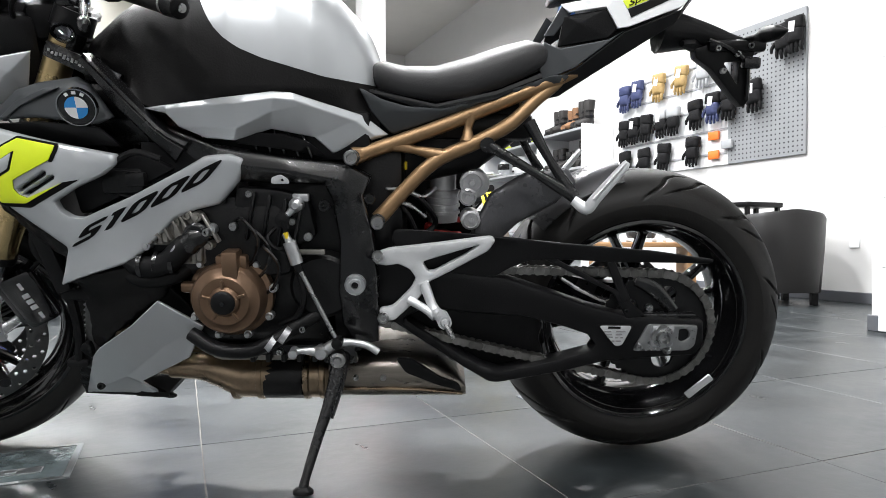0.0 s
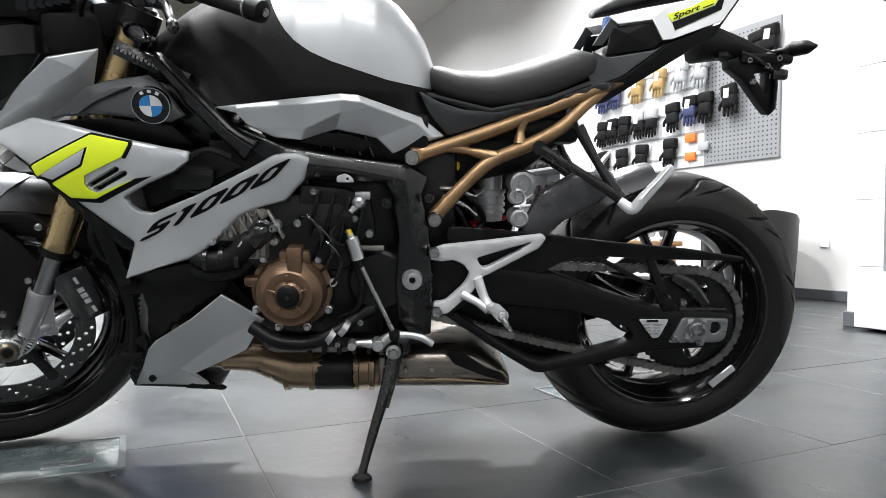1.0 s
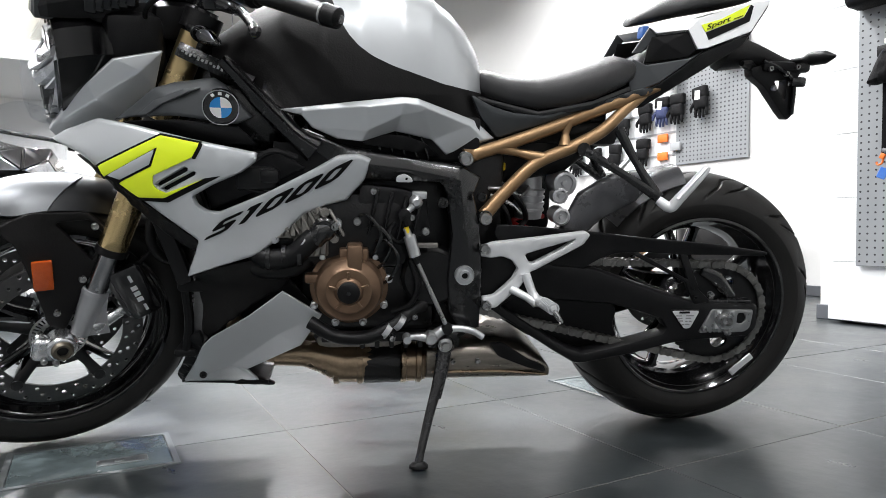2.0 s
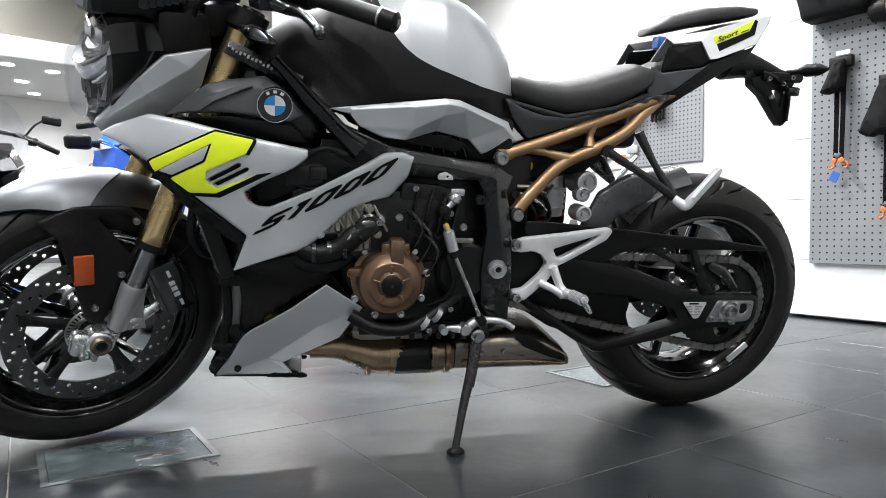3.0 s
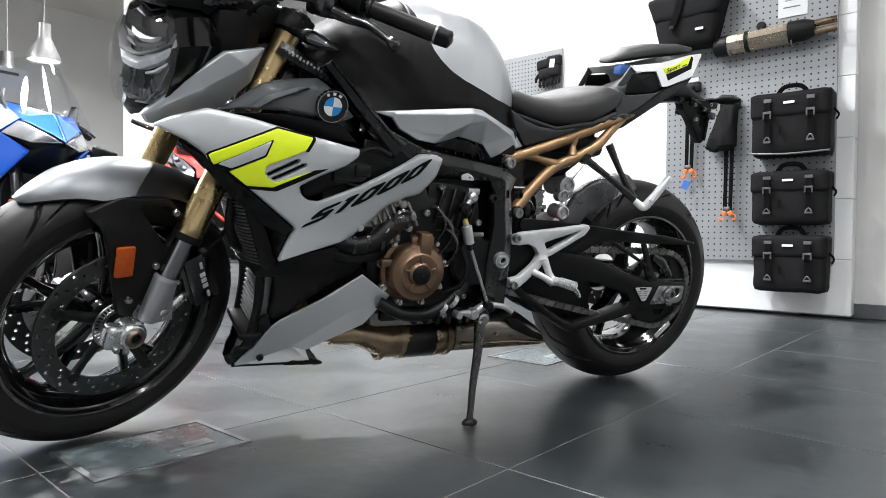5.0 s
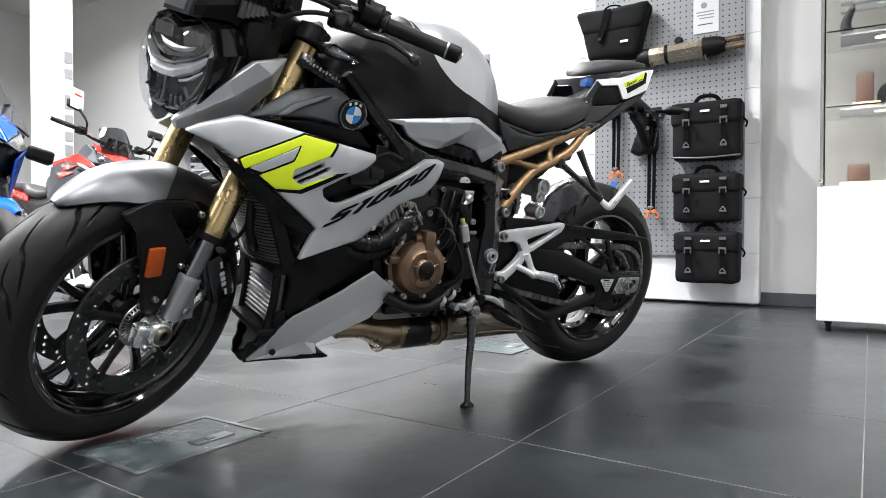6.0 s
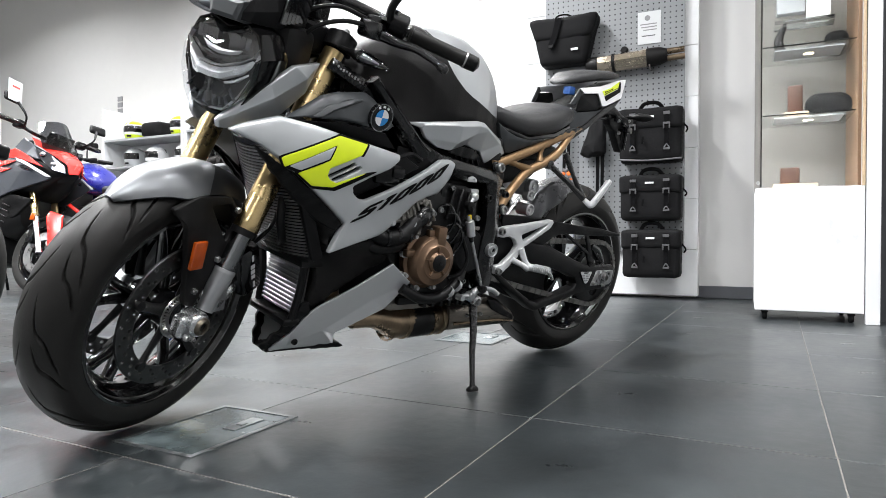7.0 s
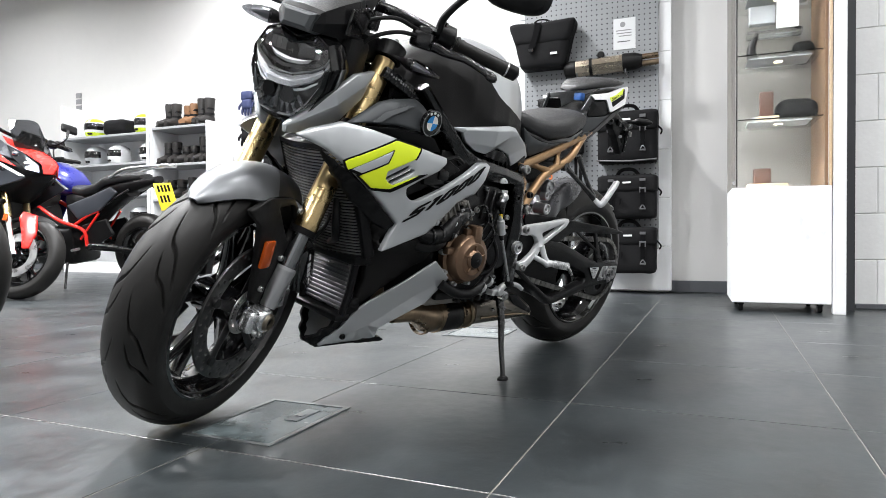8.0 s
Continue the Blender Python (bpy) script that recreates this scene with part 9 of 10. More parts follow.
def helmet(x, y, z, shell_mat, rot, label):
    """A full-face helmet: shell, chin bar, visor and rim."""
    e = empty("helmet", pose(x, y, z, 0, 0, rot), label, "helmet", "helmets on the shelves")
    rings = []
    for zz, r, fx in ((0.0, 0.085, 0), (0.02, 0.108, 0), (0.07, 0.124, 0.006), (0.13, 0.130, 0.004), (0.18, 0.122, 0), (0.22, 0.096, 0), (0.245, 0.055, 0), (0.253, 0.012, 0)):
        rings.append([(-fx + 1.14 * r * math.cos(2 * math.pi * k / 28), r * math.sin(2 * math.pi * k / 28), zz) for k in range(28)])
    hivis = shell_mat is HIVIS
    obj("shell", *loft(rings), WHITE_PAINT_PART if hivis else shell_mat, e, angle=70)
    if hivis:
        for z0, z1, a0, a1 in ((0.004, 0.062, -180, 180), (0.196, 0.249, -180, 150), (0.085, 0.135, 40, 130)):
            band = []
            for k in range(7):
                zz = z0 + (z1 - z0) * k / 6
                r = float(np.interp(zz, (0.0, 0.02, 0.07, 0.13, 0.18, 0.22, 0.245, 0.253), (0.085, 0.108, 0.124, 0.130, 0.122, 0.096, 0.055, 0.012)))
                band.append([(-0.004 + 1.14 * (r + w) * math.cos(radians(a)), (r + w) * math.sin(radians(a)), zz) for w, run in ((0.0025, 1), (-0.004, -1)) for a in np.linspace(a0, a1, 25)[::run]])
            obj("colour_band", *loft(band), HIVIS, e, angle=60)
        obj("side_flash", *moved(loft([[(x, y, z) for x, z in ((-0.05, 0.0), (0.02, 0.035), (0.09, 0.03), (0.03, -0.012))] for y in (0.126, 0.138)]), pose(0, -0.006, 0.09)), BLACK_GLOSS, e, smooth=False)
    else:
        obj("crown_band", *loft([[(-0.004 + 1.14 * rr * math.cos(radians(a)), rr * math.sin(radians(a)), zz) for rr, run in ((r + 0.0025, 1), (r - 0.004, -1)) for a in np.linspace(-60, 60, 13)[::run]] for zz, r in ((0.172, 0.1236), (0.195, 0.1125), (0.215, 0.0993), (0.232, 0.0746))]), BLACK_GLOSS, e, angle=60)
    vr = []
    for zz, rr in ((0.095, 0.133), (0.13, 0.136), (0.165, 0.132), (0.178, 0.128)):
        vr.append([(-1.13 * rr * math.cos(radians(-70 + 140 * k / 14)), rr * math.sin(radians(-70 + 140 * k / 14)), zz) for k in range(15)] + [(-1.09 * rr * math.cos(radians(70 - 140 * k / 14)), rr * 0.96 * math.sin(radians(70 - 140 * k / 14)), zz) for k in range(15)])
    obj("visor", *loft(vr), BLACK_GLOSS, e, angle=60)
    obj("chin_vent", *box(-0.150, -0.13, -0.03, 0.03, 0.03, 0.055, 0.006), BLACK_SATIN, e)
    obj("neck_trim", *lathe([(0.078, 0.0), (0.088, -0.008), (0.094, 0.002), (0.088, 0.01)], 24, pose(0, 0, 0.004, 90), True), BLACK_SATIN, e)


for y, z, m, r, lb in ((7.86, 1.73, HIVIS, 20, "hi-vis yellow and white full-face helmet"), (7.00, 1.73, HIVIS, -10, "hi-vis yellow and white full-face helmet"), (6.93, 1.37, WHITE_PAINT_PART, 10, "white and black full-face helmet"), (7.45, 1.37, WHITE_PAINT_PART, -15, "white and black full-face helmet"),
                       (7.85, 1.37, SILVER, 0, "silver and black full-face helmet"), (7.05, 0.98, SILVER, 15, "silver and black full-face helmet"), (7.60, 0.98, BLACK_GLOSS, 0, "gloss black full-face helmet"), (7.10, 0.58, SILVER, 5, "silver full-face helmet on a shelf"), (7.70, 0.58, WHITE_PAINT_PART, -8, "white full-face helmet on a shelf")):
    helmet(XA - 0.26, y, z, m, r, lb)
tagged(obj("helmet_bag", *soft_box(XA - 0.40, XA - 0.12, 7.25, 7.60, 1.73, 1.93, 0.06, 0.02, 1), BAG, angle=60), "black helmet bag on the shelf", "bag")


def boot(x, y, z, mat, rot, h, label):
    e = empty("riding_boot", pose(x, y, z, 0, 0, rot), label, "boot", "boots on the shelves")
    obj("upper", *join(loft([[(0.06 * math.cos(2 * math.pi * k / 16) * s + dx, 0.05 * math.sin(2 * math.pi * k / 16) * s, zz) for k in range(16)] for zz, s, dx in ((0.03, 0.9, 0.02), (0.10, 0.9, 0.02), (0.18, 0.95, 0.015), (h - 0.05, 1.12, 0.02), (h, 1.15, 0.025))]),
                      loft([ring_x(-0.16, 0.05, 0.03, 0.025, 0.03, 2.4, 14), ring_x(-0.11, 0.055, 0.045, 0.04, 0.035, 2.4, 14), ring_x(0.0, 0.08, 0.045, 0.07, 0.06, 2.4, 14), ring_x(0.06, 0.07, 0.042, 0.06, 0.05, 2.4, 14)])), mat, e, angle=60)
    obj("sole", *loft([ring_x(-0.17, 0.013, 0.03, 0.012, 0.013, 4, 14), ring_x(-0.08, 0.013, 0.048, 0.012, 0.013, 4, 14), ring_x(0.07, 0.013, 0.042, 0.012, 0.013, 4, 14)]), RUBBER, e, angle=60)
    for q in (0.14, 0.2):
        obj("buckle_strap", *lathe([(0.054, -0.012), (0.058, -0.012), (0.058, 0.012), (0.054, 0.012)], 16, pose(0.018, 0, q, 90), True), BLACK_SATIN, e)


for k, (y, z, m, h) in enumerate(((6.62, 1.765, BOOT, 0.30), (6.52, 1.765, BOOT, 0.30), (6.33, 1.765, TAN_BOOT, 0.26), (6.24, 1.765, TAN_BOOT, 0.28), (6.12, 1.765, BOOT, 0.33), (6.02, 1.765, BOOT, 0.33), (6.64, 1.32, BOOT, 0.28), (6.52, 1.32, BOOT, 0.28), (6.36, 1.32, BOOT, 0.22), (6.24, 1.32, BOOT, 0.22), (6.10, 1.32, BOOT, 0.32), (6.00, 1.32, BOOT, 0.32),
                                  (6.60, 0.90, BOOT, 0.24), (6.45, 0.90, BOOT, 0.24), (6.28, 0.90, BOOT, 0.26), (6.05, 0.90, BOOT, 0.26))):
    boot(XA - 0.27, y, z, m, 6 * ((k * 7) % 5 - 2), h, "tan leather riding boot on a shelf" if m is TAN_BOOT else "tall black riding boot on a shelf")
# vertical grey lettering on the wall, as plain bars
lw = empty("wall_lettering", pose(XA, 8.47, 2.0), "vertical grey lettering bars on the white wall", "lettering")
for k in range(5):
    obj("lettering_bar", *box(-0.008, -0.002, -0.05, 0.05, 0.02 + 0.085 * k, 0.085 + 0.085 * k), GREY_PRINT, lw, smooth=False)

# ---- the other motorcycles of the row ----


def crossover_front(p, e, body, accent):
    """The tall front of a sport tourer: beak, lamps, side panels, screen, wide bar and mirrors."""
    p("fairing", loft([ring_x(-1.60, 0.92, 0.04, 0.04, 0.03, 2.6), ring_x(-1.50, 0.94, 0.11, 0.07, 0.09, 2.8), ring_x(-1.38, 0.95, 0.155, 0.10, 0.20, 3.2), ring_x(-1.22, 0.93, 0.18, 0.14, 0.25, 3.2), ring_x(-1.02, 0.90, 0.17, 0.14, 0.24, 3)]), BLACK_SATIN, None, "black inner fairing", 55)
    for sy in (-1, 1):
        f = (lambda o: o) if sy < 0 else flip
        crisp("nose_panel", f([(-1.690, -0.006, 0.975), (-1.640, -0.006, 1.020), (-1.520, -0.070, 1.060), (-1.400, -0.105, 1.130), (-1.230, -0.140, 1.190), (-1.350, -0.165, 1.110), (-1.500, -0.118, 1.035), (-1.590, -0.060, 0.975), (-1.625, -0.056, 0.900), (-1.680, -0.020, 0.905), (-1.450, -0.006, 1.120)]),
              [(0, 1, 2, 7), (0, 7, 8, 9), (2, 3, 6, 7), (3, 4, 5, 6), (1, 10, 3, 2)], body, e, "glossy red nose panel", sy, 0.014, 0.006)
        crisp("headlamp", f([(-1.352, -0.172, 1.098), (-1.480, -0.124, 1.045), (-1.575, -0.064, 0.965), (-1.600, -0.062, 0.905), (-1.530, -0.128, 0.920), (-1.430, -0.165, 1.000), (-1.515, -0.112, 0.985)]), [(0, 1, 6, 5), (1, 2, 6), (2, 3, 4, 6), (4, 5, 6)], DARK_MIRROR, e, "dark wedge-shaped headlamp", sy, 0.012, 0.004)
        for lx, ly, lz in ((-1.440, 0.150, 1.035), (-1.525, 0.112, 0.965)):
            p("lamp_lens", moved(lathe([(0, -0.012), (0.012, -0.010), (0.019, -0.003), (0.021, 0.008), (0, 0.008)], 18), pose(lx, sy * (ly + 0.006), lz, sy * -8, 0, -50 if sy < 0 else -130)), CHROME)
        crisp("cowl_panel", f([(-1.190, -0.165, 1.180), (-1.345, -0.178, 1.105), (-1.430, -0.172, 0.995), (-1.330, -0.208, 1.020), (-1.180, -0.210, 1.090)]), [(0, 1, 3, 4), (1, 2, 3)], SLATE_PAINT, e, "grey cowl panel", sy, 0.012, 0.005)
        crisp("tank_flash", f([(-0.830, -0.215, 1.030), (-1.075, -0.205, 1.068), (-1.190, -0.212, 1.080), (-1.320, -0.212, 1.030), (-1.510, -0.185, 0.925), (-1.300, -0.230, 0.985), (-1.060, -0.236, 1.010), (-0.880, -0.226, 0.990)]), [(0, 1, 6, 7), (1, 2, 5, 6), (2, 3, 5), (3, 4, 5)], body, e, "red tank side", sy, 0.016, 0.006)
        crisp("side_panel", f([(-0.860, -0.226, 0.985), (-1.060, -0.238, 1.005), (-1.300, -0.234, 0.982), (-1.590, -0.165, 0.850), (-1.560, -0.165, 0.830), (-1.220, -0.222, 0.730), (-0.960, -0.214, 0.650), (-0.860, -0.210, 0.740), (-1.080, -0.246, 0.890), (-1.340, -0.222, 0.890)]),
              [(0, 1, 8, 7), (1, 2, 9, 8), (2, 3, 9), (3, 4, 5, 9), (9, 5, 8), (8, 5, 6, 7)], SLATE_PAINT, e, "slate grey side panel", sy, 0.014, 0.006)
        crisp("side_stripe", f([(-1.262, -0.238, 0.992), (-1.355, -0.232, 0.968), (-1.606, -0.170, 0.852), (-1.560, -0.178, 0.852), (-1.376, -0.230, 0.938), (-1.290, -0.240, 0.968)]), [(0, 1, 4, 5), (1, 2, 3, 4)], WHITE_PAINT_PART, e, "", sy, 0.006, 0.001)
        for gx, gz in ((-1.170, 0.955), (-1.130, 0.900)):
            crisp("graphic", f([(gx - 0.11, -0.2395, gz + 0.012), (gx - 0.01, -0.246, gz + 0.018), (gx + 0.03, -0.246, gz + 0.030), (gx + 0.13, -0.243, gz + 0.014), (gx + 0.05, -0.248, gz - 0.010), (gx + 0.09, -0.246, gz - 0.030), (gx - 0.02, -0.247, gz - 0.014)]), [(0, 1, 6), (1, 2, 3, 4), (1, 4, 6), (4, 5, 6)], body, e, "", sy, 0.006, 0.001)
        p("side_vent", shell([(-1.200, sy * 0.205, 0.735), (-0.960, sy * 0.205, 0.650), (-1.000, sy * 0.195, 0.500), (-1.260, sy * 0.165, 0.560), (-1.400, sy * 0.140, 0.700)], 0.012, 0.005, 0.006, 0.03, side=sy), BLACK_SATIN, None, "black lower side vent")
        for q in range(4):
            p("vent_slat", moved(box(-0.09, 0.09, -0.006, 0.006, -0.004, 0.004, 0.002, 1), pose(-1.15 + 0.01 * q, sy * 0.196, 0.66 - 0.04 * q, 0, -16)), DARK_PART)
        p("beak_winglet", loft([[(-1.675, sy * 0.010, 0.90), (-1.600, sy * 0.06, 0.885), (-1.540, sy * 0.075, 0.85), (-1.620, sy * 0.01, 0.86)], [(-1.672, sy * 0.006, 0.885), (-1.600, sy * 0.05, 0.870), (-1.540, sy * 0.065, 0.835), (-1.620, sy * 0.006, 0.850)]]), BLACK_SATIN)
        mi = p("mirror_arm", tube([(-1.245, sy * 0.22, 1.225), (-1.32, sy * 0.25, 1.255), (-1.350, sy * 0.275, 1.300), (-1.300, sy * 0.315, 1.385)], [0.008, 0.007, 0.007, 0.012], 8, 5), BLACK_SATIN)
        p("mirror_head", moved(soft_box(-0.016, 0.014, -0.070, 0.062, -0.028, 0.050, 0.020, 0, 2), pose(-1.262, sy * 0.345, 1.405, 0, 14, sy * 10)), BLACK_SATIN, mi, "", 60)
        if sy > 0:
            card = p("price_card", moved(box(-0.002, 0.002, -0.055, 0.060, -0.02, 0.145, 0.001, 1), pose(-1.290, 0.335, 1.405, 0, 12, 12)), PAPER, mi, "white price card on the mirror")
            p("print_bar", moved(box(-0.004, -0.0025, -0.035, 0.030, 0.085, 0.100), pose(-1.290, 0.335, 1.405, 0, 12, 12)), RED_PAINT, mi)
        p("turn_signal", tube([(-1.42, sy * 0.15, 0.90), (-1.43, sy * 0.25, 0.90), (-1.43, sy * 0.31, 0.90)], [0.009, 0.018, 0.005], 10, 4), SMOKE)
        p("grip", tube([(-1.225, sy * 0.285, 1.262), (-1.190, sy * 0.42, 1.275)], 0.019, 12, 1), RUBBER)
        p("bar_weight", tube([(-1.190, sy * 0.42, 1.275), (-1.183, sy * 0.450, 1.278)], 0.017, 12, 1), BLACK_SATIN)
        p("lever", tube([(-1.270, sy * 0.22, 1.245), (-1.285, sy * 0.30, 1.250), (-1.245, sy * 0.42, 1.255)], [0.010, 0.008, 0.006], 8, 4), BLACK_FRAME)
        p("switch_block", moved(soft_box(-0.035, 0.035, -0.035, 0.035, -0.032, 0.030, 0.014, 0, 3), pose(-1.240, sy * 0.245, 1.250, 0, 0, sy * 16)), BLACK_SATIN)
    p("handlebar", tube([(-1.195, -0.42, 1.274), (-1.225, -0.28, 1.260), (-1.255, -0.15, 1.215), (-1.265, 0, 1.200), (-1.255, 0.15, 1.215), (-1.225, 0.28, 1.260), (-1.195, 0.42, 1.274)], 0.013, 12, 6), BLACK_FRAME)
    p("instrument", moved(box(-0.012, 0.012, -0.10, 0.10, -0.055, 0.055, 0.008), pose(-1.36, 0, 1.185, 0, -30)), BLACK_GLOSS)
    scr = []
    for t in (0, 0.25, 0.5, 0.75, 1.0):
        z, w, x = 1.085 + 0.225 * t, 0.150 - 0.030 * t * t, -1.515 + 0.165 * t
        scr.append([(x + 0.10 * (q / 8) ** 2, w * q / 8, z + 0.03 * (1 - (q / 8) ** 2) * t) for q in range(-8, 9)] + [(x + 0.005 + 0.10 * (q / 8) ** 2, (w - 0.004) * q / 8, z + 0.03 * (1 - (q / 8) ** 2) * t) for q in range(8, -9, -1)])
    p("windscreen", loft(scr), SMOKE, None, "short smoked windscreen", 60)
    p("screen_bracket", join(box(-1.43, -1.39, -0.06, -0.04, 1.05, 1.22, 0.006), box(-1.43, -1.39, 0.04, 0.06, 1.05, 1.22, 0.006)), BLACK_SATIN)


def show_bike(name, m, label, body, accent, frame_mat, fork_mat, screen_h, rack=False, plate=False, deflector=False, lift=0.0, crossover=False):
    """A tall road bike at distance; x to its tail, wheels at 0 and -1.52."""
    e = empty(name, m, label, "motorcycle", "motorcycles in the showroom row")

    def p(nm, piece, mat, parent=None, lab="", angle=45):
        return obj(nm, *piece, mat, parent or e, lab, True, angle)
    for nm, x, r, w in (("rear_wheel", 0.0, 0.315, 0.165), ("front_wheel", -1.52, 0.300, 0.12)):
        c = pose(x, 0, r)
        wh = p(nm, moved(join(rim_mesh(w * 0.8), lathe([(0, -0.07), (0.04, -0.07), (0.045, 0), (0.04, 0.07), (0, 0.07)], 20)), c), BLACK_GLOSS)
        for k in range(5):
            for ln in (-0.15, 0.15):
                p("spoke", moved(spoke(2 * math.pi * k / 5 + 0.3, 0.035, 0.014, 0.011, 0.024, 0.016, ln), c), BLACK_GLOSS, wh)
        p("tyre", moved(lathe([(r - w * 0.4 * (1 - math.cos(radians(a))), w / 2 * math.sin(radians(a))) for a in range(-84, 85, 12)] + [(0.208, w * 0.4), (0.204, 0), (0.208, -w * 0.4)], 72, closed=True), c), RUBBER, wh)
        for sy in ((-1, 1) if x < -1 else (1,)):
            p("brake_disc", moved(lathe([(0.10, -0.003), (0.158, -0.003), (0.158, 0.003), (0.10, 0.003)], 48, closed=True), pose(x, sy * 0.075, r)), STEEL, wh)
    ax = Vector((math.sin(radians(25)), 0, math.cos(radians(25))))
    for sy in (-1, 1):
        b = Vector((-1.51, sy * 0.10, 0.31))
        f = p("fork_tube", tube([b + ax * 0.28, b + ax * 0.72], 0.026, 16, 1), fork_mat)
        p("slider", tube([b - ax * 0.02, b + ax * 0.02, b + ax * 0.29], [0.028, 0.022, 0.021], 14, 1), CHROME, f)
        p("brake_caliper", box(-1.44, -1.38, sy * 0.10 - 0.03, sy * 0.10 + 0.03, 0.36, 0.46, 0.012), BLACK_GLOSS, f)
        p("reflector", box(-1.42, -1.385, sy * 0.135 - 0.004, sy * 0.135 + 0.004, 0.53, 0.58, 0.003), AMBER, f)
    fen = []
    for k in range(13):
        a = radians(128 - 84 * k / 12)
        fen.append([(-1.52 + (0.318 - 0.045 * abs(q / 6) ** 2.5) * math.cos(a), (0.02 + 0.055 * min(1, k / 4)) * q / 6, 0.30 + (0.318 - 0.045 * abs(q / 6) ** 2.5) * math.sin(a)) for q in range(-6, 7)] + [(-1.52 + (0.312 - 0.045 * abs(q / 6) ** 2.5) * math.cos(a), (0.018 + 0.055 * min(1, k / 4)) * q / 6, 0.30 + (0.312 - 0.045 * abs(q / 6) ** 2.5) * math.sin(a)) for q in range(6, -7, -1)])
    mg = p("mudguard", loft(fen), BLACK_SATIN if crossover else body, None, "", 60)
    for sy in (-1, 1):
        if crossover:
            p("side_blade", shell([(-1.585, sy * 0.070, 0.600), (-1.470, sy * 0.074, 0.625), (-1.455, sy * 0.078, 0.575), (-1.520, sy * 0.090, 0.455), (-1.560, sy * 0.096, 0.345), (-1.605, sy * 0.090, 0.350), (-1.625, sy * 0.080, 0.460)], 0.012, 0.005, 0.006, 0.03, side=sy), body, mg, "red mudguard side blade")
            continue
        p("stay", shell([(-1.50, sy * 0.082, 0.585), (-1.42, sy * 0.085, 0.580), (-1.36, sy * 0.088, 0.50), (-1.40, sy * 0.088, 0.43), (-1.44, sy * 0.088, 0.46)], 0.008, 0.004, 0.003, 0.03, side=sy), body, mg)
    p("engine", join(box(-1.12, -0.62, -0.17, 0.17, 0.22, 0.55, 0.05), box(-1.08, -0.80, -0.24, 0.24, 0.36, 0.50, 0.05)), DARK_PART)
    p("radiator_cowl", loft([ring_x(-1.30, 0.62, 0.14, 0.10, 0.14, 3), ring_x(-1.20, 0.60, 0.18, 0.14, 0.20, 3), ring_x(-1.05, 0.60, 0.20, 0.14, 0.18, 3)]), BLACK_SATIN)
    if crossover:
        crossover_front(p, e, body, accent)
    else:
        p("fairing", loft([ring_x(-1.50, 0.85, 0.03, 0.03, 0.02, 2.6), ring_x(-1.40, 0.86, 0.11, 0.08, 0.08, 2.8), ring_x(-1.28, 0.86, 0.17, 0.10, 0.16, 3.2), ring_x(-1.15, 0.84, 0.20, 0.10, 0.18, 3.2), ring_x(-1.02, 0.83, 0.18, 0.10, 0.14, 3)]), BLACK_SATIN, None, "black inner fairing", 55)
        for sy in (-1, 1):
            f = (lambda o: o) if sy < 0 else flip
            crisp("nose_panel", f([(-1.56, -0.004, 0.85), (-1.40, -0.004, 0.995), (-1.22, -0.150, 1.035), (-1.38, -0.130, 0.945), (-1.50, -0.050, 0.885), (-1.10, -0.240, 0.935), (-1.34, -0.188, 0.880)]), [(0, 1, 3, 4), (1, 2, 3), (3, 2, 5, 6)], body, e, "glossy painted nose panel", sy, 0.012, 0.006)
            crisp("headlamp", f([(-1.545, -0.012, 0.845), (-1.500, -0.054, 0.878), (-1.385, -0.137, 0.934), (-1.345, -0.188, 0.870), (-1.460, -0.105, 0.835)]), [(0, 1, 4), (1, 2, 3, 4)], REFLECTOR, e, "", sy, 0.012, 0.004)
            crisp("side_panel", f([(-1.34, -0.190, 0.872), (-1.10, -0.246, 0.926), (-0.95, -0.225, 0.870), (-0.98, -0.235, 0.720), (-1.08, -0.225, 0.580), (-1.22, -0.190, 0.600), (-1.44, -0.105, 0.800)]), [(0, 1, 2, 3), (0, 3, 4, 5), (0, 5, 6)], accent, e, "", sy, 0.012, 0.006)
            crisp("side_stripe", f([(-1.31, -0.205, 0.872), (-1.11, -0.2495, 0.915), (-1.06, -0.2475, 0.880), (-1.10, -0.2465, 0.870)]), [(0, 1, 2, 3)], WHITE_PAINT_PART, e, "", sy, 0.004, 0.001)
            crisp("tank_flash", f([(-1.02, -0.236, 0.905), (-0.80, -0.215, 0.935), (-0.72, -0.190, 0.880), (-0.96, -0.232, 0.872)]), [(0, 1, 2, 3)], body, e, "", sy, 0.030, 0.006)
            if deflector:
                # fairing-mounted mirrors, low beside the nose
                mi = p("mirror_arm", tube([(-1.14, sy * 0.22, 0.90), (-1.16, sy * 0.27, 0.895), (-1.165, sy * 0.31, 0.89)], [0.022, 0.016, 0.014], 10, 4), BLACK_SATIN)
                p("mirror_head", moved(soft_box(-0.03, 0.025, -0.062, 0.062, -0.036, 0.040, 0.022, 0, 2), pose(-1.17, sy * 0.335, 0.888, sy * -10, 0, sy * 12)), BLACK_SATIN, mi, "", 60)
            else:
                mi = p("mirror_arm", tube([(-1.10, sy * 0.22, 1.10), (-1.13, sy * 0.26, 1.18), (-1.14, sy * 0.30, 1.22)], 0.007, 8, 4), BLACK_SATIN)
                p("mirror_head", moved(soft_box(-0.018, 0.018, -0.055, 0.055, -0.028, 0.03, 0.016, 0, 2), pose(-1.14, sy * 0.35, 1.23, 0, 0, sy * 8)), BLACK_SATIN, mi, "", 60)
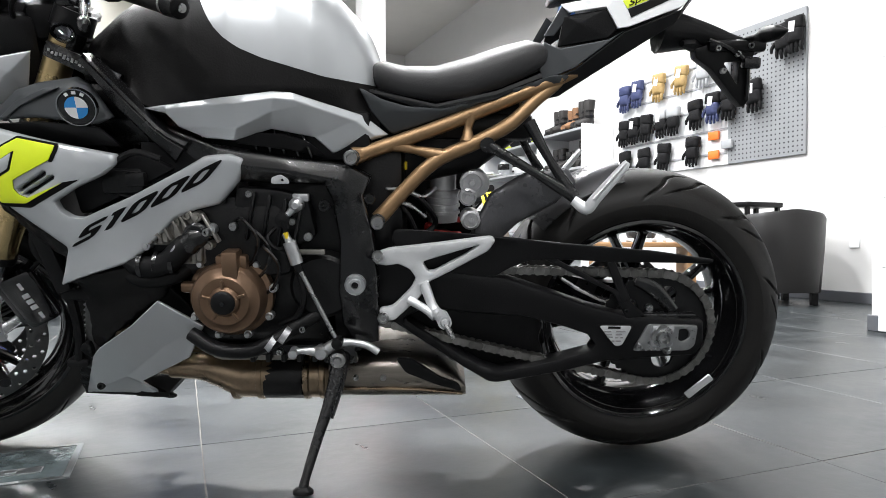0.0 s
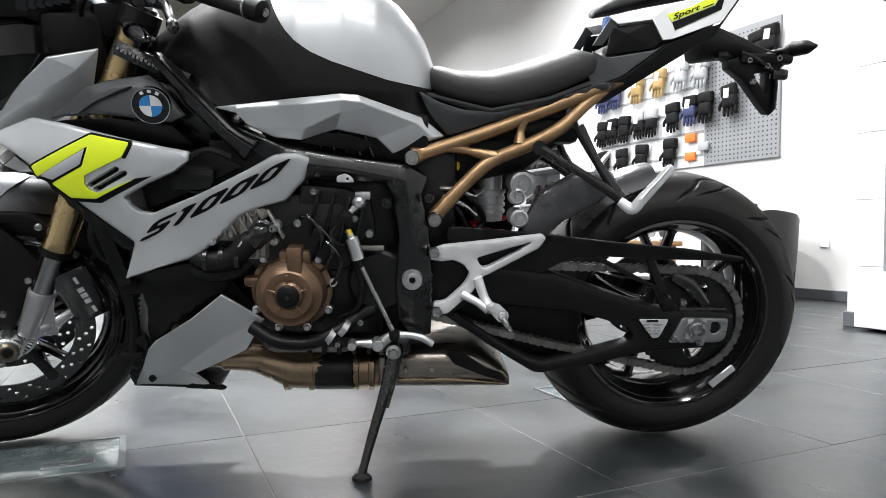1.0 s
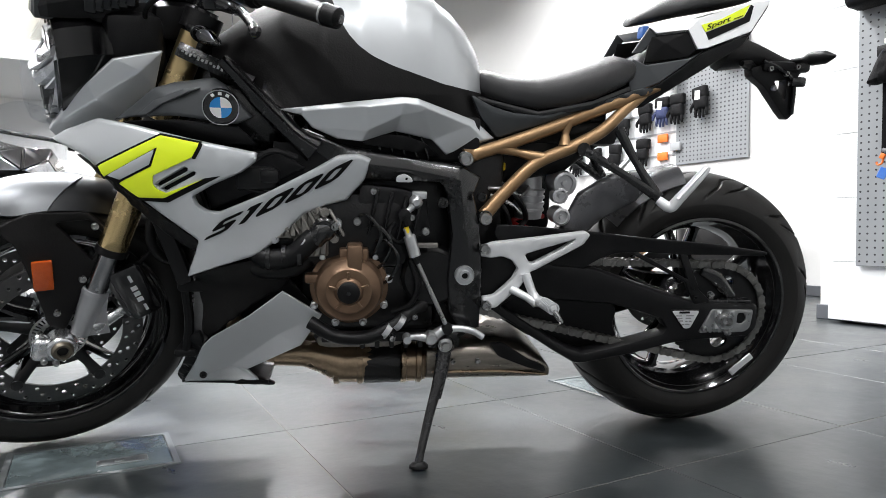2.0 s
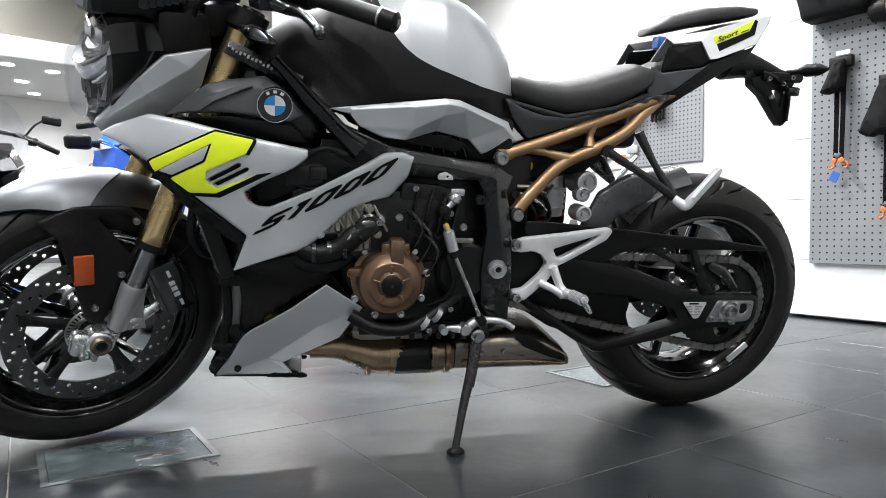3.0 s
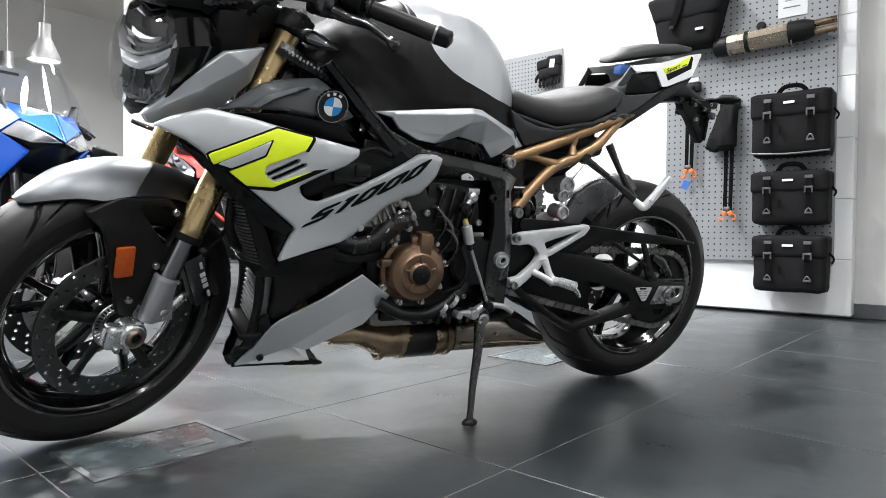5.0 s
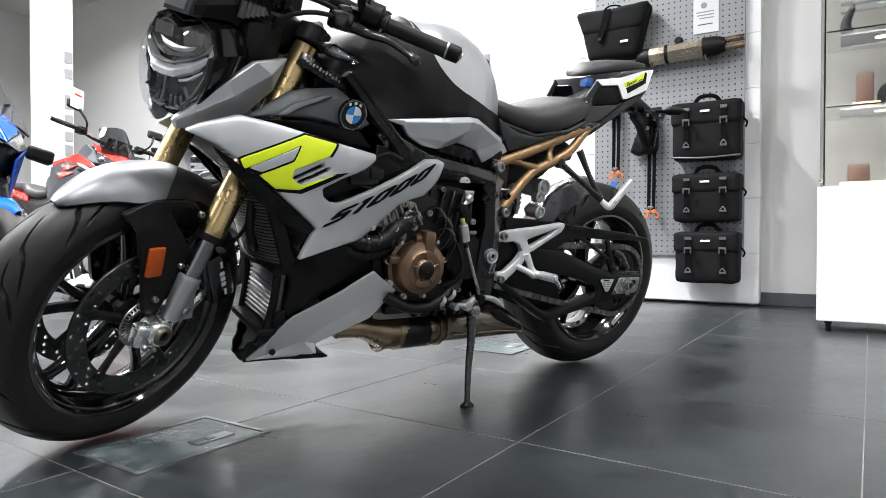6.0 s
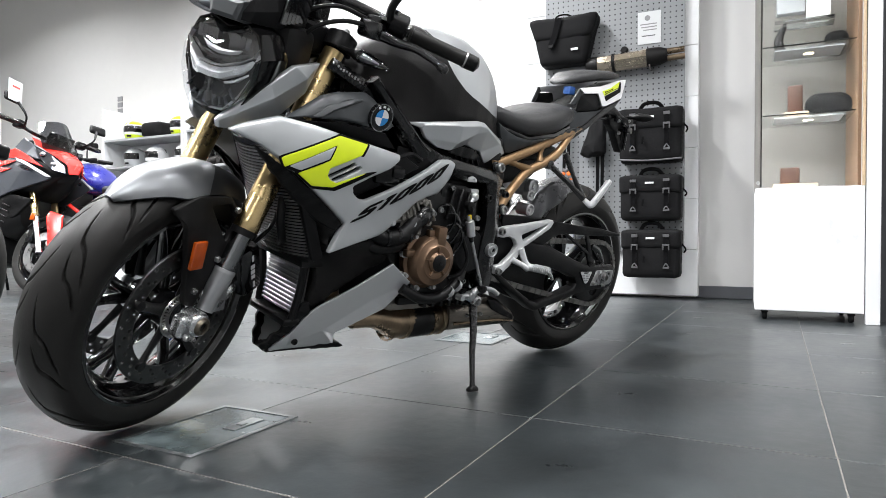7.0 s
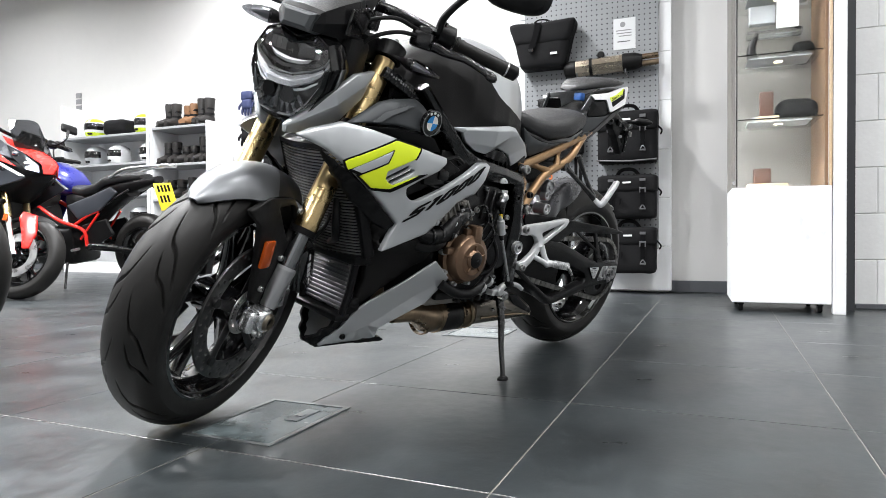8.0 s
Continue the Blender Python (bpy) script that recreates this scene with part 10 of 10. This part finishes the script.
                p("turn_signal", tube([(-1.36, sy * 0.20, 0.80), (-1.35, sy * 0.28, 0.80), (-1.34, sy * 0.33, 0.80)], [0.01, 0.018, 0.006], 10, 4), BLACK_SATIN)
    for sy in (-1, 1):
        p("frame_tube", join(tube([(-1.0, sy * 0.14, 0.72), (-0.75, sy * 0.16, 0.60), (-0.52, sy * 0.15, 0.52), (-0.50, sy * 0.14, 0.38)], 0.015, 10, 5), tube([(-0.56, sy * 0.14, 0.44), (-0.36, sy * 0.13, 0.64)], 0.010, 10, 2), tube([(-0.62, sy * 0.14, 0.56), (-0.46, sy * 0.135, 0.63), (-0.36, sy * 0.13, 0.66)], 0.0105, 10, 5)), frame_mat)
        p("rear_frame", tube([(-0.40, sy * 0.13, 0.65), (-0.22, sy * 0.12, 0.73), (-0.05, sy * 0.11, 0.80)], 0.0115, 10, 5), BLACK_FRAME)
        if rack:
            p("side_cover", shell([(-0.66, sy * 0.150, 0.70), (-0.42, sy * 0.145, 0.76), (-0.22, sy * 0.140, 0.82), (-0.16, sy * 0.135, 0.78), (-0.34, sy * 0.140, 0.66), (-0.56, sy * 0.150, 0.60)], 0.016, 0.006, 0.008, 0.03, side=sy), SLATE_PAINT, None, "grey side cover")
            p("rear_carrier", shell([(-0.54, sy * 0.135, 0.56), (-0.30, sy * 0.13, 0.60), (-0.24, sy * 0.13, 0.48), (-0.50, sy * 0.135, 0.34)], 0.02, 0.006, 0.004, 0.03, side=sy), DARK_PART)
        p("swingarm", tube([(-0.52, sy * 0.11, 0.38), (-0.25, sy * 0.12, 0.36), (0.0, sy * 0.12, 0.315)], [0.04, 0.032, 0.028], 12, 4), BLACK_FRAME)
        p("foot_peg", tube([(-0.55, sy * 0.18, 0.36), (-0.53, sy * 0.28, 0.36)], 0.012, 10, 1), ALLOY)
    p("fuel_tank", loft([ring_x(-1.05, 0.90, 0.12, 0.06, 0.10, 2.6), ring_x(-0.98, 0.92, 0.18, 0.10, 0.12, 2.6), ring_x(-0.86, 0.92, 0.20, 0.13, 0.14, 2.6), ring_x(-0.72, 0.88, 0.17, 0.10, 0.12, 2.6), ring_x(-0.62, 0.84, 0.11, 0.05, 0.08, 2.6)]), accent, None, "painted fuel tank", 60)
    p("seat", loft([ring_x(-0.66, 0.82, 0.10, 0.03, 0.05, 3), ring_x(-0.52, 0.80, 0.14, 0.03, 0.05, 3), ring_x(-0.36, 0.83, 0.15, 0.04, 0.05, 3), ring_x(-0.28, 0.88, 0.14, 0.04, 0.05, 3), ring_x(-0.06, 0.90, 0.12, 0.04, 0.04, 3), ring_x(0.04, 0.90, 0.08, 0.02, 0.03, 3)]), SEAT_VINYL, None, "", 60)
    p("tail_unit", loft([ring_x(-0.36, 0.78, 0.12, 0.05, 0.06, 3), ring_x(-0.05, 0.83, 0.11, 0.05, 0.05, 3), ring_x(0.16, 0.87, 0.06, 0.03, 0.03, 3)]), body if not rack else BLACK_SATIN, None, "", 60)
    p("rear_body", loft([ring_x(-0.70, 0.66, 0.11, 0.16, 0.16, 3), ring_x(-0.50, 0.66, 0.12, 0.14, 0.14, 3), ring_x(-0.30, 0.74, 0.10, 0.08, 0.08, 3), ring_x(-0.10, 0.80, 0.09, 0.05, 0.05, 3)]), BLACK_SATIN, None, "", 60)
    p("plate_bracket", tube([(0.06, 0, 0.86), (0.14, 0, 0.80), (0.19, 0, 0.72)], [0.03, 0.02, 0.02], 10, 4), BLACK_SATIN)
    if plate:
        pl = p("number_plate", moved(box(-0.002, 0.002, -0.115, 0.115, -0.10, 0.10, 0.001, 1), pose(0.215, 0, 0.745, 0, -18)), PLATE_YELLOW, None, "yellow rear plate with plain bars")
        for zz in (-0.045, 0.03):
            for q in range(4 if zz > 0 else 3):
                p("plate_bar", moved(box(0.002, 0.004, -0.085 + q * 0.045, -0.060 + q * 0.045, zz, zz + 0.05), pose(0.215, 0, 0.745, 0, -18)), INK, pl)
    if rack:
        p("luggage_rack", join(*[tube([(-0.22, sy * 0.13, 0.90), (-0.05, sy * 0.15, 0.965), (0.20, sy * 0.12, 0.985), (0.30, sy * 0.05, 0.99)], 0.012, 10, 5) for sy in (-1, 1)], *[tube([(x, -0.13, 0.975), (x, 0.13, 0.975)], 0.010, 8, 1) for x in (0.0, 0.12, 0.24)]), ALLOY, None, "silver tubular luggage rack")
    p("silencer", moved(lathe([(0.03, -0.22), (0.058, -0.20), (0.064, -0.10), (0.064, 0.16), (0.05, 0.20), (0.0, 0.20)], 20), pose(-0.12, 0.20, 0.46, 0, 0, -90) @ pose(0, 0, 0, 12)), SILENCER)
    if not crossover:
        bw, bz = (0.76, -0.06) if deflector else (1.0, 0.0)
        p("handlebar", tube([(-1.02, -0.40 * bw, 1.06 + bz), (-1.12, -0.22 * bw, 1.10 + bz), (-1.16, 0, 1.10 + bz), (-1.12, 0.22 * bw, 1.10 + bz), (-1.02, 0.40 * bw, 1.06 + bz)], 0.014, 12, 6), BLACK_FRAME)
        for sy in (-1, 1):
            p("grip", tube([(-1.065, sy * 0.31 * bw, 1.08 + bz), (-1.005, sy * 0.425 * bw, 1.055 + bz)], 0.018, 12, 1), RUBBER)
            p("lever", tube([(-1.14, sy * 0.22 * bw, 1.09 + bz), (-1.13, sy * 0.32 * bw, 1.07 + bz), (-1.08, sy * 0.42 * bw, 1.05 + bz)], 0.007, 8, 4), BLACK_FRAME)
            p("switch_block", box(-1.11, -1.05, sy * 0.27 * bw - 0.025, sy * 0.27 * bw + 0.025, 1.06 + bz, 1.11 + bz, 0.01), BLACK_SATIN)
    if not crossover:
        scr = []
        for t in (0, 0.25, 0.5, 0.75, 1.0):
            z = 0.97 + screen_h * t
            w = 0.20 - 0.06 * t * t + (0.04 if screen_h > 0.3 else 0)
            x = -1.40 + 0.24 * t * (screen_h / 0.38) ** 0.5
            scr.append([(x + 0.16 * (q / 8) ** 2, w * q / 8, z - 0.05 * (q / 8) ** 2 * t) for q in range(-8, 9)] + [(x + 0.006 + 0.16 * (q / 8) ** 2, (w - 0.004) * q / 8, z - 0.05 * (q / 8) ** 2 * t) for q in range(8, -9, -1)])
        p("windscreen", loft(scr), LENS if screen_h > 0.3 else SMOKE, None, "clear curved windscreen" if screen_h > 0.3 else "smoked short windscreen", 60)
    if deflector:
        for sy in (-1, 1):
            p("wind_deflector", shell([(-1.28, sy * 0.15, 0.98), (-1.20, sy * 0.18, 1.10), (-1.16, sy * 0.17, 1.10), (-1.18, sy * 0.14, 0.98)], 0.01, 0.004, 0, 0.03, side=sy), GREY_PAINT)
        card = p("price_card", moved(box(-0.002, 0.002, -0.10, 0.10, -0.055, 0.055), pose(-1.12, 0.125, 1.165, -5, -10, 3)), PAPER, None, "white price card above the handlebar")
        p("card_stem", tube([(-1.13, 0.125, 1.115), (-1.14, 0.13, 1.07), (-1.14, 0.14, 1.035)], 0.005, 8, 3), ALLOY, card)
        p("print_bar", moved(box(-0.004, -0.0025, -0.055, 0.060, 0.022, 0.036), pose(-1.12, 0.125, 1.165, -5, -10, 3)), INK, card)
    p("belly_stand", tube([(-0.70, -0.16, 0.24), (-0.66, -0.24, 0.10), (-0.64, -0.28, 0.006)], 0.011, 8, 4), BLACK_FRAME)
    if lift:
        # a taller bike: everything above the engine sits higher
        for ch in e.children_recursive:
            for v in ch.data.vertices:
                if v.co.z > 0.56:
                    v.co.z += lift * min(1.0, (v.co.z - 0.56) / 0.25)
    if crossover:
        # front wheel, fork and mudguard turned to the left
        turn = Matrix.Translation((-1.44, 0, 0.5)) @ Matrix.Rotation(radians(14), 4, ax) @ Matrix.Translation((1.44, 0, -0.5))
        for ch in e.children:
            if ch.name.split(".")[0] in ("front_wheel", "fork_tube", "mudguard"):
                for part_ob in [ch] + list(ch.children_recursive):
                    part_ob.data.transform(turn)
    return e


show_bike("sport_tourer", pose(1.56, 6.60, 0, 0, 0, 90) @ pose(0, 0, 0, 12), "red and slate grey sport tourer with smoked screen", RED_PAINT, SLATE_PAINT, BLACK_FRAME, GOLD, 0.24, crossover=True)
show_bike("adventure_bike", pose(2.73, 5.04, 0, 0, 0, -82) @ pose(0, 0, 0, 6), "black adventure bike with red frame and luggage rack", DEEP_BLUE, DEEP_BLUE, RED_PAINT, BLACK_FRAME, 0.22, True, True, lift=0.06)
show_bike("touring_bike", pose(0.03, 4.92, 0, 0, 0, 92) @ pose(0, 0, 0, 6), "bright blue touring bike with tall clear screen", BLUE_PAINT, BLUE_PAINT, BLACK_FRAME, BLACK_FRAME, 0.32, False, False, True)
show_bike("naked_tourer", pose(-0.75, 6.0, 0, 0, 0, 94) @ pose(0, 0, 0, 6), "black touring bike with clear screen", BLACK_GLOSS, BLACK_SATIN, BLACK_FRAME, BLACK_FRAME, 0.34)
# ---- pieces of floor and block wall ----
PITCH, TX, TY, TROT = 0.612, 0.076, 0.943, -2.2
tile_mesh = None
rest_v, rest_f = [], []
c, s = math.cos(radians(TROT)), math.sin(radians(TROT))
tv, tf = box(0.0014, PITCH - 0.0014, 0.0014, PITCH - 0.0014, -0.02, 0.0, 0.0006, 1)
for i in range(-14, 14):
    for j in range(-12, 26):
        x, y = TX + i * PITCH * c - j * PITCH * s, TY + i * PITCH * s + j * PITCH * c
        cx, cy = x + 0.3, y + 0.3
        if not (X0 < cx < XA + 0.3 and Y0 < cy < Y1) or (cx > XW + 0.35 and cy < 1.75) or (cx > XB + 0.35 and cy < -0.5):
            continue
        if -2.5 < cx < 3.9 and -1.6 < cy < 5.6:
            if tile_mesh is None:
                tile = obj("tile", tv, tf, TILE, floor, smooth=False)
                tile_mesh = tile.data
            else:
                tile = new("tile", tile_mesh)
                tile.parent = floor
            tile.matrix_basis = pose(x, y, random.uniform(-0.0003, 0.0003), 0, 0, TROT + 90 * 0)
        else:
            k = len(rest_v)
            m = pose(x, y, 0, 0, 0, TROT)
            rest_v += [m @ p for p in tv]
            rest_f += [tuple(q + k for q in f) for f in tf]
tagged(obj("far_tiles", rest_v, rest_f, TILE, floor, smooth=False), kind="stuff")

COURSE, BLOCK = 0.2553, 0.52
block_mesh = None
for r in range(0, 17):
    for q in range(0, 8):
        y1 = -0.304 - BLOCK * q + (0 if r % 2 == 0 else BLOCK / 2)
        y0 = y1 - BLOCK
        if y1 > -0.19 or y0 < Y0:
            continue
        if block_mesh is None:
            bl = obj("block", *box(-0.003, 0.03, 0.002, BLOCK - 0.002, 0.002, COURSE - 0.002, 0.003, 1), BLOCK_PAINT, block_wall, smooth=False)
            block_mesh = bl.data
        else:
            bl = new("block", block_mesh)
            bl.parent = block_wall
        bl.matrix_basis = pose(XB + random.uniform(-0.001, 0.001), y0, 0.018 + r * COURSE)
    end = -0.304 if r % 2 == 0 else -0.304 - BLOCK / 2
    hb = obj("end_block", *box(-0.003, 0.03, end + 0.002, -0.190, 0.002, COURSE - 0.002, 0.003, 1), BLOCK_PAINT, block_wall, smooth=False)
    hb.matrix_basis = pose(XB, 0, 0.018 + r * COURSE)
